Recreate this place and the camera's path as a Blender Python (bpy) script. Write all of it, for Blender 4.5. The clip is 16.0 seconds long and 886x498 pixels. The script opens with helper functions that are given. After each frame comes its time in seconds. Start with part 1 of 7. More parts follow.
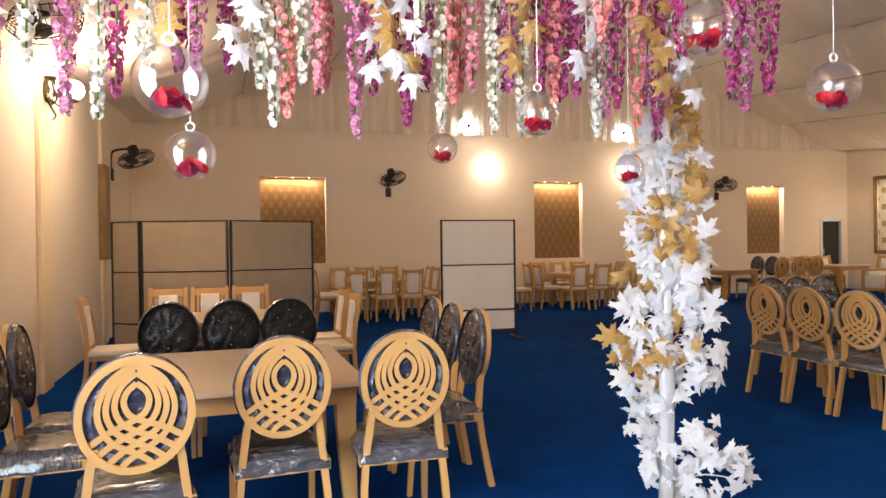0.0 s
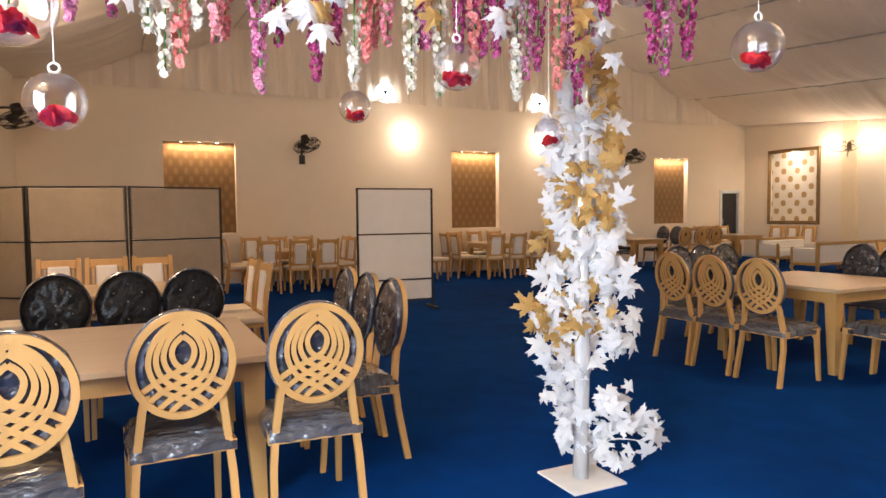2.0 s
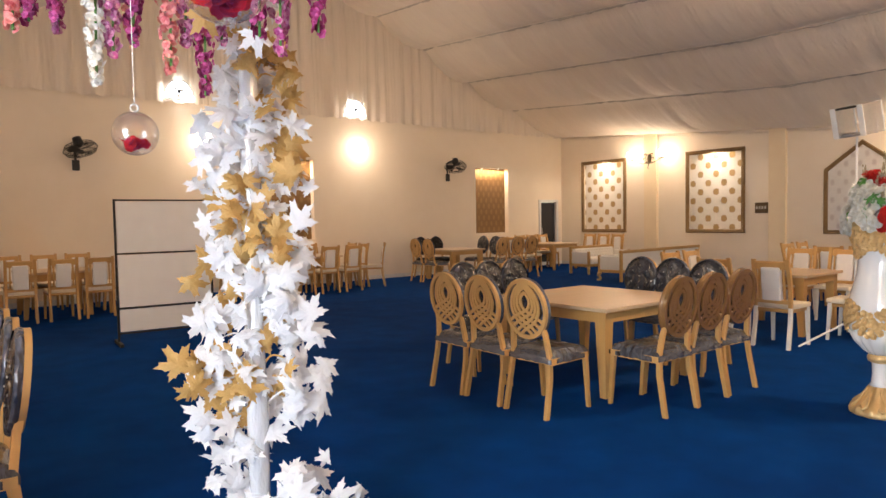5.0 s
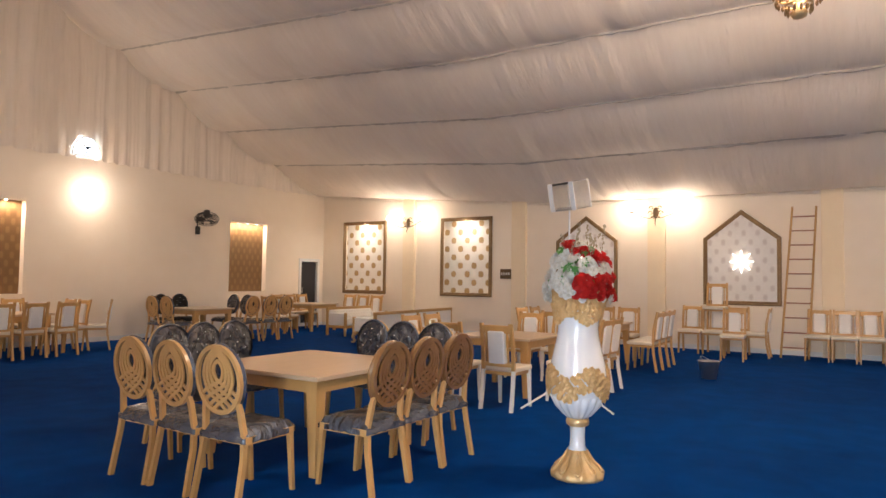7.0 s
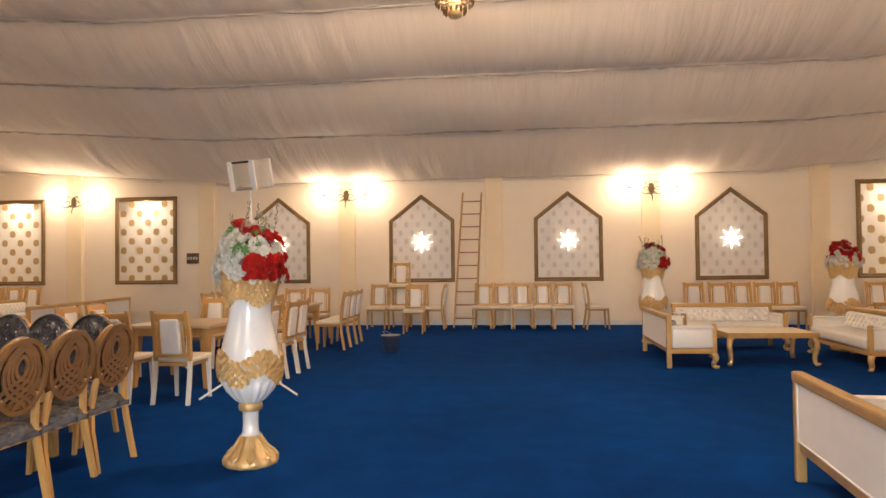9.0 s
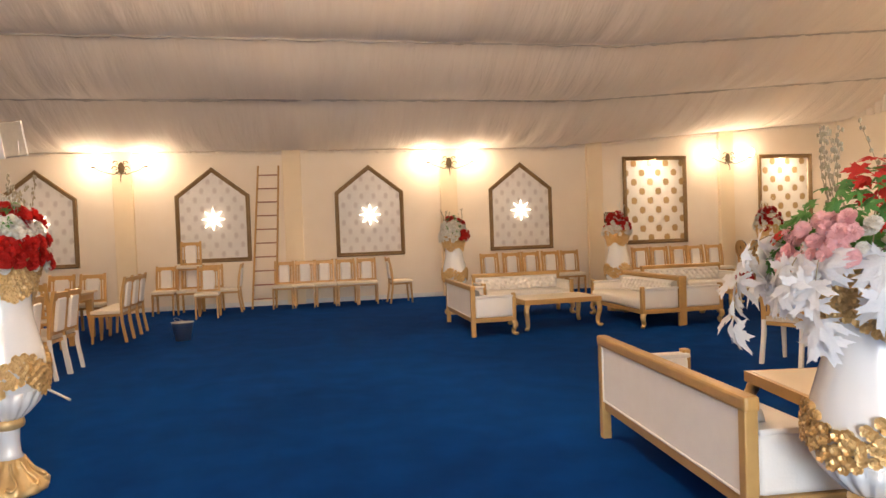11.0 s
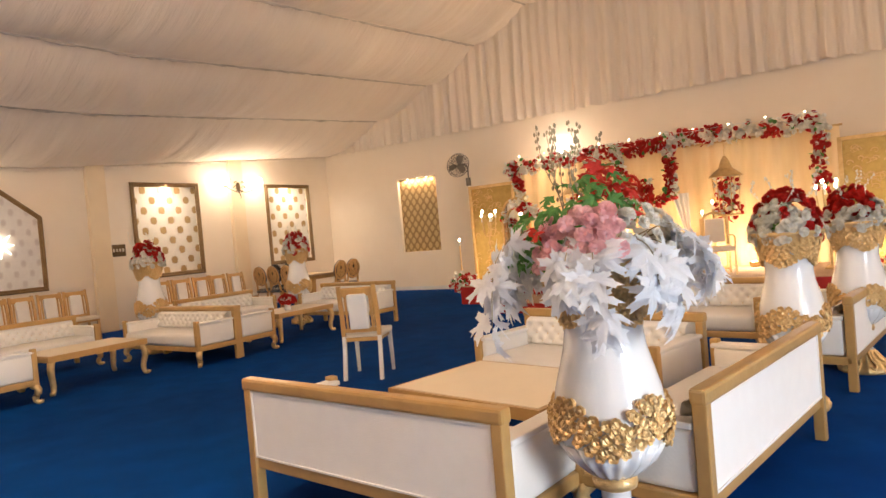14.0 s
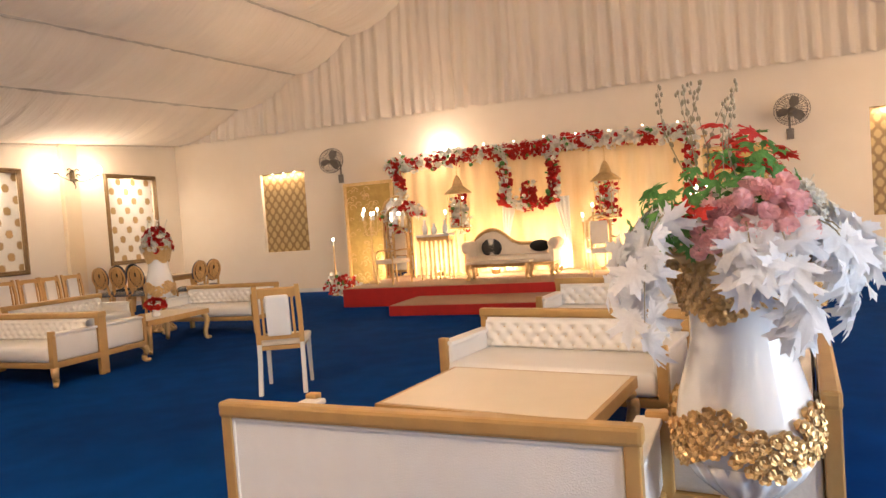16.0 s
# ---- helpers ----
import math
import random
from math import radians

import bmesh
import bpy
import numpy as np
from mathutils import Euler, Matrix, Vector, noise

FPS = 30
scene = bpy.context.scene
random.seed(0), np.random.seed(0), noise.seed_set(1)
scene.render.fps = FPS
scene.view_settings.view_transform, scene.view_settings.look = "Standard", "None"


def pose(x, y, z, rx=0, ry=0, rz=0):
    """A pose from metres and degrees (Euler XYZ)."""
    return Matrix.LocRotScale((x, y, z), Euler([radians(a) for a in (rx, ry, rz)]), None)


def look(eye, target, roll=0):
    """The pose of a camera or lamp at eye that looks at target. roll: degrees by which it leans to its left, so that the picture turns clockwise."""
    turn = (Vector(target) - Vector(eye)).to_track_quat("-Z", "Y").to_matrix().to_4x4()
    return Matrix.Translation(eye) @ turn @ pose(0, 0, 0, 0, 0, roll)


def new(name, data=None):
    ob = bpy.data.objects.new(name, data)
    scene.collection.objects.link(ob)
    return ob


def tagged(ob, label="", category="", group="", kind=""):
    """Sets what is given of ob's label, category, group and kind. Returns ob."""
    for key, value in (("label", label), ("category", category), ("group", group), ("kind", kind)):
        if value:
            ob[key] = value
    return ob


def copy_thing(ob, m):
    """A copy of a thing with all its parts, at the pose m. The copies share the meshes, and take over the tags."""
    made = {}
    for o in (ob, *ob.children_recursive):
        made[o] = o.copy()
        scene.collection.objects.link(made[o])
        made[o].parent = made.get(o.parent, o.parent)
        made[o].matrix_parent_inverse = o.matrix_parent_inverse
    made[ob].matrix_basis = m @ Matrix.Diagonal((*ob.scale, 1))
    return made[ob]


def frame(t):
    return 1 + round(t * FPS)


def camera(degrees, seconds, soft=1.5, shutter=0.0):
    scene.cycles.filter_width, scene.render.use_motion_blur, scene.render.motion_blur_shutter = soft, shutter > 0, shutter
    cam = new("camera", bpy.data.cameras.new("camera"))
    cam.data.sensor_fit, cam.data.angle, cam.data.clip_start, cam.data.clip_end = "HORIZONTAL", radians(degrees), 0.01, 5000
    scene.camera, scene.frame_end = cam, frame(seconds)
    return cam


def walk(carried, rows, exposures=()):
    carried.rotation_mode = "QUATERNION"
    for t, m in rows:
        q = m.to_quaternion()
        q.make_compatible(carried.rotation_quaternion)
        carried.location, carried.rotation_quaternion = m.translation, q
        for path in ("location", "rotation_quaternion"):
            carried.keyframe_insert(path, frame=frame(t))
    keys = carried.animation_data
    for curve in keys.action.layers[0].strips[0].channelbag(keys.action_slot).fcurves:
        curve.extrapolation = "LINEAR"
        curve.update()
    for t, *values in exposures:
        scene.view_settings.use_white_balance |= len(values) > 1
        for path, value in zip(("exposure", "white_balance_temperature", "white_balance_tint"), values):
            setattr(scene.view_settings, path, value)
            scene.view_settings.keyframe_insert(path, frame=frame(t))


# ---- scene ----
cam = camera(68.0, 16.0)
PATH = [
    (0, (0.42, -0.008, 1.462), (1.051, 1.889, 1.448), -0.8),
    (0.5, (0.424, 0.046, 1.444), (0.95, 1.975, 1.424), -0.2),
    (1, (0.441, 0.062, 1.45), (1.011, 1.978, 1.405), -0.5),
    (1.5, (0.467, 0.087, 1.449), (1.169, 1.958, 1.37), -0.9),
    (2, (0.478, 0.118, 1.445), (1.34, 1.92, 1.337), -0.6),
    (2.5, (0.533, 0.156, 1.457), (1.541, 1.88, 1.356), -0.8),
    (3, (0.661, 0.26, 1.427), (1.846, 1.866, 1.31), -1.8),
    (3.2, (0.715, 0.298, 1.43), (1.942, 1.869, 1.28), -1.7),
    (5.3, (1.699, 0.367, 1.516), (2.958, 1.919, 1.444), -0.7),
    (5.5, (1.758, 0.324, 1.514), (3.095, 1.809, 1.441), -0.3),
    (6, (1.986, 0.333, 1.503), (3.439, 1.707, 1.459), -1.5),
    (6.5, (2.224, 0.342, 1.578), (3.773, 1.602, 1.696), -0.6),
    (7, (2.258, 0.301, 1.504), (3.949, 1.365, 1.595), 0.8),
    (7.5, (2.26, 0.22, 1.513), (4.091, 1.017, 1.618), 0.9),
    (8, (2.339, 0.199, 1.48), (4.241, 0.813, 1.549), -0.9),
    (8.5, (2.388, 0.149, 1.48), (4.345, 0.558, 1.536), -1.1),
    (9, (2.418, 0.122, 1.476), (4.404, 0.352, 1.518), -0.7),
    (9.2, (2.463, 0.121, 1.484), (4.458, 0.256, 1.554), -0.5),
    (11.3, (2.819, 0.279, 1.488), (4.737, -0.288, 1.451), -2.5),
    (11.5, (2.903, 0.295, 1.481), (4.762, -0.442, 1.482), -3.0),
    (12, (3.157, 0.365, 1.478), (4.875, -0.659, 1.466), -3.6),
    (12.5, (3.214, 0.431, 1.463), (4.823, -0.757, 1.476), -3.5),
    (13, (3.346, 0.539, 1.465), (4.809, -0.825, 1.444), -2.1),
    (13.5, (3.603, 0.684, 1.463), (4.861, -0.871, 1.454), -5.5),
    (14, (3.888, 0.705, 1.452), (5.042, -0.928, 1.408), -5.0),
    (14.5, (4.167, 0.695, 1.437), (5.136, -1.052, 1.353), -7.0),
    (15, (4.474, 0.726, 1.428), (5.266, -1.106, 1.3), -6.7),
    (15.5, (4.776, 0.725, 1.426), (5.539, -1.116, 1.256), -5.1),
    (16, (5.081, 0.651, 1.433), (5.789, -1.219, 1.361), -4.1),
]
walk(cam, [(t, look(eye, target, roll)) for t, eye, target, roll in PATH],
     [(0.0, 1.28, 6300, 10), (2.5, 1.32, 6300, 10), (5.5, 1.46, 6300, 10), (6.5, 1.48, 5700, 10), (7.2, 1.48, 5700, 10), (8.5, 1.46, 6450, 10), (11.5, 1.46, 6500, 10), (13.0, 1.38, 6500, 10), (14.0, 1.54, 6300, 10), (15.0, 1.58, 6200, 10), (16.0, 1.64, 6100, 10)])

# ---- room numbers ----
XB, XD, YA, YC = 17.96, -1.38, 14.69, -13.52
XM = (XB + XD) / 2
HEM = 4.05
GABLE_TOP = 7.75


# ---- world and lights ----
world = bpy.data.worlds.new("sky")
scene.world = world
world.use_nodes = True
wn = world.node_tree.nodes
sky = wn.new("ShaderNodeTexSky")
sky.sky_type, sky.sun_disc = "NISHITA", False
sky.sun_elevation, sky.sun_rotation = radians(40), radians(250)
world.node_tree.links.new(sky.outputs[0], wn["Background"].inputs[0])
wn["Background"].inputs[1].default_value = 0.12

WARM = (1.0, 0.725, 0.49)
SOFT = (1.0, 0.84, 0.66)


def lamp_point(name, p, watts, colour, size=0.07):
    d = bpy.data.lights.new(name, "POINT")
    d.energy, d.color, d.shadow_soft_size = watts, colour, size
    ob = new(name, d)
    ob.location = p
    return ob


def lamp_area(name, p, target, watts, colour, sx, sy):
    d = bpy.data.lights.new(name, "AREA")
    d.shape, d.energy, d.color, d.size, d.size_y = "RECTANGLE", watts, colour, sx, sy
    ob = new(name, d)
    ob.matrix_world = look(p, target)
    return ob


# daylight through the entrance in the long wall behind the walker
lamp_area("entrance_daylight", (XD - 0.05, 0.2, 1.5), (6, 0.2, 1.4), 140, (0.80, 0.90, 1.0), 2.3, 2.6)


# ---- materials ----
def material(name, colour, rough=0.5, metal=0.0, colour2=None, scale=8.0, bump=0.0, bump_scale=40.0, stretch=(1, 1, 1), coat=0.0, sheen=0.0, rnd=0.0, detail=4.0, rough_var=0.0, bump_dist=0.02, bump_detail=5.0, island=0.0):
    m = bpy.data.materials.new(name)
    m.use_nodes = True
    nt = m.node_tree
    n, l = nt.nodes, nt.links
    b = n["Principled BSDF"]
    b.inputs["Roughness"].default_value = rough
    b.inputs["Metallic"].default_value = metal
    b.inputs["Coat Weight"].default_value = coat
    b.inputs["Coat Roughness"].default_value = 0.12
    b.inputs["Sheen Weight"].default_value = sheen
    tc = n.new("ShaderNodeTexCoord")
    mp = n.new("ShaderNodeMapping")
    mp.inputs["Scale"].default_value = stretch
    l.new(tc.outputs["Object"], mp.inputs[0])
    c2 = colour2 or tuple(c * 0.78 for c in colour)
    noise_a = n.new("ShaderNodeTexNoise")
    noise_a.inputs["Scale"].default_value, noise_a.inputs["Detail"].default_value = scale, detail
    l.new(mp.outputs[0], noise_a.inputs["Vector"])
    noise_b = n.new("ShaderNodeTexNoise")
    noise_b.inputs["Scale"].default_value, noise_b.inputs["Detail"].default_value = scale * 0.12, 2
    l.new(mp.outputs[0], noise_b.inputs["Vector"])
    add = n.new("ShaderNodeMath")
    add.operation = "MULTIPLY_ADD"
    l.new(noise_b.outputs[0], add.inputs[0])
    add.inputs[1].default_value = 0.6
    half = n.new("ShaderNodeMath")
    half.operation = "MULTIPLY"
    half.inputs[1].default_value = 0.5
    l.new(noise_a.outputs[0], half.inputs[0])
    l.new(half.outputs[0], add.inputs[2])
    fac = add.outputs[0]
    if rnd:
        info = n.new("ShaderNodeObjectInfo")
        k = n.new("ShaderNodeMath")
        k.operation = "MULTIPLY_ADD"
        l.new(info.outputs["Random"], k.inputs[0])
        k.inputs[1].default_value = rnd
        l.new(fac, k.inputs[2])
        fac = k.outputs[0]
    if island:
        info = n.new("ShaderNodeNewGeometry")
        k = n.new("ShaderNodeMath")
        k.operation = "MULTIPLY_ADD"
        l.new(info.outputs["Random Per Island"], k.inputs[0])
        k.inputs[1].default_value = island
        l.new(fac, k.inputs[2])
        sh = n.new("ShaderNodeMath")
        sh.operation = "SUBTRACT"
        l.new(k.outputs[0], sh.inputs[0])
        sh.inputs[1].default_value = island / 2
        fac = sh.outputs[0]
    ramp = n.new("ShaderNodeValToRGB")
    ramp.color_ramp.elements[0].position, ramp.color_ramp.elements[1].position = 0.3, 0.75
    ramp.color_ramp.elements[0].color = (*c2, 1)
    ramp.color_ramp.elements[1].color = (*colour, 1)
    l.new(fac, ramp.inputs[0])
    l.new(ramp.outputs[0], b.inputs["Base Color"])
    if rough_var:
        mr = n.new("ShaderNodeMapRange")
        mr.inputs["To Min"].default_value, mr.inputs["To Max"].default_value = max(0.02, rough - rough_var), min(1, rough + rough_var)
        l.new(noise_a.outputs[0], mr.inputs[0])
        l.new(mr.outputs[0], b.inputs["Roughness"])
    if bump:
        nb = n.new("ShaderNodeTexNoise")
        nb.inputs["Scale"].default_value, nb.inputs["Detail"].default_value = bump_scale, bump_detail
        l.new(mp.outputs[0], nb.inputs["Vector"])
        bp = n.new("ShaderNodeBump")
        bp.inputs["Strength"].default_value, bp.inputs["Distance"].default_value = bump, bump_dist
        l.new(nb.outputs[0], bp.inputs["Height"])
        l.new(bp.outputs[0], b.inputs["Normal"])
    if name in ("blue_carpet", "black_plush_under_clear_plastic"):
        b.inputs["Specular IOR Level"].default_value = 0.05 if name == "blue_carpet" else 0.18
    return m


def patterned(name, ground, motif, pu, pv, level, rough=0.6, axis="y", diagonal=False, metal=0.0, soft=0.12, motif_rough=None, bump=0.3):
    """A printed wall covering: motifs in staggered rows, pu and pv metres apart, along a wall that runs in axis."""
    m = material(name, ground, rough, 0, tuple(c * 0.88 for c in ground), 14, 0)
    n, l = m.node_tree.nodes, m.node_tree.links
    b = n["Principled BSDF"]
    base = b.inputs["Base Color"].links[0].from_socket
    tc = n.new("ShaderNodeTexCoord")
    sep = n.new("ShaderNodeSeparateXYZ")
    l.new(tc.outputs["Object"], sep.inputs[0])

    def op(kind, a, c=None):
        k = n.new("ShaderNodeMath")
        k.operation = kind
        for i, v in enumerate((a, c)):
            if v is None:
                continue
            if isinstance(v, (int, float)):
                k.inputs[i].default_value = v
            else:
                l.new(v, k.inputs[i])
        return k.outputs[0]
    u = op("MULTIPLY", sep.outputs["XY".index(axis.upper())], 2 * math.pi / pu)
    v = op("MULTIPLY", sep.outputs[2], 2 * math.pi / pv)
    if diagonal:
        a, c = op("ADD", u, v), op("SUBTRACT", u, v)
        h = op("MULTIPLY", op("ABSOLUTE", op("SINE", op("MULTIPLY", a, 0.5))), op("ABSOLUTE", op("SINE", op("MULTIPLY", c, 0.5))))
    else:
        h = op("MULTIPLY", op("COSINE", op("MULTIPLY", u, 0.5)), op("COSINE", op("MULTIPLY", v, 0.5)))
    nz = n.new("ShaderNodeTexNoise")
    nz.inputs["Scale"].default_value = 30
    l.new(tc.outputs["Object"], nz.inputs["Vector"])
    h = op("ADD", h, op("MULTIPLY", op("SUBTRACT", nz.outputs[0], 0.5), 0.5))
    mr = n.new("ShaderNodeMapRange")
    mr.inputs["From Min"].default_value, mr.inputs["From Max"].default_value = level - soft, level + soft
    l.new(h, mr.inputs[0])
    mix = n.new("ShaderNodeMix")
    mix.data_type = "RGBA"
    l.new(mr.outputs[0], mix.inputs[0])
    l.new(base, mix.inputs[6])
    mix.inputs[7].default_value = (*motif, 1)
    l.new(mix.outputs[2], b.inputs["Base Color"])
    b.inputs["Metallic"].default_value = metal
    if motif_rough is not None:
        rr = n.new("ShaderNodeMapRange")
        rr.inputs["To Min"].default_value, rr.inputs["To Max"].default_value = rough, motif_rough
        l.new(mr.outputs[0], rr.inputs[0])
        l.new(rr.outputs[0], b.inputs["Roughness"])
    bp = n.new("ShaderNodeBump")
    bp.inputs["Strength"].default_value, bp.inputs["Distance"].default_value = bump, 0.004
    l.new(mr.outputs[0], bp.inputs["Height"])
    l.new(bp.outputs[0], b.inputs["Normal"])
    return m


def glowing(name, colour, strength):
    m = bpy.data.materials.new(name)
    m.use_nodes = True
    b = m.node_tree.nodes["Principled BSDF"]
    b.inputs["Base Color"].default_value = (*colour, 1)
    b.inputs["Emission Color"].default_value = (*colour, 1)
    b.inputs["Emission Strength"].default_value = strength
    return m


def clear(name, tint=(1, 1, 1), gloss=0.13, rough=0.03):
    """Thin clear plastic or glass: mostly let through, with a glossy skin."""
    m = bpy.data.materials.new(name)
    m.use_nodes = True
    n, l = m.node_tree.nodes, m.node_tree.links
    out = n["Material Output"]
    n.remove(n["Principled BSDF"])
    tr, gl, mix, lw, mm = (n.new("ShaderNode" + k) for k in ("BsdfTransparent", "BsdfGlossy", "MixShader", "LayerWeight", "Math"))
    tr.inputs[0].default_value = (*tint, 1)
    gl.inputs["Roughness"].default_value = rough
    lw.inputs[0].default_value = 0.35
    mm.operation = "MULTIPLY_ADD"
    l.new(lw.outputs["Facing"], mm.inputs[0])
    mm.inputs[1].default_value, mm.inputs[2].default_value = 0.55, gloss
    l.new(mm.outputs[0], mix.inputs[0])
    l.new(tr.outputs[0], mix.inputs[1])
    l.new(gl.outputs[0], mix.inputs[2])
    l.new(mix.outputs[0], out.inputs[0])
    return m


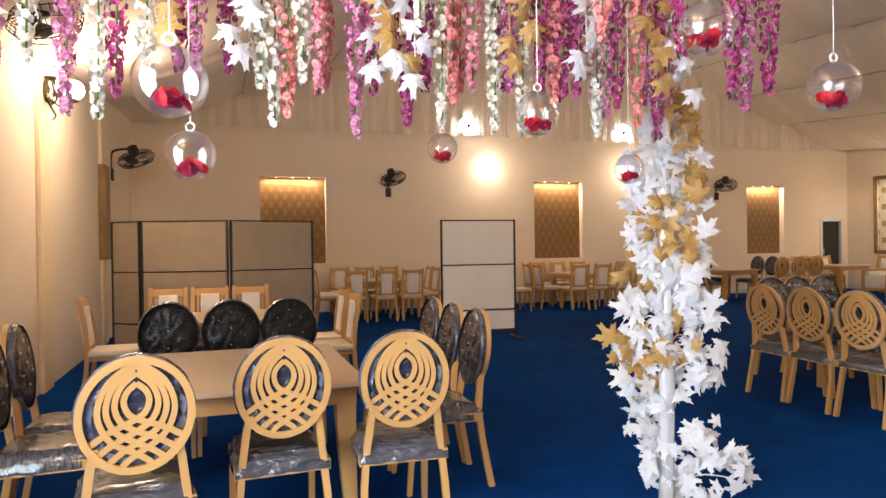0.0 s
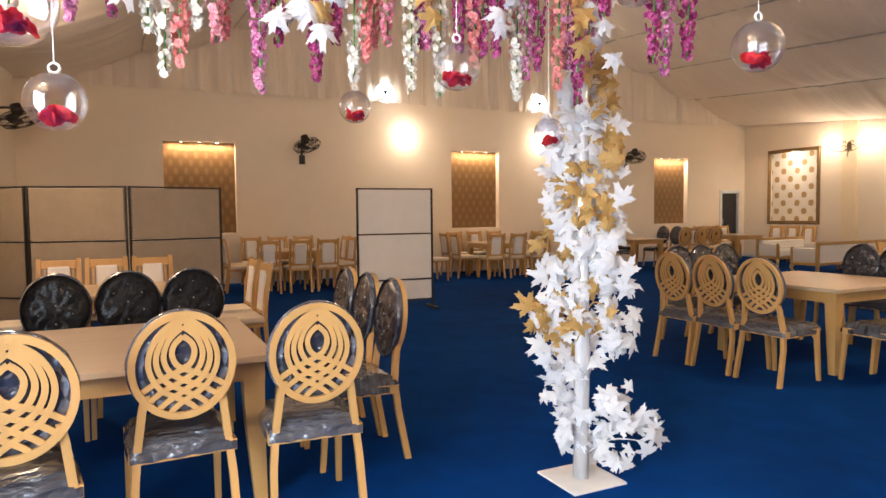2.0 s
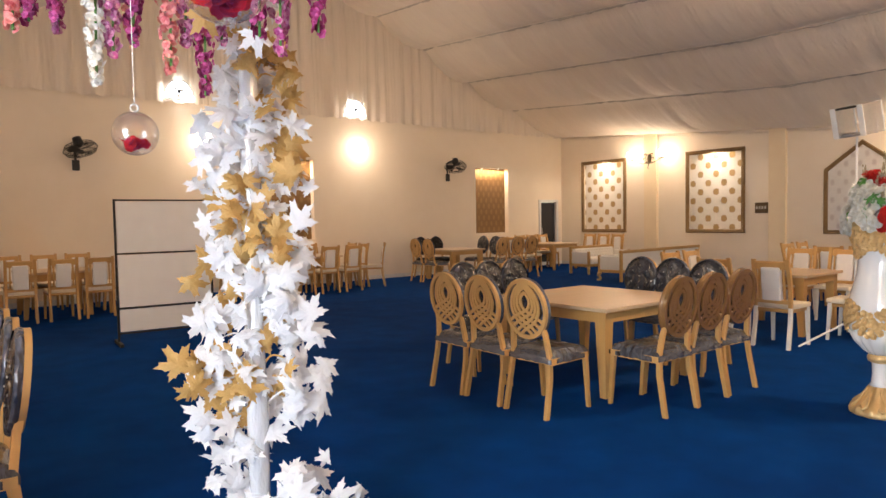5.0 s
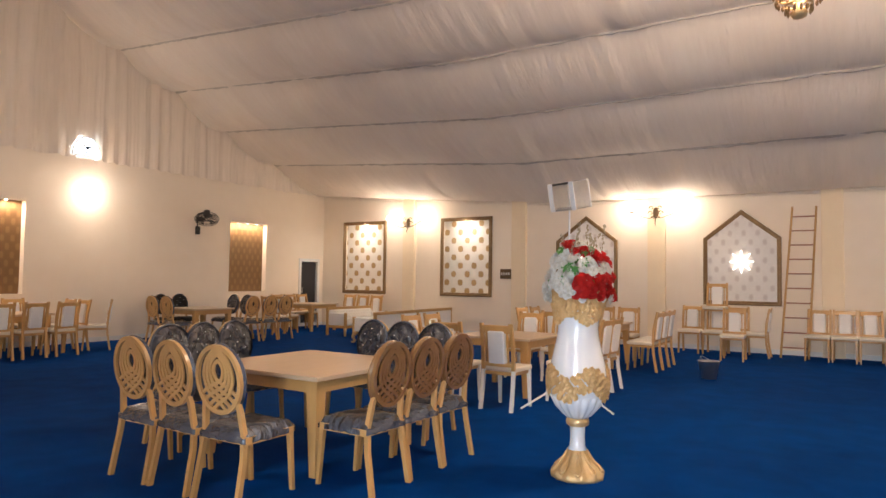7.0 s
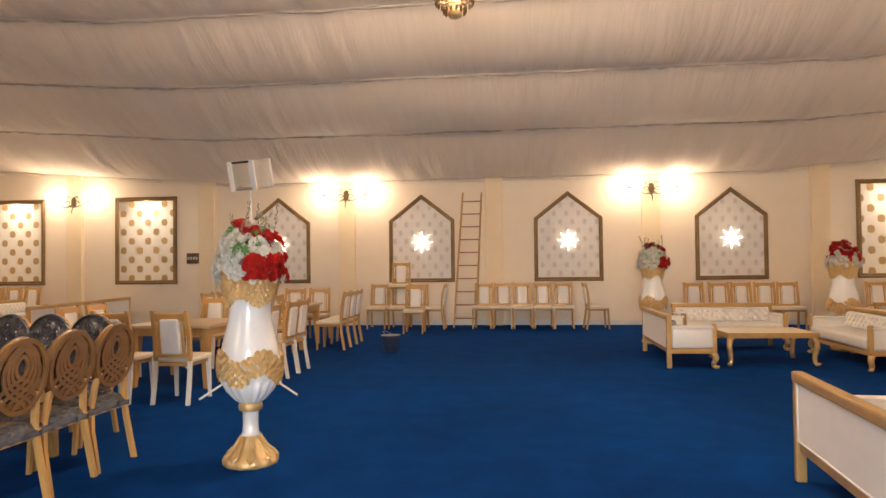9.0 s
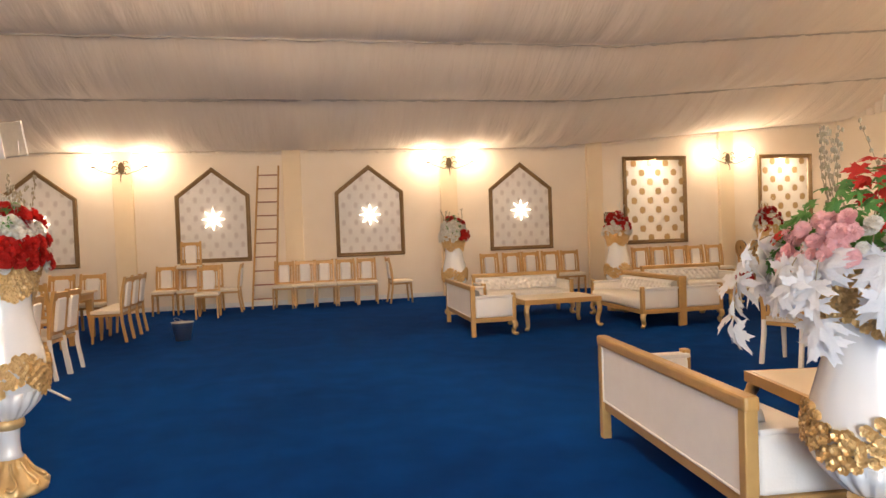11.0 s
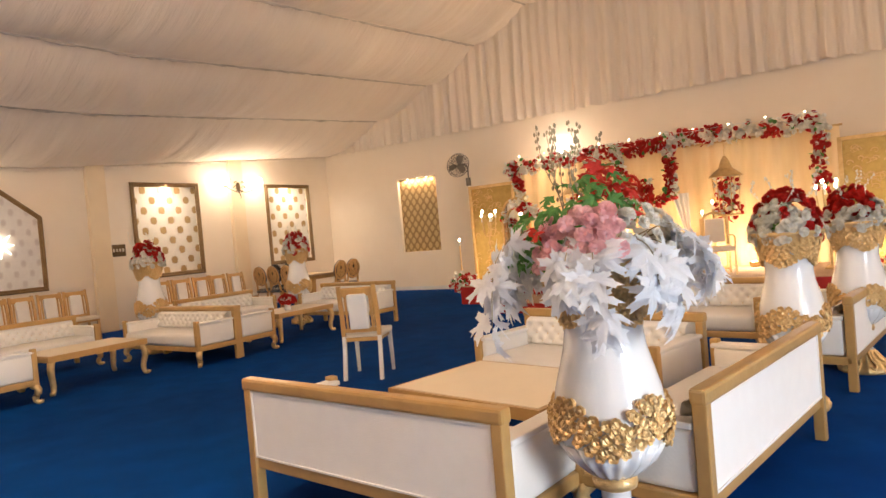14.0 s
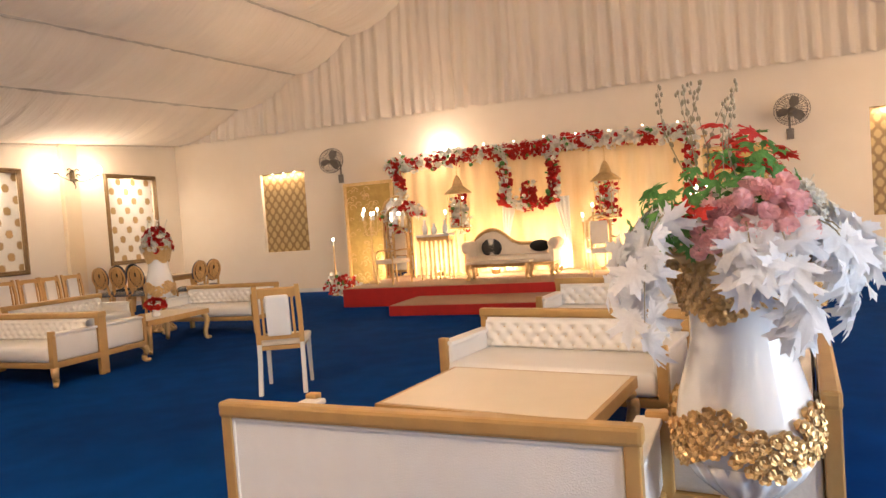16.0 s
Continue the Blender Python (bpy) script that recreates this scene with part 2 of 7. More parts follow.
M = {
    "paint": material("cream_wall_paint", (0.88, 0.775, 0.635), 0.75, colour2=(0.84, 0.725, 0.575), scale=3, bump=0.12, bump_scale=120, detail=6),
    "pilaster": material("pale_peach_paint", (0.88, 0.74, 0.52), 0.7, colour2=(0.83, 0.67, 0.46), scale=4, bump=0.1, bump_scale=110),
    "carpet": material("blue_carpet", (0.0011, 0.049, 0.240), 0.97, colour2=(0.0004, 0.021, 0.115), scale=3, bump=0.5, bump_scale=260, sheen=0.0, detail=8, bump_dist=0.008),
    "fabric": material("ivory_ceiling_fabric", (0.88, 0.77, 0.64), 0.7, colour2=(0.81, 0.69, 0.56), scale=2.2, bump=0.40, bump_scale=3.0, stretch=(0.7, 5.0, 0.7), sheen=0.15, bump_dist=0.05),
    # darker than the cloth: the shade of the swag creases, put into colour
    "seam": material("beige_crease_shade", (0.70, 0.62, 0.52), 0.75, colour2=(0.40, 0.33, 0.26), scale=5, bump=0.4, bump_scale=20),
    "drape": material("ivory_gable_drape", (0.84, 0.74, 0.62), 0.7, colour2=(0.74, 0.64, 0.52), scale=2.5, bump=0.45, bump_scale=6, stretch=(3.5, 1, 0.5), sheen=0.15, bump_dist=0.03),
    "niche_brown": patterned("brown_damask_wallpaper", (0.20, 0.108, 0.034), (0.25, 0.145, 0.05), 0.10, 0.17, 0.30, 0.6, "x", soft=0.2),
    "niche_gold": patterned("gold_lattice_wallpaper", (0.30, 0.19, 0.07), (0.52, 0.37, 0.16), 0.22, 0.30, 0.40, 0.45, "x", diagonal=True, soft=0.15),
    "niche_dots": patterned("cream_wallpaper_with_gold_medallions", (0.86, 0.80, 0.70), (0.44, 0.28, 0.11), 0.22, 0.235, 0.42, 0.6, "y", soft=0.14),
    "arch_paper": patterned("pale_grey_floral_wallpaper", (0.80, 0.77, 0.73), (0.60, 0.55, 0.52), 0.14, 0.20, 0.55, 0.6, "y", soft=0.3),
    "frame_wood": material("dull_gold_brown_moulding", (0.30, 0.19, 0.08), 0.42, 0.3, (0.17, 0.10, 0.04), 30, 0.35, 60),
    "fan_grey": material("grey_brown_painted_metal", (0.20, 0.17, 0.14), 0.4, 0.3, (0.12, 0.10, 0.08), 20),
    "dark": material("black_painted_metal", (0.03, 0.027, 0.024), 0.45, 0.4, scale=20),
    "white": material("white_gloss_paint", (0.82, 0.81, 0.78), 0.35, scale=12, bump=0.03),
    "brass": material("antique_brass", (0.42, 0.29, 0.12), 0.35, 0.9, (0.25, 0.16, 0.06), 25, 0.2, 50),
    "gold": material("gold_leaf_paint", (0.80, 0.57, 0.28), 0.36, 0.45, (0.56, 0.35, 0.13), 16, 0.25, 45, rough_var=0.12),
    "wood": material("golden_beech_wood", (0.58, 0.335, 0.115), 0.36, 0.0, (0.41, 0.215, 0.06), 9, 0.12, 40, (1, 1, 0.12), coat=0.25, rnd=0.15),
    # the beech under film, darkened in colour for the backs turned from the light
    "wood_film_shaded": material("shaded_wood_under_clear_film", (0.30, 0.155, 0.05), 0.25, 0.0, (0.16, 0.075, 0.02), 7, 0.5, 16, coat=0.8, bump_dist=0.03),
    "bronze": material("dark_bronze", (0.15, 0.105, 0.055), 0.4, 0.7, (0.09, 0.06, 0.03), 25, 0.2, 50),
    "wood_pale": material("pale_ash_table_laminate", (0.62, 0.46, 0.30), 0.36, 0.0, (0.53, 0.38, 0.23), 6, 0.04, 30, (0.4, 3, 1), coat=0.12),
    "wrap": material("dark_plush_under_clear_plastic", (0.040, 0.040, 0.050), 0.24, 0.0, (0.016, 0.016, 0.022), 6, 0.9, 10, coat=0.8, rnd=0.1, bump_dist=0.10, bump_detail=2.6),
    "plush": material("black_plush_under_clear_plastic", (0.012, 0.010, 0.010), 0.55, 0.0, (0.006, 0.005, 0.005), 10, 0.6, 12, coat=0.10, bump_dist=0.08, bump_detail=2.2),
    # paler streaks in these two colours stand for gleams on the clear plastic
    "seat_film": material("dark_seat_with_film_gleam", (0.09, 0.095, 0.115), 0.14, 0.0, (0.014, 0.016, 0.024), 5, 1.0, 9, stretch=(0.7, 2.6, 1), coat=1.0, rnd=0.1, bump_dist=0.10, bump_detail=2.8),
    "film": material("crumpled_clear_film_with_gleam", (0.20, 0.225, 0.29), 0.12, 0.0, (0.008, 0.010, 0.020), 6, 1.0, 8, stretch=(1, 2.2, 1), coat=1.0, bump_dist=0.20, bump_detail=2.2),
    "cream_seat": material("cream_leatherette", (0.80, 0.70, 0.55), 0.45, colour2=(0.72, 0.61, 0.46), scale=12, bump=0.15, bump_scale=60),
    "leather": material("white_leatherette", (0.82, 0.79, 0.74), 0.38, colour2=(0.76, 0.72, 0.66), scale=7, bump=0.12, bump_scale=70),
    "quilt": material("white_back_upholstery", (0.83, 0.81, 0.78), 0.55, colour2=(0.77, 0.74, 0.71), scale=10, bump=0.2, bump_scale=140),
    "sofa_wood": material("honey_gold_sofa_frame", (0.58, 0.36, 0.13), 0.36, 0.15, (0.44, 0.25, 0.08), 10, 0.1, 40, (1, 1, 1), coat=0.3),
    "ceramic": material("white_glazed_vase", (0.80, 0.80, 0.79), 0.16, colour2=(0.74, 0.74, 0.74), scale=5, coat=0.5),
    "red_cloth": material("red_stage_cloth", (0.50, 0.016, 0.012), 0.7, colour2=(0.36, 0.010, 0.008), scale=6, bump=0.3, bump_scale=30),
    "yellow_cloth": material("golden_satin_drape", (0.86, 0.66, 0.38), 0.5, colour2=(0.76, 0.55, 0.28), scale=3, bump=0.3, bump_scale=8, stretch=(4, 1, 0.5)),
    "gold_panel": material("embossed_gold_panel", (0.60, 0.42, 0.13), 0.4, 0.4, (0.40, 0.26, 0.07), 9, 0.8, 14, bump_dist=0.03),
    "stage_top": material("beige_stage_carpet", (0.42, 0.28, 0.18), 0.85, colour2=(0.34, 0.20, 0.12), scale=12, bump=0.3, bump_scale=90),
    "screen": material("grey_partition_cloth", (0.34, 0.275, 0.205), 0.8, colour2=(0.27, 0.215, 0.155), scale=8, bump=0.15, bump_scale=150),
    "screen_white": material("white_partition_board", (0.80, 0.77, 0.72), 0.6, colour2=(0.74, 0.70, 0.65), scale=6, bump=0.08, bump_scale=60),
    "leaf_white": material("white_silk_leaf", (0.88, 0.89, 0.91), 0.6, colour2=(0.76, 0.77, 0.80), scale=9, bump=0.25, bump_scale=40, rnd=0.2),
    "leaf_gold": material("gold_silk_leaf", (0.72, 0.48, 0.18), 0.45, 0.15, (0.55, 0.33, 0.10), 9, 0.25, 40),
    "leaf_green": material("green_silk_leaf", (0.16, 0.40, 0.10), 0.55, colour2=(0.04, 0.15, 0.03), scale=12, bump=0.3, bump_scale=40, rnd=0.2),
    "leaf_red": material("red_silk_leaf", (0.72, 0.045, 0.028), 0.5, colour2=(0.42, 0.014, 0.012), scale=12, bump=0.3, bump_scale=40, rnd=0.2),
    "rose": material("pale_pink_silk_rose", (0.90, 0.60, 0.61), 0.6, colour2=(0.84, 0.44, 0.47), scale=14, bump=0.3, bump_scale=50, rnd=0.2),
    "pink": material("pink_silk_petal", (0.88, 0.52, 0.56), 0.6, colour2=(0.72, 0.24, 0.34), scale=14, bump=0.3, bump_scale=50, island=0.5),
    "coral": material("coral_silk_petal", (0.88, 0.44, 0.40), 0.6, colour2=(0.74, 0.19, 0.22), scale=14, bump=0.3, bump_scale=50, island=0.5),
    "magenta": material("magenta_silk_petal", (0.62, 0.13, 0.36), 0.6, colour2=(0.30, 0.015, 0.12), scale=14, bump=0.3, bump_scale=50, island=0.6),
    "lilac": material("orchid_pink_silk_petal", (0.76, 0.42, 0.58), 0.6, colour2=(0.48, 0.08, 0.28), scale=14, bump=0.3, bump_scale=50, island=0.6),
    "petal_white": material("ivory_silk_petal", (0.90, 0.89, 0.85), 0.6, colour2=(0.70, 0.66, 0.56), scale=14, bump=0.3, bump_scale=50, island=0.3),
    "petal_red": material("red_silk_petal", (0.66, 0.020, 0.012), 0.5, colour2=(0.42, 0.010, 0.008), scale=14, bump=0.3, bump_scale=50),
    "twig": material("dry_brown_twig", (0.42, 0.36, 0.24), 0.7, colour2=(0.24, 0.20, 0.12), scale=30),
    "pole_wrap": material("pole_in_clear_film", (0.74, 0.74, 0.74), 0.2, 0.15, (0.52, 0.52, 0.53), 9, 0.9, 14, (1, 1, 0.3), coat=0.8, bump_dist=0.03),
    "steel": material("brushed_steel", (0.62, 0.61, 0.60), 0.3, 0.9, (0.5, 0.5, 0.5), 30),
    "red_paint": material("red_brown_painted_steel", (0.30, 0.09, 0.05), 0.5, 0.0, (0.42, 0.26, 0.16), 14),
    "globe": glowing("warm_lamp_globe", (1.0, 0.90, 0.74), 9),
    "bulb": glowing("warm_spot_bulb", (1.0, 0.80, 0.50), 18),
    "star": glowing("warm_star_lamp", (1.0, 0.86, 0.68), 2.2),
    "daylight": glowing("daylight_beyond_vent", (0.88, 0.94, 1.0), 5),
    "candle": glowing("candle_flame", (1.0, 0.82, 0.52), 9),
    "clear": clear("clear_acrylic", (0.97, 0.96, 0.98), 0.07),
    "mirror": material("mirror_glass", (0.9, 0.9, 0.9), 0.03, 1.0, (0.88, 0.88, 0.88), 2),
    "glass_dark": material("dark_door_glass", (0.03, 0.03, 0.035), 0.12, scale=3),
}


def silk(m, share_through):
    """Thin cloth lets part of the light through."""
    n, l = m.node_tree.nodes, m.node_tree.links
    b = n["Principled BSDF"]
    tr, mix = n.new("ShaderNodeBsdfTranslucent"), n.new("ShaderNodeMixShader")
    l.new(b.inputs["Base Color"].links[0].from_socket, tr.inputs[0])
    mix.inputs[0].default_value = share_through
    l.new(b.outputs[0], mix.inputs[1])
    l.new(tr.outputs[0], mix.inputs[2])
    l.new(mix.outputs[0], n["Material Output"].inputs[0])


for k in ("leaf_white", "leaf_gold", "leaf_green", "leaf_red", "rose", "pink", "coral", "magenta", "lilac", "petal_white", "petal_red"):
    silk(M[k], 0.4)


# ---- mesh tools ----
def finish(bm, name, mat, smooth=False, mats=None):
    me = bpy.data.meshes.new(name)
    bmesh.ops.recalc_face_normals(bm, faces=bm.faces)
    if smooth:
        for f in bm.faces:
            f.smooth = True
    bm.to_mesh(me)
    bm.free()
    for k in (mats or [mat]):
        me.materials.append(M[k])
    return me


def part(name, bm, mat, parent=None, label="", smooth=False, mats=None):
    ob = new(name, finish(bm, name, mat, smooth, mats))
    ob.parent = parent
    if label:
        tagged(ob, label)
    return ob


def share(name, me, parent, m):
    ob = new(name, me)
    ob.parent = parent
    ob.matrix_basis = m
    return ob


def thing(name, label, category, group="", kind=""):
    return tagged(new(name), label, category, group, kind)


def box(bm, x0, y0, z0, x1, y1, z1, bevel=0.0, m=None):
    r = bmesh.ops.create_cube(bm, size=1)
    mat = Matrix.Translation(((x0 + x1) / 2, (y0 + y1) / 2, (z0 + z1) / 2)) @ Matrix.Diagonal((x1 - x0, y1 - y0, z1 - z0, 1))
    bmesh.ops.transform(bm, matrix=(m @ mat) if m else mat, verts=r["verts"])
    if bevel:
        es = {e for v in r["verts"] for e in v.link_edges}
        bmesh.ops.bevel(bm, geom=list(es), offset=bevel, segments=2, affect="EDGES", profile=0.6)
    return bm


def boxm(*a, **k):
    return box(bmesh.new(), *a, **k)


def lathe(bm, profile, n=24, m=None, flute=None):
    """Turns (radius, height) pairs about z; flute(angle, height) scales the radius."""
    rings = []
    for r, z in profile:
        ring = []
        for i in range(n):
            a = 2 * math.pi * i / n
            rr = r * (flute(a, z) if flute else 1)
            p = Vector((rr * math.cos(a), rr * math.sin(a), z))
            ring.append(bm.verts.new(m @ p if m else p))
        rings.append(ring)
    for a, b in zip(rings, rings[1:]):
        for i in range(n):
            bm.faces.new((a[i], a[(i + 1) % n], b[(i + 1) % n], b[i]))
    for ring in (rings[0], rings[-1]):
        bm.faces.new(ring)
    return bm


def tube(bm, pts, r0, r1=None, n=8, flat=1.0, closed=False):
    """A round bar along points, from radius r0 to r1; flat squeezes it across."""
    pts = [Vector(p) for p in pts]
    r1 = r0 if r1 is None else r1
    rings = []
    up = Vector((0, 0, 1))
    for i, p in enumerate(pts):
        if closed:
            d = pts[(i + 1) % len(pts)] - pts[i - 1]
        else:
            d = pts[min(i + 1, len(pts) - 1)] - pts[max(i - 1, 0)]
        d.normalize()
        ref = up if abs(d.z) < 0.9 else Vector((0, 1, 0))
        s = d.cross(ref).normalized()
        u = s.cross(d)
        r = r0 + (r1 - r0) * i / max(1, len(pts) - 1)
        rings.append([bm.verts.new(p + s * (r * math.cos(2 * math.pi * k / n)) + u * (r * flat * math.sin(2 * math.pi * k / n))) for k in range(n)])
    pairs = list(zip(rings, rings[1:])) + ([(rings[-1], rings[0])] if closed else [])
    for a, b in pairs:
        for k in range(n):
            bm.faces.new((a[k], a[(k + 1) % n], b[(k + 1) % n], b[k]))
    if not closed:
        bm.faces.new(rings[0])
        bm.faces.new(rings[-1])
    return bm


def bar(bm, p, q, w, d, w1=None, d1=None):
    """A square bar from p to q, upright or nearly so, w by d across, tapering to w1 by d1."""
    w1, d1 = w1 or w, d1 or d
    vs = []
    for c, a, b in ((Vector(p), w, d), (Vector(q), w1, d1)):
        vs.append([bm.verts.new(c + Vector((sx * a / 2, sy * b / 2, 0))) for sx, sy in ((-1, -1), (1, -1), (1, 1), (-1, 1))])
    a, b = vs
    for k in range(4):
        bm.faces.new((a[k], a[(k + 1) % 4], b[(k + 1) % 4], b[k]))
    bm.faces.new(a)
    bm.faces.new(b)
    return bm


def ball(bm, p, r, sub=2, scale=(1, 1, 1)):
    bmesh.ops.create_icosphere(bm, subdivisions=sub, radius=r, matrix=Matrix.Translation(p) @ Matrix.Diagonal((*scale, 1)))
    return bm


def spline(ctrl, steps=6):
    """A smooth line through the points."""
    p = [Vector(c) for c in ctrl]
    out = []
    for i in range(len(p) - 1):
        a, b, c, d = p[max(0, i - 1)], p[i], p[i + 1], p[min(len(p) - 1, i + 2)]
        for k in range(steps):
            t = k / steps
            out.append(0.5 * ((2 * b) + (c - a) * t + (2 * a - 5 * b + 4 * c - d) * t * t + (3 * b - a - 3 * c + d) * t ** 3))
    out.append(p[-1])
    return out


# ---- the hall ----
def structure(name, bm, mat, label="", smooth=False):
    return tagged(part(name, bm, mat, None, label, smooth), label, "", "", "structure")


structure("floor", boxm(XD - 0.2, YC - 0.2, -0.12, XB + 0.2, YA + 0.2, 0), "carpet", "deep blue fitted carpet over the whole hall")


def wall(name, axis, at, thick, u0, u1, top, holes):
    """A wall in cells round its rectangular recesses or openings; thick points away from the room."""
    us = sorted({u0, u1, *[h[0] for h in holes], *[h[1] for h in holes]})
    zs = sorted({0, top, *[h[2] for h in holes], *[h[3] for h in holes]})
    bm = bmesh.new()
    for i in range(len(us) - 1):
        for j in range(len(zs) - 1):
            cu, cz = (us[i] + us[i + 1]) / 2, (zs[j] + zs[j + 1]) / 2
            if any(h[0] < cu < h[1] and h[2] < cz < h[3] for h in holes):
                continue
            a, b = min(at, at + thick), max(at, at + thick)
            if axis == "x":
                box(bm, us[i], a, zs[j], us[i + 1], b, zs[j + 1])
            else:
                box(bm, a, us[i], zs[j], b, us[i + 1], zs[j + 1])
    bmesh.ops.remove_doubles(bm, verts=bm.verts, dist=0.0005)
    seen, doomed = {}, []
    for f in bm.faces:
        k = tuple(round(c, 3) for c in f.calc_center_median())
        if k in seen:
            doomed += [f, seen[k]]
        seen[k] = f
    bmesh.ops.delete(bm, geom=list(set(doomed)), context="FACES_ONLY")
    return structure(name, bm, "paint", "plain cream painted wall")


NICHE_A = [(1.16, 2.58), (7.70, 9.05), (14.25, 15.56)]
NICHE_C = [(13.99, 15.29), (0.60, 1.90)]
NICHE_B = [(12.20, 13.82), (8.63, 10.23), (-9.05, -7.35), (-12.70, -11.14)]
DOOR_A = (16.95, 17.70, 0.0, 2.0)
wall("wall_north", "x", YA, 0.3, XD, XB, 8.0, [(a, b, 1.08, 2.99) for a, b in NICHE_A] + [DOOR_A])
wall("wall_south", "x", YC, -0.3, XD, XB, 8.0, [(a, b, 1.05, 3.05) for a, b in NICHE_C])
wall("wall_east", "y", XB, 0.3, YC, YA, 4.6, [(a, b, 1.05, 3.2) for a, b in NICHE_B])
wall("wall_west", "y", XD, -0.3, YC, YA, 4.6, [(-2.4, 1.4, 0.0, 2.7)])


def spot_row(name, axis, us, at, z, inward):
    """Small round downlights let into the head of a recess."""
    for u in us:
        t = thing(name, "small round recessed downlight glowing warm", "downlight", "downlights in the wall recesses")
        t.location = (u, at, z) if axis == "x" else (at, u, z)
        part("rim", lathe(bmesh.new(), [(0.045, 0), (0.052, -0.006), (0.05, -0.012), (0.034, -0.012), (0.034, 0)], 16), "brass", t)
        part("bulb", lathe(bmesh.new(), [(0.001, -0.012), (0.02, -0.016), (0.030, -0.008), (0.030, -0.001)], 12), "bulb", t, "glowing warm bulb")


DEPTH = 0.16
for a, b in NICHE_A:
    structure("niche_panel", boxm(a, YA + DEPTH, 1.08, b, YA + DEPTH + 0.02, 2.99), "niche_brown", "recess lined with brown damask wallpaper")
    c = (b - a) / 4
    spot_row("recessed_spot", "x", [a + c, a + 2 * c, b - c], YA + 0.075, 2.99, -1)
    lamp_area("niche_light", ((a + b) / 2, YA + 0.06, 2.95), ((a + b) / 2, YA + 0.13, 0), 9, WARM, b - a - 0.2, 0.05)
for a, b in NICHE_C:
    structure("niche_panel", boxm(a, YC - DEPTH + 0.06, 1.05, b, YC - DEPTH + 0.04, 3.05), "niche_gold", "recess lined with gold lattice wallpaper")
    c = (b - a) / 4
    spot_row("recessed_spot", "x", [a + c, a + 2 * c, b - c], YC - 0.05, 3.05, 1)
    lamp_area("niche_light", ((a + b) / 2, YC - 0.04, 3.01), ((a + b) / 2, YC - 0.09, 0), 5, WARM, b - a - 0.2, 0.05)


def moulding(bm, pts, w, d, axis_at, out):
    """A mitred picture moulding round points (u, z) of a wall at x = axis_at, standing out by d."""
    n = len(pts)
    c = Vector((sum(p[0] for p in pts) / n, sum(p[1] for p in pts) / n))
    prof = [(0, 0), (0, 0.6 * d), (0.18 * w, d), (0.42 * w, d), (0.55 * w, 0.6 * d), (0.8 * w, 0.75 * d), (w, 0.4 * d), (w, 0)]
    rings = []
    for i in range(n):
        p, a, b = Vector(pts[i]), Vector(pts[i - 1]), Vector(pts[(i + 1) % n])
        d1, d2 = (p - a).normalized(), (b - p).normalized()
        n1, n2 = Vector((-d1.y, d1.x)), Vector((-d2.y, d2.x))
        if n1.dot(c - p) < 0:
            n1, n2 = -n1, -n2
        mit = (n1 + n2).normalized()
        mit /= max(0.3, mit.dot(n1))
        rings.append([bm.verts.new((axis_at + out * h, p.x + mit.x * s, p.y + mit.y * s)) for s, h in prof])
    for i in range(n):
        a, b = rings[i], rings[(i + 1) % n]
        for k in range(len(prof) - 1):
            bm.faces.new((a[k], a[k + 1], b[k + 1], b[k]))
    return bm


for wall_x, out in ((XB, -1),):
    for a, b in NICHE_B:
        structure("niche_panel", boxm(min(wall_x - out * 0.13, wall_x - out * 0.15), a, 1.05, max(wall_x - out * 0.13, wall_x - out * 0.15), b, 3.2), "niche_dots", "lit recess papered cream with gold medallions")
        structure("trim", moulding(bmesh.new(), [(a - 0.02, 1.03), (b + 0.02, 1.03), (b + 0.02, 3.22), (a - 0.02, 3.22)], 0.1, 0.05, wall_x, out), "frame_wood", "dull gold wooden picture moulding")
        c = (b - a) / 4
        if wall_x == XB:
            spot_row("recessed_spot", "y", [a + c, a + 2 * c, b - c], wall_x - out * 0.07, 3.2, -1)
        lamp_area("niche_light", (wall_x - out * 0.05, (a + b) / 2, 3.15), (wall_x - out * 0.11, (a + b) / 2, 0), 13, SOFT, 0.05, b - a - 0.2)

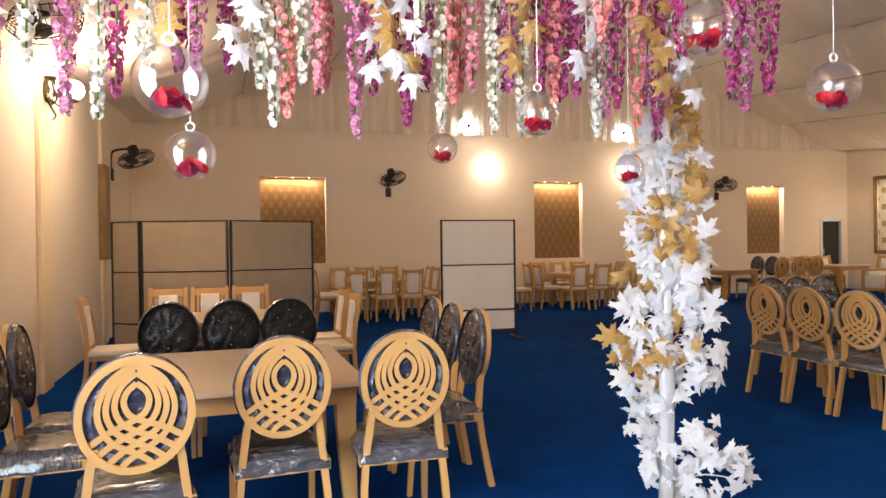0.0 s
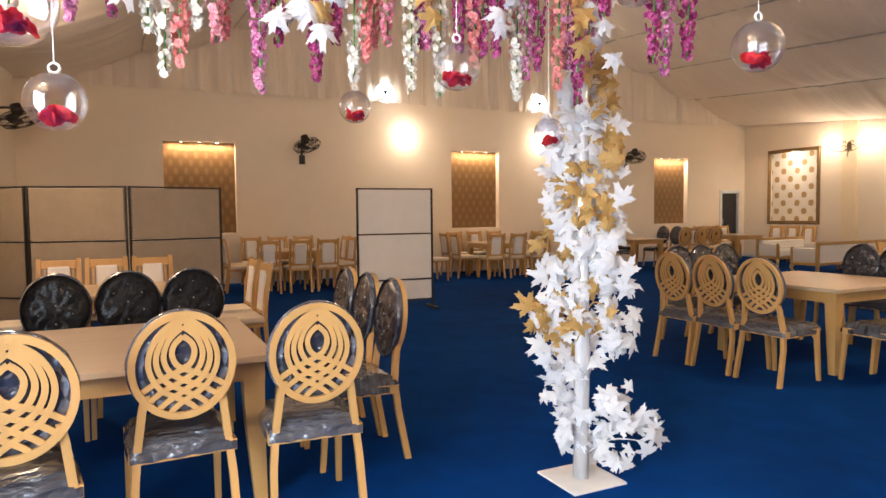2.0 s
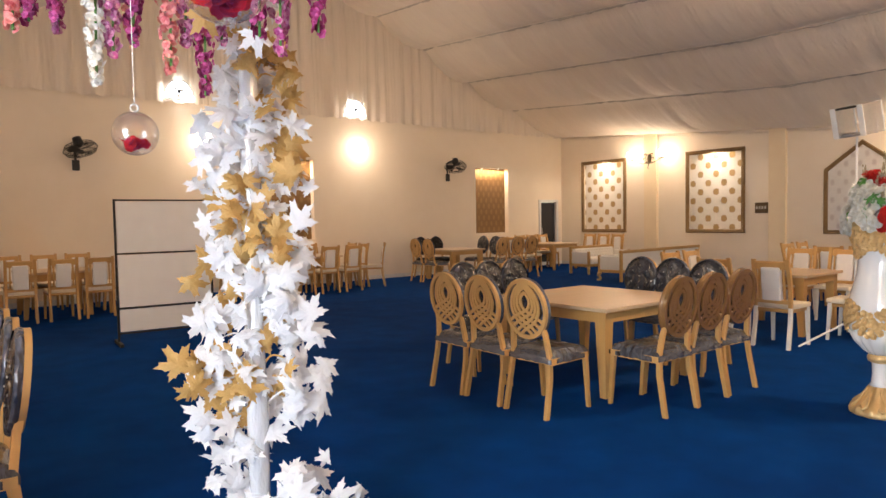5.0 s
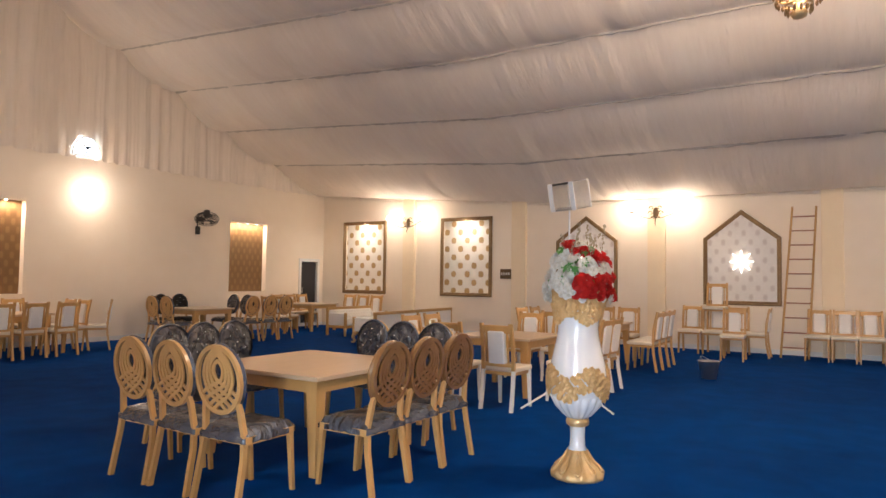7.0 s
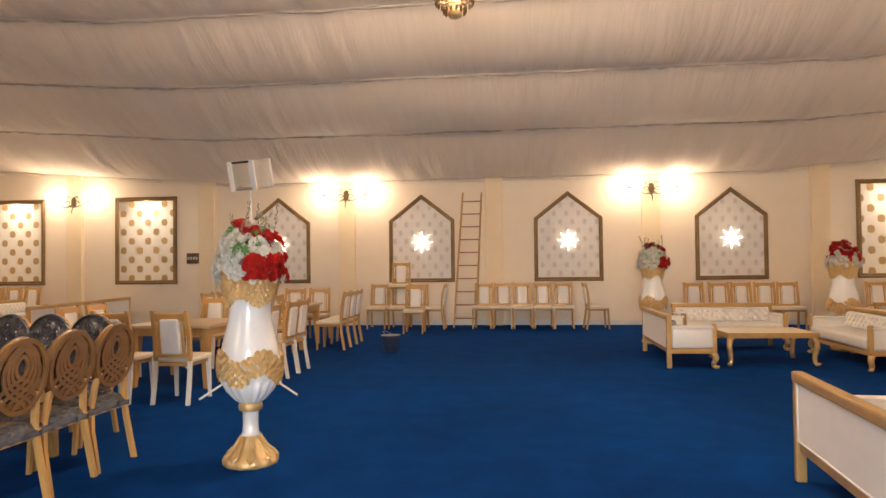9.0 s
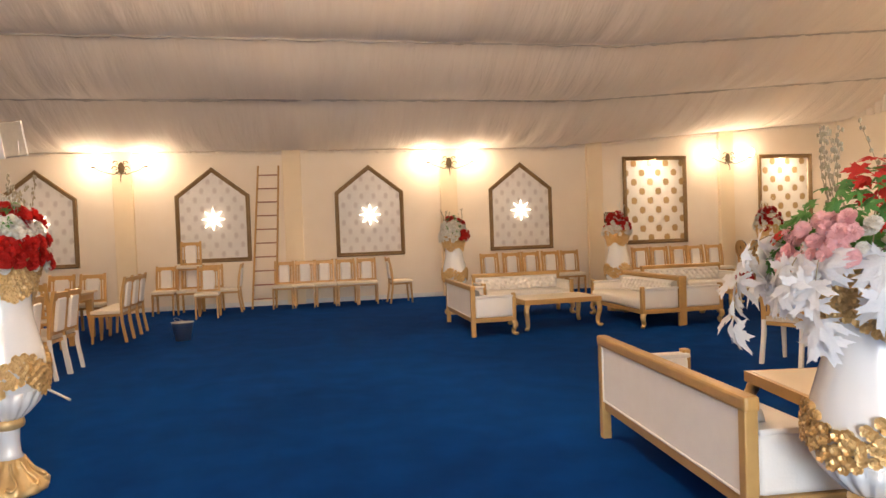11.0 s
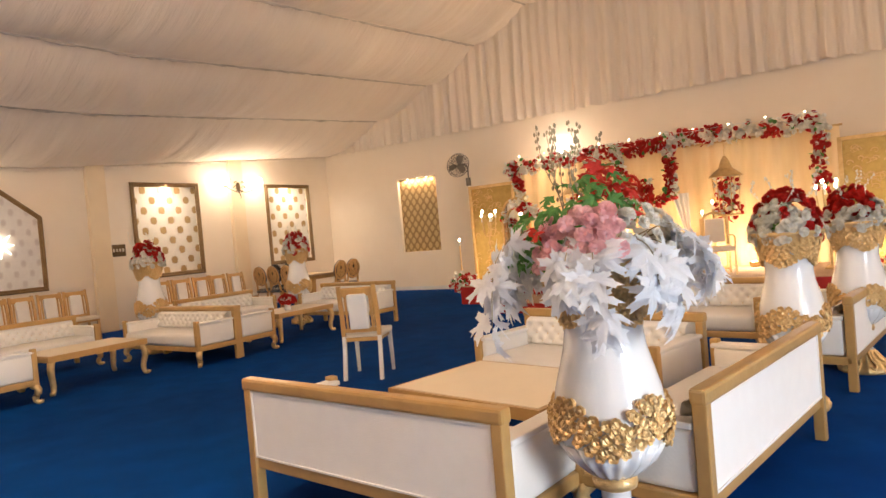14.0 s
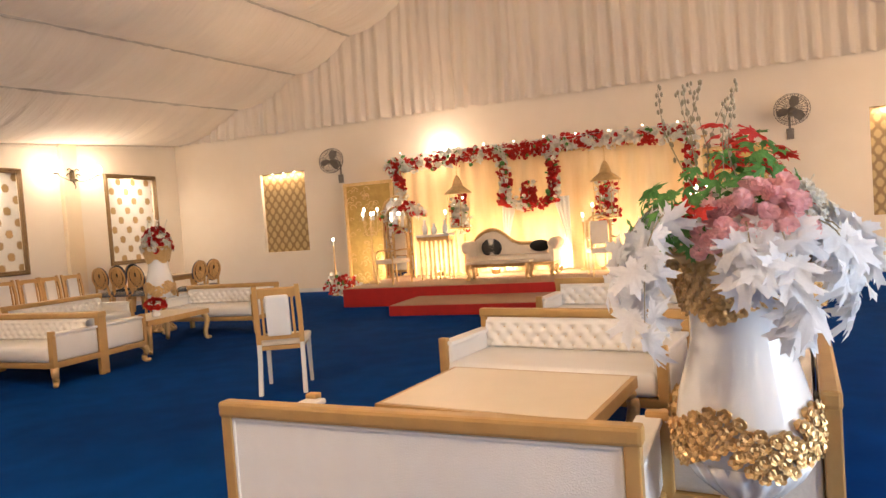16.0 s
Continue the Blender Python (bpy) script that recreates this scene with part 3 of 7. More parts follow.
ARCHES = [5.97, 2.43, -1.02, -4.66]
for wall_x, out in ((XB, -1),):
    for i, y in enumerate(ARCHES):
        w = 0.79
        shape = [(y - w, 1.02), (y + w, 1.02), (y + w, 2.50), (y, 3.12), (y - w, 2.50)]
        t = thing("arched_wall_panel", "pointed wall panel papered pale grey in a gold-brown moulding", "wall panel", "pointed panels along the side walls")
        bm = bmesh.new()
        fr = [bm.verts.new((wall_x + out * 0.012, u, z)) for u, z in shape]
        bk = [bm.verts.new((wall_x, u, z)) for u, z in shape]
        bm.faces.new(fr)
        for k in range(5):
            bm.faces.new((fr[k], fr[(k + 1) % 5], bk[(k + 1) % 5], bk[k]))
        part("panel", bm, "arch_paper", t)
        part("moulding", moulding(bmesh.new(), [(u, z) for u, z in shape], 0.09, 0.055, wall_x, out), "frame_wood", t, "gold-brown moulding")
        if wall_x == XB:
            # eight-pointed star lamp in the middle
            s = thing("star_lamp", "glowing eight-pointed star wall lamp on a panel", "wall lamp", "star lamps on the pointed panels")
            bm = bmesh.new()
            c = bm.verts.new((-0.05, 0, 0))
            ring = []
            for k in range(16):
                r = 0.25 if k % 2 == 0 else 0.075
                ring.append(bm.verts.new((0, r * math.sin(math.pi * k / 8), r * math.cos(math.pi * k / 8))))
            back = [bm.verts.new((0.02, v.co.y, v.co.z)) for v in ring]
            for k in range(16):
                bm.faces.new((c, ring[k], ring[(k + 1) % 16]))
                bm.faces.new((ring[k], back[k], back[(k + 1) % 16], ring[(k + 1) % 16]))
            part("shade", bm, "star", s, "glowing pierced star shade")
            part("hub", ball(bmesh.new(), (-0.05, 0, 0), 0.022, 2), "bronze", s, "dark hub", smooth=True)
            s.location = (wall_x - 0.034, y, 1.97)

# pilasters and skirting
PILASTERS = [11.30, 7.78, 4.24, 0.70, -2.88, -6.55, -10.15]
for wall_x, out in ((XB, -1), (XD, 1)):
    for y in PILASTERS:
        bm = bmesh.new()
        a, b = sorted((wall_x, wall_x + out * (0.12 if out < 0 else 0.05)))
        box(bm, a, y - 0.2, 2.7 if out > 0 and -2.4 < y < 1.4 else 0, b, y + 0.2, 4.3, 0.012)
        structure("pilaster", bm, "pilaster", "flat cream pilaster")
for nm, v in (("baseboard", (XD, YA - 0.015, 0, XB, YA, 0.1)), ("baseboard", (XD, YC, 0, XB, YC + 0.015, 0.1)), ("baseboard", (XB - 0.015, YC + 0.02, 0, XB, YA - 0.02, 0.1))):
    structure(nm, boxm(*v), "white", "low white skirting")

# service door in the far corner
d = thing("door_1", "dark glazed door in a white frame", "door", "", "structure")
bm = bmesh.new()
for v in ((16.88, YA - 0.03, 0, 16.97, YA + 0.1, 2.07), (17.68, YA - 0.03, 0, 17.77, YA + 0.1, 2.07), (16.97, YA - 0.03, 1.99, 17.68, YA + 0.1, 2.07)):
    box(bm, *v, bevel=0.006)
part("door_frame", bm, "white", d)
part("leaf", boxm(16.98, YA + 0.05, 0.01, 17.67, YA + 0.09, 1.98), "glass_dark", d, "dark glazed leaf")
part("door_handle", tube(bmesh.new(), [(17.06, YA + 0.02, 1.0), (17.06, YA + 0.02, 1.18)], 0.012), "steel", d)

# ---- fabric ceiling ----
CUSPS = [(8.29, 7.72), (9.35, 7.32), (10.92, 6.70), (12.42, 6.09), (13.98, 5.40), (15.75, 4.76)]


def drop_at(y):
    """The cloth is slung from gable to gable and hangs lower over the middle of the hall."""
    return 0.60 * (1 - max(0.0, (abs(y - 0.6) - 6.0) / 8.1))


def hem_at(y):
    return 4.07 - drop_at(y)


def ceiling(name, mirror):
    """Cloth in long swags from the ridge to the eaves, ruffled across."""
    rows = []
    for i in range(len(CUSPS)):
        (xa, za) = CUSPS[i]
        last = i == len(CUSPS) - 1
        for k in range(9 if not last else 10):
            rows.append((i, k / 9))
    ny = 760
    bm = bmesh.new()
    grid = []
    for j in range(ny + 1):
        y = YC + 0.03 + (YA - YC - 0.06) * j / ny
        col = []
        for i, u in rows:
            xa, za = CUSPS[i]
            xb, zb = CUSPS[i + 1] if i + 1 < len(CUSPS) else (XB - 0.03, 4.07)
            sag = 0.80 * u * (1 - u)
            sag *= 1 + 0.30 * noise.noise((y * 0.35, i * 3.1, 0.5))
            amp = 0.35 + 0.65 * math.sin(math.pi * u) ** 0.6 if i + 1 < len(CUSPS) or u < 0.5 else 0.25 + 0.75 * math.sin(math.pi * u)
            lean = y + 0.10 * u * math.sin(i * 2.3 + y * 0.4) + 0.12 * noise.noise((y * 0.5, u * 1.5, i))
            ruf = (0.055 * noise.noise((lean * 2.4, u * 0.7, i * 7.7)) + 0.026 * noise.noise((lean * 5.5, u * 0.9, i * 4.1)) + 0.008 * noise.noise((lean * 11.0, u * 1.4, i * 2.9))) * amp
            x = xa + (xb - xa) * u
            z = za + (zb - za) * u - sag + ruf - drop_at(y)
            col.append(bm.verts.new((x if not mirror else 2 * XM - x, y, z)))
        grid.append(col)
    for a, b in zip(grid, grid[1:]):
        for k in range(len(a) - 1):
            bm.faces.new((a[k], a[k + 1], b[k + 1], b[k]))
    return structure(name, bm, "fabric", "ivory cloth ceiling hung in long sagging swags", True)


ceiling("ceiling", False)
bm = bmesh.new()
cols = []
for j in range(901):
    y = YC + 0.05 + (YA - YC - 0.1) * j / 900
    h = hem_at(y)
    k = 0.022 * noise.noise((y * 9, 0.2, 5)) + 0.02 * noise.noise((y * 3, 1.2, 5))
    cols.append([bm.verts.new((XB - 0.015, y, h - 0.005)), bm.verts.new((XB - 0.075 + k, y, h - 0.03 + k)), bm.verts.new((XB - 0.045 + 0.5 * k, y, h - 0.075 + 1.2 * k))])
for a, b in zip(cols, cols[1:]):
    for k in range(2):
        bm.faces.new((a[k], a[k + 1], b[k + 1], b[k]))
structure("trim", bm, "fabric", "gathered hem of the cloth ceiling", True)
ceiling("ceiling", True)
# ruffled strips added along the seams to draw the dark crease lines
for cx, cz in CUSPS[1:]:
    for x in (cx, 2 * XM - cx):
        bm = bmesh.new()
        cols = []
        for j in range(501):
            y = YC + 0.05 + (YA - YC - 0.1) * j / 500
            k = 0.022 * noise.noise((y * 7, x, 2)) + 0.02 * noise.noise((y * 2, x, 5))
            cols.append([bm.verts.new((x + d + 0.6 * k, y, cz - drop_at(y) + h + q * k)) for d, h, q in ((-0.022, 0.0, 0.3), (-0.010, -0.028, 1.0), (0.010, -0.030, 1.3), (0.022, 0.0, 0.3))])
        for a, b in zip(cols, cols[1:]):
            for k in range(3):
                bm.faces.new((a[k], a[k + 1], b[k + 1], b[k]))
        structure("trim", bm, "seam", "darker ruffled strip standing for shade in the seams between the ceiling swags", True)
structure("roof", boxm(XD - 0.3, YC - 0.3, 8.0, XB + 0.3, YA + 0.3, 8.1), "paint", "closed roof above the cloth")


def roof_line(x):
    x = x if x >= XM else 2 * XM - x
    pts = CUSPS + [(XB, 4.15)]
    for (xa, za), (xb, zb) in zip(pts, pts[1:]):
        if xa <= x <= xb:
            return za + (zb - za) * (x - xa) / (xb - xa)
    return 4.15


def gable_drape(name, y_wall, inward, depth, pitch):
    n = 1500
    bm = bmesh.new()
    cols = []
    for i in range(n + 1):
        x = XD + 0.02 + (XB - XD - 0.04) * i / n
        ph = 2 * math.pi * x / pitch + 5.5 * noise.noise((x * 1.1, 3.3, depth))
        fold = 0.55 + (0.32 + 0.3 * noise.noise((x * 0.9, 7.1, 0))) * math.sin(ph) + 0.55 * noise.noise((x * 5.5, 1.7, 0)) + 0.2 * noise.noise((x * 14, 2.7, 0))
        top = max(HEM + 0.15, roof_line(x) + 0.05)
        hem = HEM - 0.02 + 0.035 * math.sin(x * 2.3) * noise.noise((x * 0.7, 8, 0)) + 0.012 * math.sin(ph)
        col = []
        for k in range(8):
            v = k / 7
            z = hem + (top - hem) * v
            drift = 0.10 * noise.noise((x * 1.3, z * 0.8, depth)) * v
            col.append(bm.verts.new((x + drift, y_wall + inward * (0.03 + depth * fold * (1 - 0.35 * v)), z)))
        cols.append(col)
    for a, b in zip(cols, cols[1:]):
        for k in range(7):
            bm.faces.new((a[k], b[k], b[k + 1], a[k + 1]))
    return structure(name, bm, "drape", "pleated ivory cloth hung over the gable", True)


gable_drape("gable_drape", YA, -1, 0.085, 0.36)
gable_drape("gable_drape", YC, 1, 0.15, 0.30)

# ---- lamps and wall fixtures ----
def sconce(y, wall_x, out):
    t = thing("wall_sconce", "twin-globe brass wall sconce, lit warm; three on the west wall added", "wall lamp", "twin sconces on the pilasters")
    x = wall_x + out * (0.12 if out < 0 else 0.05)
    bm = bmesh.new()
    ball(bm, (x + out * 0.02, y, 3.12), 0.07, 2, (0.4, 1, 1.9))
    part("backplate", bm, "bronze", t, smooth=True)
    bm = bmesh.new()
    tube(bm, spline([(x + out * 0.03, y, 3.02), (x + out * 0.07, y, 2.93), (x + out * 0.10, y, 2.86), (x + out * 0.07, y, 2.82)]), 0.016, 0.006)
    for k, (dy, dz, r) in enumerate(((0.09, 0.10, 0.06), (0.11, -0.02, 0.07), (0.05, -0.12, 0.05))):
        for s in (-1, 1):
            tube(bm, [(x + out * 0.06, y + s * (dy + r * (1 - 0.11 * i) * math.cos(i * 0.75)), 3.12 + dz + r * (1 - 0.11 * i) * math.sin(i * 0.75)) for i in range(9)], 0.013, 0.006, 6)
    part("finial", bm, "bronze", t, smooth=True)
    for s in (-1, 1):
        bm = bmesh.new()
        tube(bm, spline([(x + out * 0.03, y, 3.05), (x + out * 0.12, y + s * 0.12, 2.98), (x + out * 0.17, y + s * 0.28, 3.02), (x + out * 0.17, y + s * 0.40, 3.06), (x + out * 0.17, y + s * 0.50, 3.13)]), 0.009)
        lathe(bm, [(0.02, 3.11), (0.05, 3.12), (0.06, 3.15), (0.045, 3.15)], 12, Matrix.Translation((x + out * 0.17, y + s * 0.52, 0)))
        part("arm", bm, "bronze", t, smooth=True)
        part("globe", ball(bmesh.new(), (x + out * 0.17, y + s * 0.52, 3.25), 0.115), "globe", t, "glowing frosted globe", smooth=True)
        # lamp hangs clear of its globe; stronger on the west side as fill
        lamp_point("sconce_light", (x + out * (0.40 if out < 0 else 0.85), y + s * 0.54, 3.10), 6.5 if out < 0 else 18, WARM, 0.115)


for y in (11.30, 4.24, -2.90, -10.17):
    sconce(y, XB, -1)
# west side: 7.78 is known, the other three are unseen and added for fill
for y in (7.78, 0.70, -6.55, -10.15):
    sconce(y, XD, 1)


def globe_lamp(x, y_wall, inward, z):
    t = thing("globe_wall_lamp", "round white globe wall lamp, lit warm", "wall lamp", "globe lamps on the gable walls")
    bm = bmesh.new()
    lathe(bm, [(0.05, 0), (0.05, 0.02), (0.02, 0.03), (0.02, 0.09)], 14, Matrix.Translation((x, y_wall, z)) @ pose(0, 0, 0, -90 * inward, 0, 0))
    part("backplate", bm, "brass", t)
    part("globe", ball(bmesh.new(), (x, y_wall + inward * 0.17, z), 0.13), "globe", t, "glowing globe", smooth=True)
    lamp_point("globe_light", (x, y_wall + inward * 0.95, z - 0.12), 12, WARM, 0.13)


for x in (6.48, 10.34):
    globe_lamp(x, YA, -1, 3.30)
globe_lamp(10.25, YC, 1, 3.20)


def vent(x):
    """A round exhaust opening low in the gable drape, with daylight behind still blades."""
    t = thing("exhaust_fan", "round exhaust fan opening bright with daylight", "exhaust fan", "exhaust fans in the gable")
    y = YA - 0.13
    shape = [(x - 0.30 * math.cos(a), 4.10 + 0.40 * math.sin(a)) for a in [math.pi * i / 16 for i in range(17)]]
    part("housing", tube(bmesh.new(), [(u, y, z) for u, z in shape], 0.02, n=6, closed=True), "white", t)
    bm = bmesh.new()
    bm.faces.new([bm.verts.new((u, y + 0.01, z)) for u, z in shape])
    part("opening", bm, "daylight", t, "bright daylight beyond")
    m = pose(x, y, 4.26, 90, 0, 0)
    for k in range(3):
        bm = bmesh.new()
        r = m @ Matrix.Rotation(2.1 * k + 0.4, 4, "Z")
        vs = [[bm.verts.new(r @ Vector((p[0], p[1], p[2] + d))) for p in ((0.03, -0.01, 0.012), (0.12, -0.04, 0.02), (0.13, 0.02, 0.006), (0.04, 0.02, 0.008))] for d in (0, 0.004)]
        bm.faces.new(vs[0]), bm.faces.new(vs[1])
        for q in range(4):
            bm.faces.new((vs[0][q], vs[0][(q + 1) % 4], vs[1][(q + 1) % 4], vs[1][q]))
        part("blade", bm, "steel", t)
    part("hub", ball(bmesh.new(), m @ Vector((0, 0, 0.02)), 0.045), "dark", t, smooth=True)


vent(5.94)
vent(10.19)


def wall_fan(p, out, turn, mat="dark", tilt=-160):
    """A caged wall fan on a bent bracket; out points from the wall, turn swings the head."""
    t = thing("wall_fan", "oscillating caged wall fan on a bracket, standing still", "fan", "fans on the hall walls")
    part("bracket", tube(bmesh.new(), spline([(0, 0, -0.22), (0, 0, 0.02), (0, 0.05, 0.10), (0, 0.20, 0.12), (0, 0.26, 0.06)]), 0.018, 0.014), mat, t, smooth=True)
    part("wall_plate", boxm(-0.05, 0, -0.30, 0.05, 0.03, -0.14, 0.008), mat, t)
    head = pose(0, 0.28, 0.08, tilt, 0, turn)
    bm = bmesh.new()
    lathe(bm, [(0.02, -0.10), (0.06, -0.09), (0.07, 0.0), (0.045, 0.05), (0.02, 0.06)], 16, head)
    part("motor", bm, mat, t, smooth=True)
    bm = bmesh.new()
    for z, r in ((0.03, 0.20), (0.09, 0.235), (0.15, 0.20), (0.17, 0.07)):
        tube(bm, [head @ Vector((r * math.cos(a), r * math.sin(a), z)) for a in [2 * math.pi * i / 28 for i in range(28)]], 0.004, n=5, closed=True)
    for i in range(28):
        a = 2 * math.pi * i / 28
        tube(bm, [head @ Vector((r * math.cos(a), r * math.sin(a), z)) for r, z in ((0.07, 0.03), (0.20, 0.03), (0.235, 0.09), (0.20, 0.15), (0.07, 0.17))], 0.0032, n=4)
    tagged(part("cage", bm, mat, t), "wire cage", kind="stuff")
    for k in range(3):
        bm = bmesh.new()
        r = head @ Matrix.Rotation(2.094 * k + 0.3, 4, "Z")
        prof = [(0.03, -0.02, 0.075), (0.10, -0.075, 0.065), (0.19, -0.06, 0.07), (0.205, 0.03, 0.095), (0.12, 0.06, 0.11), (0.03, 0.03, 0.10)]
        a = [bm.verts.new(r @ Vector(p)) for p in prof]
        b = [bm.verts.new(r @ (Vector(p) + Vector((0, 0, 0.006)))) for p in prof]
        bm.faces.new(a), bm.faces.new(b)
        for i in range(6):
            bm.faces.new((a[i], a[(i + 1) % 6], b[(i + 1) % 6], b[i]))
        part("blade", bm, mat, t)
    t.matrix_basis = Matrix.Translation(p) @ Matrix.Rotation(out, 4, "Z") @ Matrix.Scale(1.28, 4)
    return t


wall_fan((4.0, YA, 2.95), math.pi, 40)
wall_fan((13.2, YA, 2.95), math.pi, -35)
wall_fan((XD + 0.001, 12.3, 3.0), -math.pi / 2, -20)
wall_fan((XD + 0.001, 6.35, 3.40), -math.pi / 2, -20)
wall_fan((12.95, YC, 3.02), 0, 10, "fan_grey", -80)
wall_fan((3.21, YC, 2.98), 0, -8, "fan_grey", -80)

for y, z in ((8.18, 1.66), (-6.93, 1.72)):
    t = thing("switch_plate", "grey metal switch board on the wall", "switch board")
    part("box", boxm(XB - 0.05, y - 0.16, z - 0.13, XB, y + 0.16, z + 0.13, 0.008), "bronze", t)
    for k in range(4):
        part("switch", boxm(XB - 0.062, y - 0.12 + 0.07 * k, z - 0.03, XB - 0.05, y - 0.08 + 0.07 * k, z + 0.04, 0.003), "steel", t)
t = thing("wall_cabinet", "slim dark cabinet standing off the long wall", "cabinet")
part("case", boxm(XD, 11.05, 1.3, XD + 0.10, 11.5, 2.75, 0.006), "frame_wood", t)

# red curtain tied at the long wall
t = thing("curtain", "red cloth curtain gathered against the wall", "curtain")
bm = bmesh.new()
cols = []
for i in range(61):
    y = 4.75 + 0.62 * i / 60
    f = 0.05 + 0.035 * math.sin(i * 1.05) + 0.012 * math.sin(i * 2.7)
    cols.append([bm.verts.new((XD + f + 0.02 * (1 - k / 6), y, 0.02 + 2.9 * k / 6)) for k in range(7)])
for a, b in zip(cols, cols[1:]):
    for k in range(6):
        bm.faces.new((a[k], b[k], b[k + 1], a[k + 1]))
part("cloth", bm, "red_cloth", t, smooth=True)
part("rail", tube(bmesh.new(), [(XD + 0.06, 4.7, 2.93), (XD + 0.06, 5.42, 2.93)], 0.012), "brass", t)

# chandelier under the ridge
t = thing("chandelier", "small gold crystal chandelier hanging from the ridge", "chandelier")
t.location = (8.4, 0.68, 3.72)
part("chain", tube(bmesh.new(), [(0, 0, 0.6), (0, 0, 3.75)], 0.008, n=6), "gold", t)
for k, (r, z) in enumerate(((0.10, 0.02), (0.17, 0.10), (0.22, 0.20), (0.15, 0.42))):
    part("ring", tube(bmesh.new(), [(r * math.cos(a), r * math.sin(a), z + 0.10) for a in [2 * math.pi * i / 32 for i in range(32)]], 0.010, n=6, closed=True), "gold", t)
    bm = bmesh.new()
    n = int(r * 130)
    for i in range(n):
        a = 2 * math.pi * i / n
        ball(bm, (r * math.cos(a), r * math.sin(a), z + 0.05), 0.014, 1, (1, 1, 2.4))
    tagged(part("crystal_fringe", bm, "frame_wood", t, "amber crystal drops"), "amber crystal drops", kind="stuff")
# upper tier out of view, added with lit bulbs to carry the fill lamp
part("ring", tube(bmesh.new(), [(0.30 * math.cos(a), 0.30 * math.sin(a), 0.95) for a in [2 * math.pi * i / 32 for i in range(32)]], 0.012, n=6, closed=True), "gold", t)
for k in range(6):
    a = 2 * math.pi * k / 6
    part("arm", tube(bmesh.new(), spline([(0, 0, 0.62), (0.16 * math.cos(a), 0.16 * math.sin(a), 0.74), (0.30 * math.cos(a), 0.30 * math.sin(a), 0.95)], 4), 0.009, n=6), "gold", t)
    part("bulb", ball(bmesh.new(), (0.30 * math.cos(a), 0.30 * math.sin(a), 1.01), 0.034, 2, (1, 1, 1.4)), "globe", t, "glowing candle bulb added with the fill lamp", smooth=True)
# added fill for ceiling and floor; the chandelier below is dull, unlit gold
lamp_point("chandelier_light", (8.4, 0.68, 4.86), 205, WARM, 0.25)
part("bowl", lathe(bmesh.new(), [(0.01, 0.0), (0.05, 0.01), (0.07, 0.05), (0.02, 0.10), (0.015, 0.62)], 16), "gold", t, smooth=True)



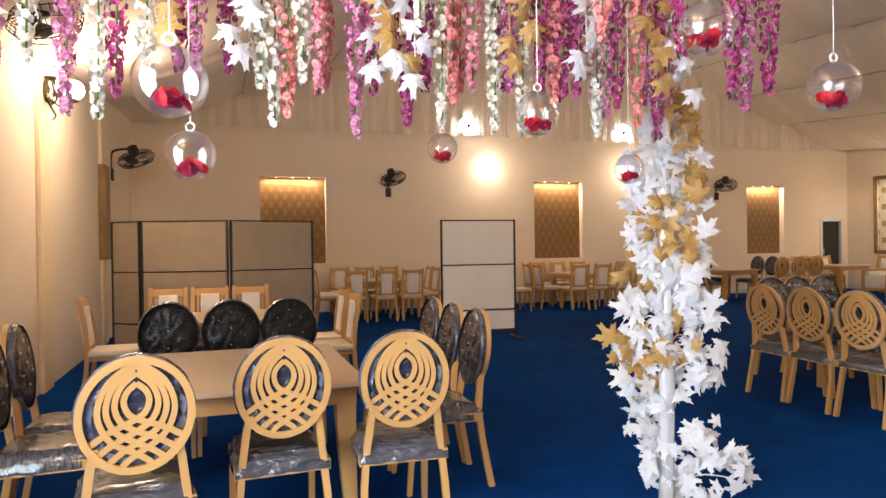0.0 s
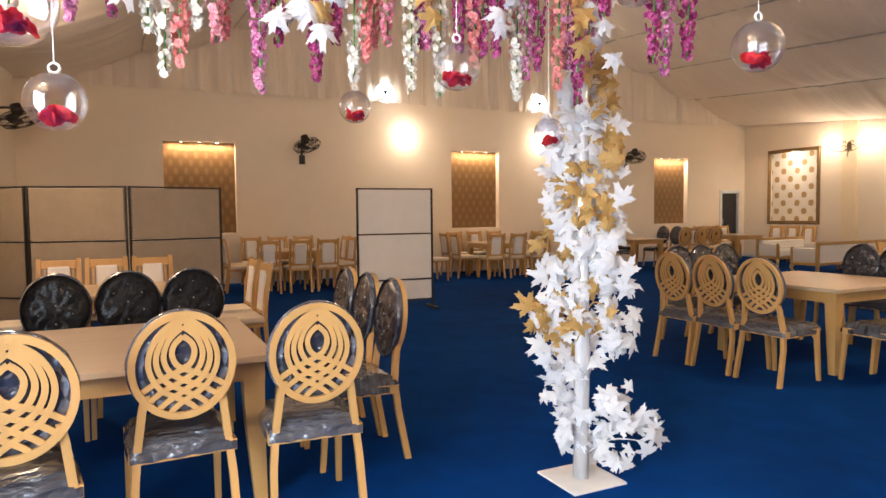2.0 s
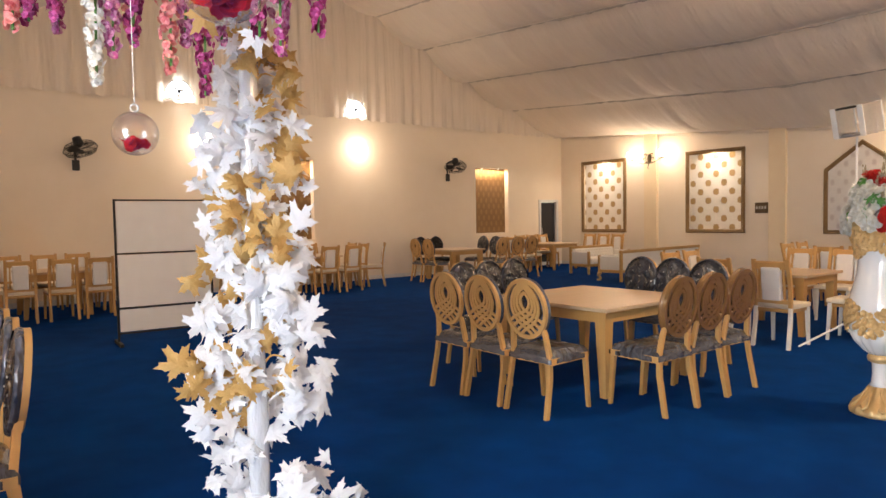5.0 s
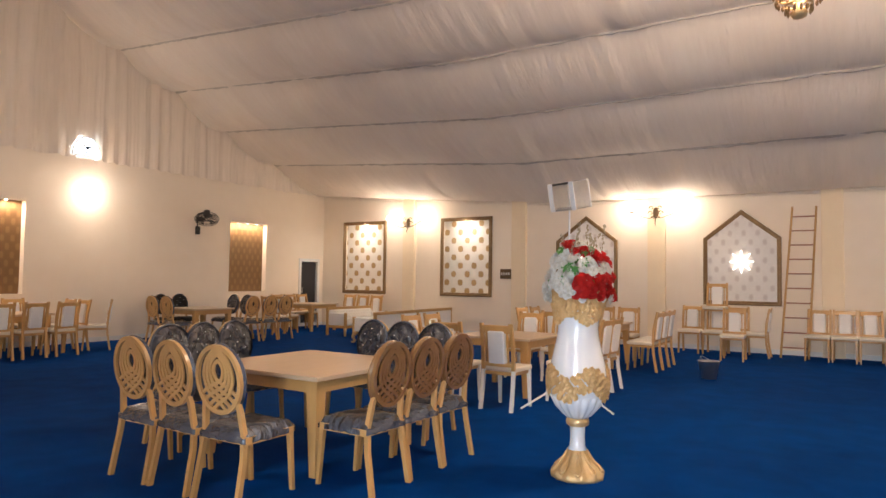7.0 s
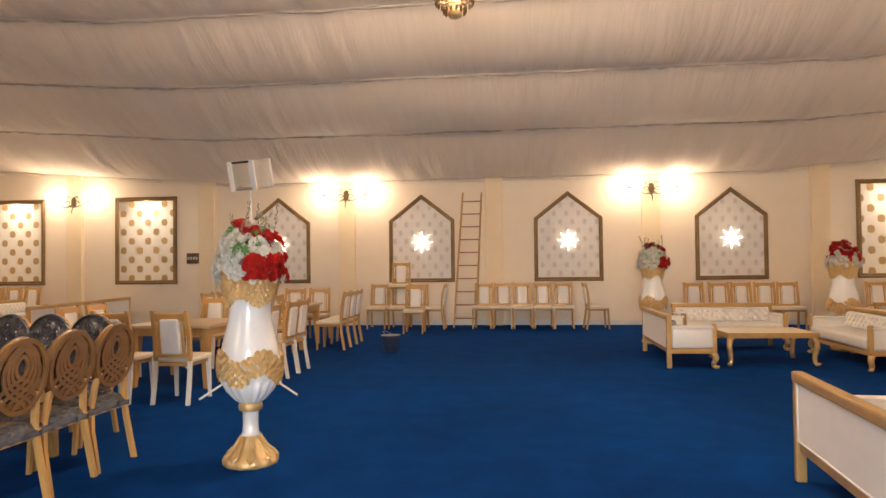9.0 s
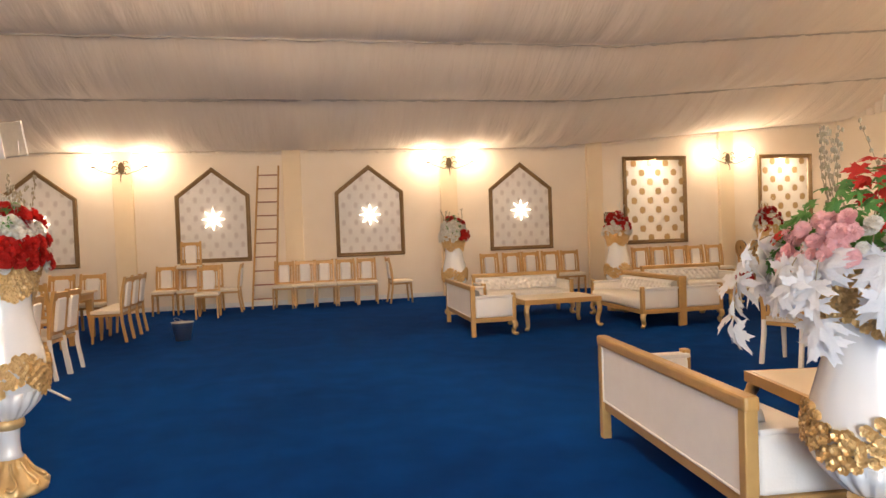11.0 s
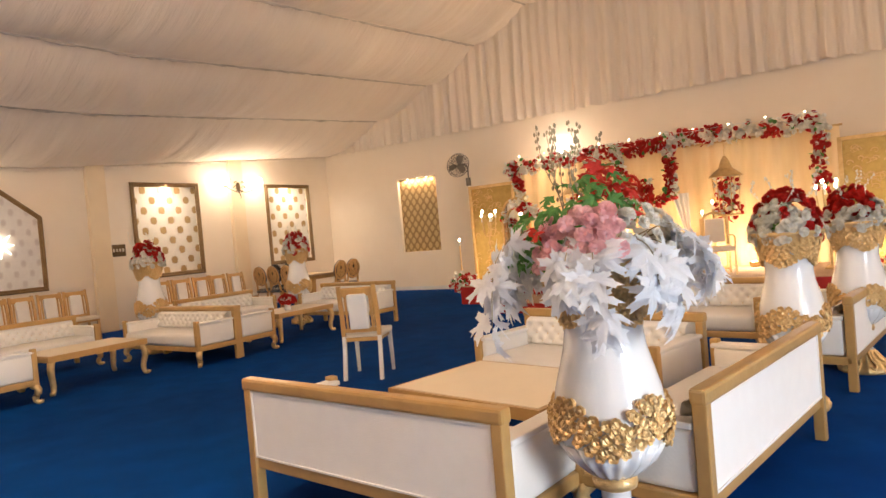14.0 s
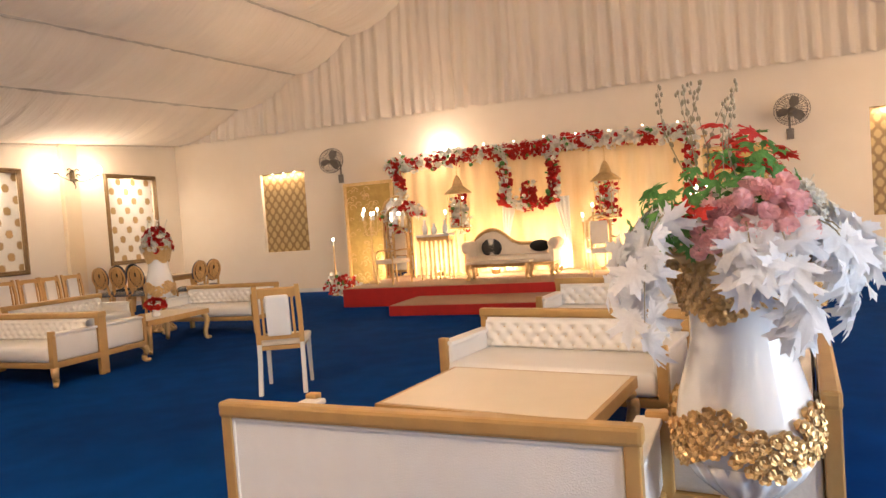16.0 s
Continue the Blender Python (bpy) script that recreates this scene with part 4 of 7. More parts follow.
# ---- chairs and tables ----
def oval_chair(name="oval_back_chair", pad="wrap", label="gilt oval-back chair in clear plastic wrapping", back_wood="wood"):
    t = thing(name, label, "chair")
    # seat frame, legs; the front is +y
    bm = bmesh.new()
    for a in ((-0.22, 0.19, 0.40, 0.22, 0.22, 0.45), (-0.22, -0.22, 0.40, 0.22, -0.19, 0.45), (-0.22, -0.19, 0.40, -0.19, 0.19, 0.45), (0.19, -0.19, 0.40, 0.22, 0.19, 0.45)):
        box(bm, *a)
    part("seat_frame", bm, "wood", t)
    for s in (-1, 1):
        part("front_leg", bar(bmesh.new(), (s * 0.205, 0.235, 0), (s * 0.20, 0.20, 0.44), 0.028, 0.028, 0.036, 0.036), "wood", t)
        bm = bmesh.new()
        pts = [(s * 0.21, -0.275, 0), (s * 0.20, -0.22, 0.30), (s * 0.185, -0.205, 0.46), (s * 0.165, -0.225, 0.62), (s * 0.15, -0.245, 0.70)]
        for p, q in zip(pts, pts[1:]):
            bar(bm, p, q, 0.032, 0.036)
        part("back_leg", bm, "wood", t)
    # oval back, leaning
    cz, rx, rz = 0.815, 0.215, 0.235

    def back(u, v, d=0.0):
        return Vector((u * rx, -0.262 - 0.12 * v * rz - d, cz + v * rz))
    bm = bmesh.new()
    ring = [2 * math.pi * i / 40 for i in range(40)]
    rows = []
    for a in ring:
        c, s = math.cos(a), math.sin(a)
        rows.append([bm.verts.new(back(c * k, s * k, d)) for k, d in ((1.0, -0.012), (1.0, 0.018), (0.87, 0.018), (0.87, -0.012))])
    for a, b in zip(rows, rows[1:] + rows[:1]):
        for k in range(4):
            bm.faces.new((a[k], a[(k + 1) % 4], b[(k + 1) % 4], b[k]))
    part("back_ring", bm, back_wood, t)
    # pierced loops: nested drops whose tails cross
    bm = bmesh.new()
    for loop, (top, w, mid, low, ex, ez) in enumerate(((0.54, 0.21, 0.24, -0.06, 0.82, -0.46), (0.72, 0.36, 0.18, -0.27, 0.68, -0.64), (0.84, 0.50, 0.12, -0.47, 0.50, -0.80), (0.92, 0.64, 0.08, -0.66, 0.30, -0.90))):
        for s in (-1, 1):
            line = spline([(0, top), (s * w * 0.72, top - (top - mid) * 0.42), (s * w, mid), (s * w * 0.70, mid - (mid - low) * 0.62), (0, low), (-s * ex * 0.55, low + (ez - low) * 0.46), (-s * ex, ez)], 5)
            lay = 0.0012 * loop + (0.0006 if s > 0 else 0)
            prev = None
            for i, p in enumerate(line):
                q = line[min(i + 1, len(line) - 1)] - line[max(i - 1, 0)]
                q = Vector((q[0], q[1])).normalized()
                nrm = Vector((-q.y, q.x)) * 0.052
                if Vector((p[0], p[1])).length > 0.93:
                    prev = None
                    continue
                row = [bm.verts.new(back(p[0] + nrm.x * a, p[1] + nrm.y * a, d)) for a, d in ((-1, 0.010 + lay), (1, 0.010 + lay), (1, lay - 0.002), (-1, lay - 0.002))]
                if prev:
                    for k in range(4):
                        bm.faces.new((prev[k], prev[(k + 1) % 4], row[(k + 1) % 4], row[k]))
                prev = row
    part("lattice", bm, back_wood, t, "pierced interlaced back")
    bm = bmesh.new()
    rows = []
    for k, (r, d) in enumerate(((0.995, -0.004), (1.0, -0.022), (0.95, -0.038), (0.80, -0.046), (0.60, -0.050), (0.40, -0.048), (0.20, -0.052), (0.06, -0.048))):
        rows.append([bm.verts.new(back(math.cos(a) * r, math.sin(a) * r, d + 0.012 * noise.noise((math.cos(a) * 5 * r, math.sin(a) * 5 * r, 0.3)))) for a in ring])
    rows.insert(0, [bm.verts.new(back(math.cos(a) * 0.9, math.sin(a) * 0.9, -0.004)) for a in ring])
    for a, b in zip(rows, rows[1:]):
        for k in range(40):
            bm.faces.new((a[k], a[(k + 1) % 40], b[(k + 1) % 40], b[k]))
    bm.faces.new(rows[-1])
    bm.faces.new(rows[0])
    pd = part("back_pad", bm, pad, t, "dark quilted pad under clear plastic", smooth=True)
    me = finish(ball(bmesh.new(), (0, 0, 0), 0.007, 1, (1, 0.6, 1)), "stud", "steel", True)
    for u, v in ((0, 0.62), (-0.42, 0.36), (0.42, 0.36), (0, 0.10), (-0.48, -0.16), (0.48, -0.16), (0, -0.44)):
        share("stud", me, pd, Matrix.Translation(back(u, v, -0.055)))
    # film bunched round the pad's edge, seen through the piercing
    bm = bmesh.new()
    rows = []
    for a in [2 * math.pi * i / 56 for i in range(56)]:
        c, s = math.cos(a), math.sin(a)
        w = 0.03 * noise.noise((c * 4, s * 4, 2.2))
        rows.append([bm.verts.new(back(c * k, s * k, d)) for k, d in ((0.55 + w, -0.008), (0.82 + w, -0.002 + 0.1 * w), (1.01 + 0.4 * w, -0.012), (1.035 + 0.6 * w, -0.03), (0.98, -0.046))])
    for a, b in zip(rows, rows[1:] + rows[:1]):
        for k in range(4):
            bm.faces.new((a[k], a[k + 1], b[k + 1], b[k]))
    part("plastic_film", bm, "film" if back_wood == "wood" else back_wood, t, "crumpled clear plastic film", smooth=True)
    # seat cushion, domed and crumpled
    bm = bmesh.new()
    n = 14
    grid = []
    for i in range(n + 1):
        row = []
        for j in range(n + 1):
            u, v = 2 * i / n - 1, 2 * j / n - 1
            e = max(0.0, 1 - max(abs(u), abs(v)) ** 5)
            z = 0.445 + 0.055 * e ** 0.5 + 0.012 * e + 0.012 * noise.noise((u * 4, v * 4, 1.1)) + 0.006 * noise.noise((u * 9, v * 9, 4.1))
            row.append(bm.verts.new((u * 0.23 * (1 - 0.06 * abs(v)), v * 0.235 + 0.005, z)))
        grid.append(row)
    for a, b in zip(grid, grid[1:]):
        for k in range(n):
            bm.faces.new((a[k], a[k + 1], b[k + 1], b[k]))
    edge = [e for e in bm.edges if len(e.link_faces) == 1]
    r = bmesh.ops.extrude_edge_only(bm, edges=edge)
    for v in (g for g in r["geom"] if isinstance(g, bmesh.types.BMVert)):
        v.co.z -= 0.035
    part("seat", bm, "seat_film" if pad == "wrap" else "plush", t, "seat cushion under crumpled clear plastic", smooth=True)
    return t


def slat_chair(white=False):
    t = thing("panel_back_chair", "pale wooden chair with a white upholstered back panel and cream seat", "chair")
    for s in (-1, 1):
        part("front_leg", bar(bmesh.new(), (s * 0.20, 0.225, 0), (s * 0.195, 0.20, 0.44), 0.03, 0.03, 0.042, 0.042), "leather" if white else "wood", t)
        bm = bmesh.new()
        pts = [(s * 0.20, -0.26, 0), (s * 0.195, -0.21, 0.30), (s * 0.195, -0.20, 0.46)]
        for p, q in zip(pts, pts[1:]):
            bar(bm, p, q, 0.038, 0.038)
        part("back_leg", bm, "leather" if white else "wood", t)
        bm = bmesh.new()
        pts = [(s * 0.195, -0.20, 0.46), (s * 0.195, -0.215, 0.72), (s * 0.19, -0.275, 1.0)]
        for p, q in zip(pts, pts[1:]):
            bar(bm, p, q, 0.042, 0.036)
        part("post", bm, "wood", t)
    m = pose(0, -0.26, 0.93, 12, 0, 0)
    bm = bmesh.new()
    box(bm, -0.17, -0.018, -0.045, 0.17, 0.018, 0.05, 0.012, m)
    part("top_rail", bm, "wood", t)
    part("low_rail", boxm(-0.18, -0.225, 0.50, 0.18, -0.195, 0.545, 0.006), "wood", t)
    for s in (-1, 1):
        bm = bmesh.new()
        bar(bm, (s * 0.138, -0.212, 0.54), (s * 0.134, -0.252, 0.90), 0.020, 0.022)
        part("slat", bm, "wood", t)
    bm = bmesh.new()
    box(bm, -0.106, -0.04, -0.19, 0.106, 0.03, 0.19, 0.02, pose(0, -0.232, 0.725, 7, 0, 0))
    part("back_panel", bm, "quilt", t, "white upholstered panel", smooth=False)
    part("seat_rail", boxm(-0.20, -0.20, 0.40, 0.20, 0.20, 0.44, 0.008), "wood", t)
    part("seat", boxm(-0.225, -0.195, 0.441, 0.225, 0.24, 0.50, 0.022), "cream_seat", t, "cream padded seat")
    return t


def dining_table(sx, sy, name="dining_table", label="square pale wooden dining table with tapered legs"):
    t = thing(name, label, "table", "dining tables in the hall")
    part("tabletop", boxm(-sx / 2, -sy / 2, 0.725, sx / 2, sy / 2, 0.76, 0.006), "wood_pale", t, "glossy pale top")
    bm = bmesh.new()
    a, b = sx / 2 - 0.05, sy / 2 - 0.05
    for v in ((-a, -b, a, -b + 0.025), (-a, b - 0.025, a, b), (-a, -b + 0.025, -a + 0.025, b - 0.025), (a - 0.025, -b + 0.025, a, b - 0.025)):
        box(bm, v[0], v[1], 0.63, v[2], v[3], 0.725)
    part("apron", bm, "wood", t)
    for x in (-1, 1):
        for y in (-1, 1):
            bm = bmesh.new()
            bar(bm, (x * (a - 0.03), y * (b - 0.03), 0), (x * (a - 0.05), y * (b - 0.05), 0.40), 0.06, 0.06, 0.09, 0.09)
            bar(bm, (x * (a - 0.05), y * (b - 0.05), 0.40), (x * (a - 0.055), y * (b - 0.055), 0.72), 0.09, 0.09, 0.11, 0.11)
            part("leg", bm, "wood", t)
    return t


def put(proto, x, y, turn, group="", label="", z=0.0, s=1.0, girth=1.0):
    """Stand a copy of a thing on the floor, its front turned by degrees from +y."""
    ob = copy_thing(proto, pose(x, y, z, 0, 0, turn))
    if s != 1.0 or girth != 1.0:
        ob.scale = (s * girth, s * girth, s)
    return tagged(ob, label, "", group)


rng = random.Random(4)
OVAL = oval_chair()
OVAL_BLACK = oval_chair(pad="plush", label="gilt oval-back chair with a black pad under clear plastic")
SLAT = slat_chair()
SLAT_WHITE = slat_chair(True)
TABLE = dining_table(1.36, 1.36)
TABLE_S = dining_table(1.1, 1.1)
# same chair with the shade of its unlit back painted in
OVAL_SHADED = oval_chair(label="oval-back chair with film stretched over its back, browned for the unlit side", back_wood="wood_film_shaded")
prototypes = [SLAT_WHITE, OVAL, OVAL_SHADED, OVAL_BLACK, SLAT, TABLE, TABLE_S]


def jit(a=3):
    return rng.uniform(-a, a)


# group by the entrance: near row, right row, far row, row by the wall
G = "oval-back chairs round the table by the entrance"
put(TABLE, 0.44, 4.06, 0)
for x, y, r in ((0.045, 3.05, 9), (0.655, 3.34, 3), (1.25, 3.31, -3)):
    put(OVAL, x, y, r, G)
for y in (3.88, 4.34, 4.80):
    put(OVAL, 1.66, y, 90 + jit(), G)
for x in (0.0, 0.45, 0.90):
    put(OVAL_BLACK, x, 5.12, 180 + jit(), G)
for y in (3.75, 4.22):
    put(OVAL, -0.43, y, -90 + jit(), G)
# group in the middle of the hall
G = "oval-back chairs round the middle table"
put(TABLE, 6.60, 4.37, 0)
for y in (3.90, 4.38, 4.86):
    put(OVAL, 5.46, y, -90 + jit(), G)
for x in (6.10, 6.56, 7.04):
    put(OVAL_SHADED, x, 3.40, jit(), G)
for x in (6.08, 6.46, 6.84):
    put(OVAL, x, 5.42, 180 + jit(), G)
for y in (3.92, 4.33, 4.74):
    put(OVAL, 7.66, y, 90 + jit(), G)
# panel-back chairs behind the entrance group
G = "panel-back chairs near the folding screens"
put(TABLE_S, 0.42, 7.10, 0)
for x in (-0.22, 0.25, 0.72):
    put(SLAT, x, 8.05, 180 + jit(), G)
for y in (6.55, 7.20):
    put(SLAT, 1.40, y, 90 + jit(), G)
put(SLAT, -0.62, 7.10, -90, G)
# groups along the far gable wall
G = "panel-back chairs along the far gable wall"
for cx, cy in ((3.35, 13.25), (8.30, 13.55)):
    put(TABLE_S, cx, cy, 0)
    for x in (-0.55, 0.0, 0.55):
        put(SLAT, cx + x, cy - 0.72, jit(6), G)
        put(SLAT, cx + x, cy + 0.80, 180 + jit(6), G)
    for y in (-0.25, 0.28):
        put(SLAT, cx - 0.98, cy + y, -90 + jit(6), G)
        put(SLAT, cx + 1.0, cy + y, 90 + jit(6), G)
for x, y, r in ((4.75, 13.6, 80), (5.05, 12.9, 95), (4.9, 13.15, 90), (6.4, 12.95, -80), (9.75, 13.2, 60)):
    put(SLAT, x, y, r, G)
G = "oval-back chairs along the far gable wall"
put(TABLE_S, 12.2, 13.2, 0)
for y in (12.85, 13.35):
    put(OVAL, 11.35, y, -90 + jit(), G)
    put(OVAL, 13.05, y, 90 + jit(), G)
for x in (11.95, 12.45):
    put(OVAL_BLACK, x, 14.05, 180 + jit(), G)
for x in (12.75, 13.3, 13.8):
    put(OVAL, x, 12.3, jit(8), G)
G = "panel-back chairs in the far corner"
put(TABLE_S, 16.2, 13.5, 0)
for x in (14.6, 15.05):
    put(SLAT, x, 13.3, -90 + jit(), G)
for x in (15.8, 16.3, 16.8):
    put(SLAT, x, 14.2, 180 + jit(), G)
for y in (12.2, 12.7, 13.2):
    put(SLAT, 17.3, y, 90 + jit(), G)
# two groups towards the pointed panels
G = "panel-back chairs round the tables by the pointed panels"
put(TABLE_S, 10.45, 4.35, 0)
for y in (3.82, 4.50):
    put(SLAT_WHITE, 9.30, y, -90 + jit(), G)
for x in (10.2, 10.9, 11.3):
    put(SLAT_WHITE, x, 3.38, jit(), G)
for x in (9.95, 10.5):
    put(SLAT_WHITE, x, 5.40, 180 + jit(), G)
for y in (4.1, 4.7):
    put(SLAT_WHITE, 11.65, y, 90 + jit(), G)
put(TABLE_S, 13.9, 4.35, 0)
for x in (13.65, 14.1, 14.5):
    put(SLAT, x, 3.38, jit(), G)
for x in (13.5, 14.1):
    put(SLAT, x, 5.35, 180 + jit(), G)
for y in (4.1, 4.6):
    put(SLAT, 12.85, y, -90 + jit(), G)
    put(SLAT, 15.0, y, 90 + jit(), G)
# row along the long wall with the pointed panels
G = "panel-back chairs in a row along the long wall"
for y in (0.95, 0.50, 0.06, -0.40, -0.85):
    put(SLAT, 17.25, y, 90 + jit(4), G)
put(SLAT, 17.10, -1.55, 185, G)
for x, y, r in ((17.2, 3.35, 90), (17.2, 2.85, 88), (16.2, 2.35, 92), (17.1, 2.05, 0)):
    put(SLAT, x, y, r, G)
put(SLAT, 17.2, 2.42, 90, G)
put(SLAT, 17.2, 2.84, 90, G, "pale panel-back chair stacked on the seat of another chair", z=0.503)
for y in (-3.55, -4.05, -4.5, -4.95, -5.4):
    put(SLAT, 16.6, y, 90 + jit(5), G)
for y in (-7.0, -7.45, -7.95, -8.4, -8.85):
    put(SLAT, 16.3, y, 90 + jit(5), G)
# corner by the stage
G = "oval-back chairs in the corner by the stage"
put(TABLE_S, 16.3, -11.0, 0)
for x in (15.9, 16.4, 16.9):
    put(OVAL, x, -10.1, 180 + jit(), G)
for y in (-10.8, -11.25):
    put(OVAL, 15.35, y, -90 + jit(), G)
    put(OVAL_BLACK, 17.2, y, 90 + jit(), G)
# lone chair between the lounges
put(SLAT_WHITE, 8.74, -4.60, 205, "", "lone pale wooden chair with white wrapped legs")


# ---- folding screens ----
def screen(p, q, top, board, label):
    """A framed partition of two boards on splayed feet, from p to q on the floor."""
    t = thing("partition_screen", label, "partition", "partition screens")
    p, q = Vector(p), Vector(q)
    w = (q - p).length
    for z0, z1 in ((0.16, 0.44), (0.47, 1.13), (1.16, top - 0.03)):
        part("board", boxm(0.02, -0.012, z0, w - 0.02, 0.012, z1, 0.003), board, t)
    for x in (0.0, w):
        part("upright", boxm(x - 0.012, -0.014, 0.04, x + 0.012, 0.014, top), "dark", t)
        part("foot", boxm(x - 0.02, -0.24, 0, x + 0.02, 0.24, 0.04, 0.006), "dark", t)
    for z in (0.14, 0.455, 1.145, top - 0.012):
        part("crossbar", boxm(0.012, -0.015, z - 0.010, w - 0.012, 0.015, z + 0.010), "dark", t)
    d = (q - p) / w
    t.matrix_basis = Matrix.Translation((p.x, p.y, 0)) @ Matrix.Rotation(math.atan2(d.y, d.x), 4, "Z")


screen((3.50, 9.33), (4.66, 9.25), 1.83, "screen_white", "white two-board partition screen in a black frame")
G1 = "grey cloth partition screen in a black frame"
screen((-1.02, 9.85), (-0.65, 9.52), 1.83, "screen", G1)
screen((-0.62, 9.50), (0.46, 9.24), 1.83, "screen", G1)
screen((0.50, 9.24), (1.62, 9.56), 1.83, "screen", G1)


# ---- lounge sofas ----
def cabriole(bm, x, y, sx, sy, h):
    tube(bm, spline([(x, y, h), (x + sx * 0.035, y + sy * 0.035, h * 0.72), (x + sx * 0.01, y + sy * 0.01, h * 0.3), (x + sx * 0.02, y + sy * 0.02, 0.03), (x + sx * 0.05, y + sy * 0.05, 0.012)], 5), 0.045, 0.024, 8)
    ball(bm, (x + sx * 0.05, y + sy * 0.05, 0.025), 0.03, 1, (1, 1, 0.8))
    return bm


def sofa(L, depth=0.68, buttons=True):
    """White tufted sofa in a honey-gold frame; the back is at y = 0 and it faces +y; x from 0 to L."""
    t = thing("lounge_sofa", "white tufted leatherette sofa in a honey-gold wooden frame", "sofa", "lounge sofas")
    part("base_rail", boxm(0, 0, 0.20, L, depth, 0.265, 0.012), "sofa_wood", t)
    part("top_rail", boxm(-0.01, -0.025, 0.655, L + 0.01, 0.05, 0.725, 0.016), "sofa_wood", t)
    for x in (0.028, L - 0.028):
        part("back_post", boxm(x - 0.028, -0.02, 0.0, x + 0.028, 0.045, 0.66, 0.008), "sofa_wood", t)
    part("back_panel", boxm(0.056, -0.008, 0.266, L - 0.056, 0.03, 0.655, 0.004), "quilt", t, "white upholstered back")
    for x0, z0, x1, z1 in ((0.058, 0.268, L - 0.058, 0.280), (0.058, 0.641, L - 0.058, 0.653), (0.058, 0.280, 0.070, 0.641), (L - 0.070, 0.280, L - 0.058, 0.641)):
        part("welt", boxm(x0, -0.015, z0, x1, -0.006, z1, 0.003), "leather", t, "white piping")
    # tufted inner back
    nx, nz = int(L / 0.016), 20
    bm = bmesh.new()
    grid = []
    px, rows = 0.115, ((0.462, 0.0), (0.525, 0.5), (0.588, 0.0))
    for i in range(nx + 1):
        row = []
        for j in range(nz + 1):
            x, z = 0.09 + (L - 0.18) * i / nx, 0.42 + 0.24 * j / nz
            dip = 0.0
            crease = 0.0
            for zr, off in rows:
                k = (x - 0.14) / px - off
                dx = (k - round(k)) * px
                dip += math.exp(-(dx * dx + (z - zr) ** 2) / 0.022 ** 2)
            u, v = (x - 0.14) / px, (z - 0.462) / 0.126
            crease = min(abs(math.sin(math.pi * (u + v))), abs(math.sin(math.pi * (u - v))))
            edge = min(1, min(j, nz - j) / 2.0)
            row.append(bm.verts.new((x, 0.07 + (0.045 - 0.030 * min(1.0, dip) + 0.010 * crease ** 0.6) * edge + 0.035 * (1 - j / nz), z)))
        grid.append(row)
    for a, b in zip(grid, grid[1:]):
        for k in range(nz):
            bm.faces.new((a[k], a[k + 1], b[k + 1], b[k]))
    tb = part("tufted_back", bm, "leather", t, "deep-buttoned white back", smooth=True)
    if buttons:
        me = finish(ball(bmesh.new(), (0, 0, 0), 0.009, 1, (1, 0.6, 1)), "button", "gold", True)
        for row, off in rows:
            n = int((L - 0.24) / px)
            for i in range(n):
                share("button", me, tb, Matrix.Translation((0.14 + px * (i + off), 0.088 + 0.035 * (0.66 - row) / 0.24, row)))
    part("seat", boxm(0.075, 0.06, 0.266, L - 0.075, depth + 0.015, 0.43, 0.045), "leather", t, "white seat cushion", smooth=True)
    for s, x in ((1, 0.0), (-1, L)):
        a, b = sorted((x + s * 0.012, x + s * 0.10))
        part("arm", boxm(a, 0.05, 0.266, b, depth - 0.03, 0.55, 0.03), "leather", t, "padded white arm", smooth=True)
        part("arm_rail", boxm(min(x, x + s * 0.11), 0.05, 0.545, max(x, x + s * 0.11), depth - 0.02, 0.575, 0.01), "leather", t)
        part("arm_post", boxm(min(x, x + s * 0.07), depth - 0.055, 0.20, max(x, x + s * 0.07), depth, 0.60, 0.012), "sofa_wood", t)
        bm = bmesh.new()
        cabriole(bm, x + s * 0.05, depth - 0.05, -s, 1, 0.21)
        part("front_leg", bm, "gold", t, "gilt cabriole leg", smooth=True)
    return t


def coffee_table(L, W, h=0.45):
    t = thing("coffee_table", "low cream-topped coffee table on gilt cabriole legs", "coffee table", "coffee tables in the lounges")
    part("top", boxm(-L / 2 + 0.03, -W / 2 + 0.03, h - 0.02, L / 2 - 0.03, W / 2 - 0.03, h + 0.004, 0.003), "ivory_top", t, "glossy cream top")
    bm = bmesh.new()
    for v in ((-L / 2, -W / 2, L / 2, -W / 2 + 0.03), (-L / 2, W / 2 - 0.03, L / 2, W / 2), (-L / 2, -W / 2 + 0.03, -L / 2 + 0.03, W / 2 - 0.03), (L / 2 - 0.03, -W / 2 + 0.03, L / 2, W / 2 - 0.03)):
        box(bm, v[0], v[1], h - 0.07, v[2], v[3], h)
    part("rim", bm, "sofa_wood", t)
    for x in (-1, 1):
        for y in (-1, 1):
            part("leg", cabriole(bmesh.new(), x * (L / 2 - 0.06), y * (W / 2 - 0.06), x, y, h - 0.06), "gold", t, smooth=True)
    return t


M["ivory_top"] = material("glossy_cream_tabletop", (0.80, 0.70, 0.53), 0.42, colour2=(0.74, 0.63, 0.46), scale=5, coat=0.08)
SOFA = sofa(1.8, 0.64)
SOFA_B = sofa(1.65, 0.72)
CT = coffee_table(1.22, 0.80)
CT_L = coffee_table(1.25, 0.95)
prototypes += [SOFA, SOFA_B, CT, CT_L]


def seat_at(proto, bx, by, turn):
    """Stand a sofa with the left end of its back (seen from behind, x = 0) at bx, by."""
    return put(proto, bx, by, turn)


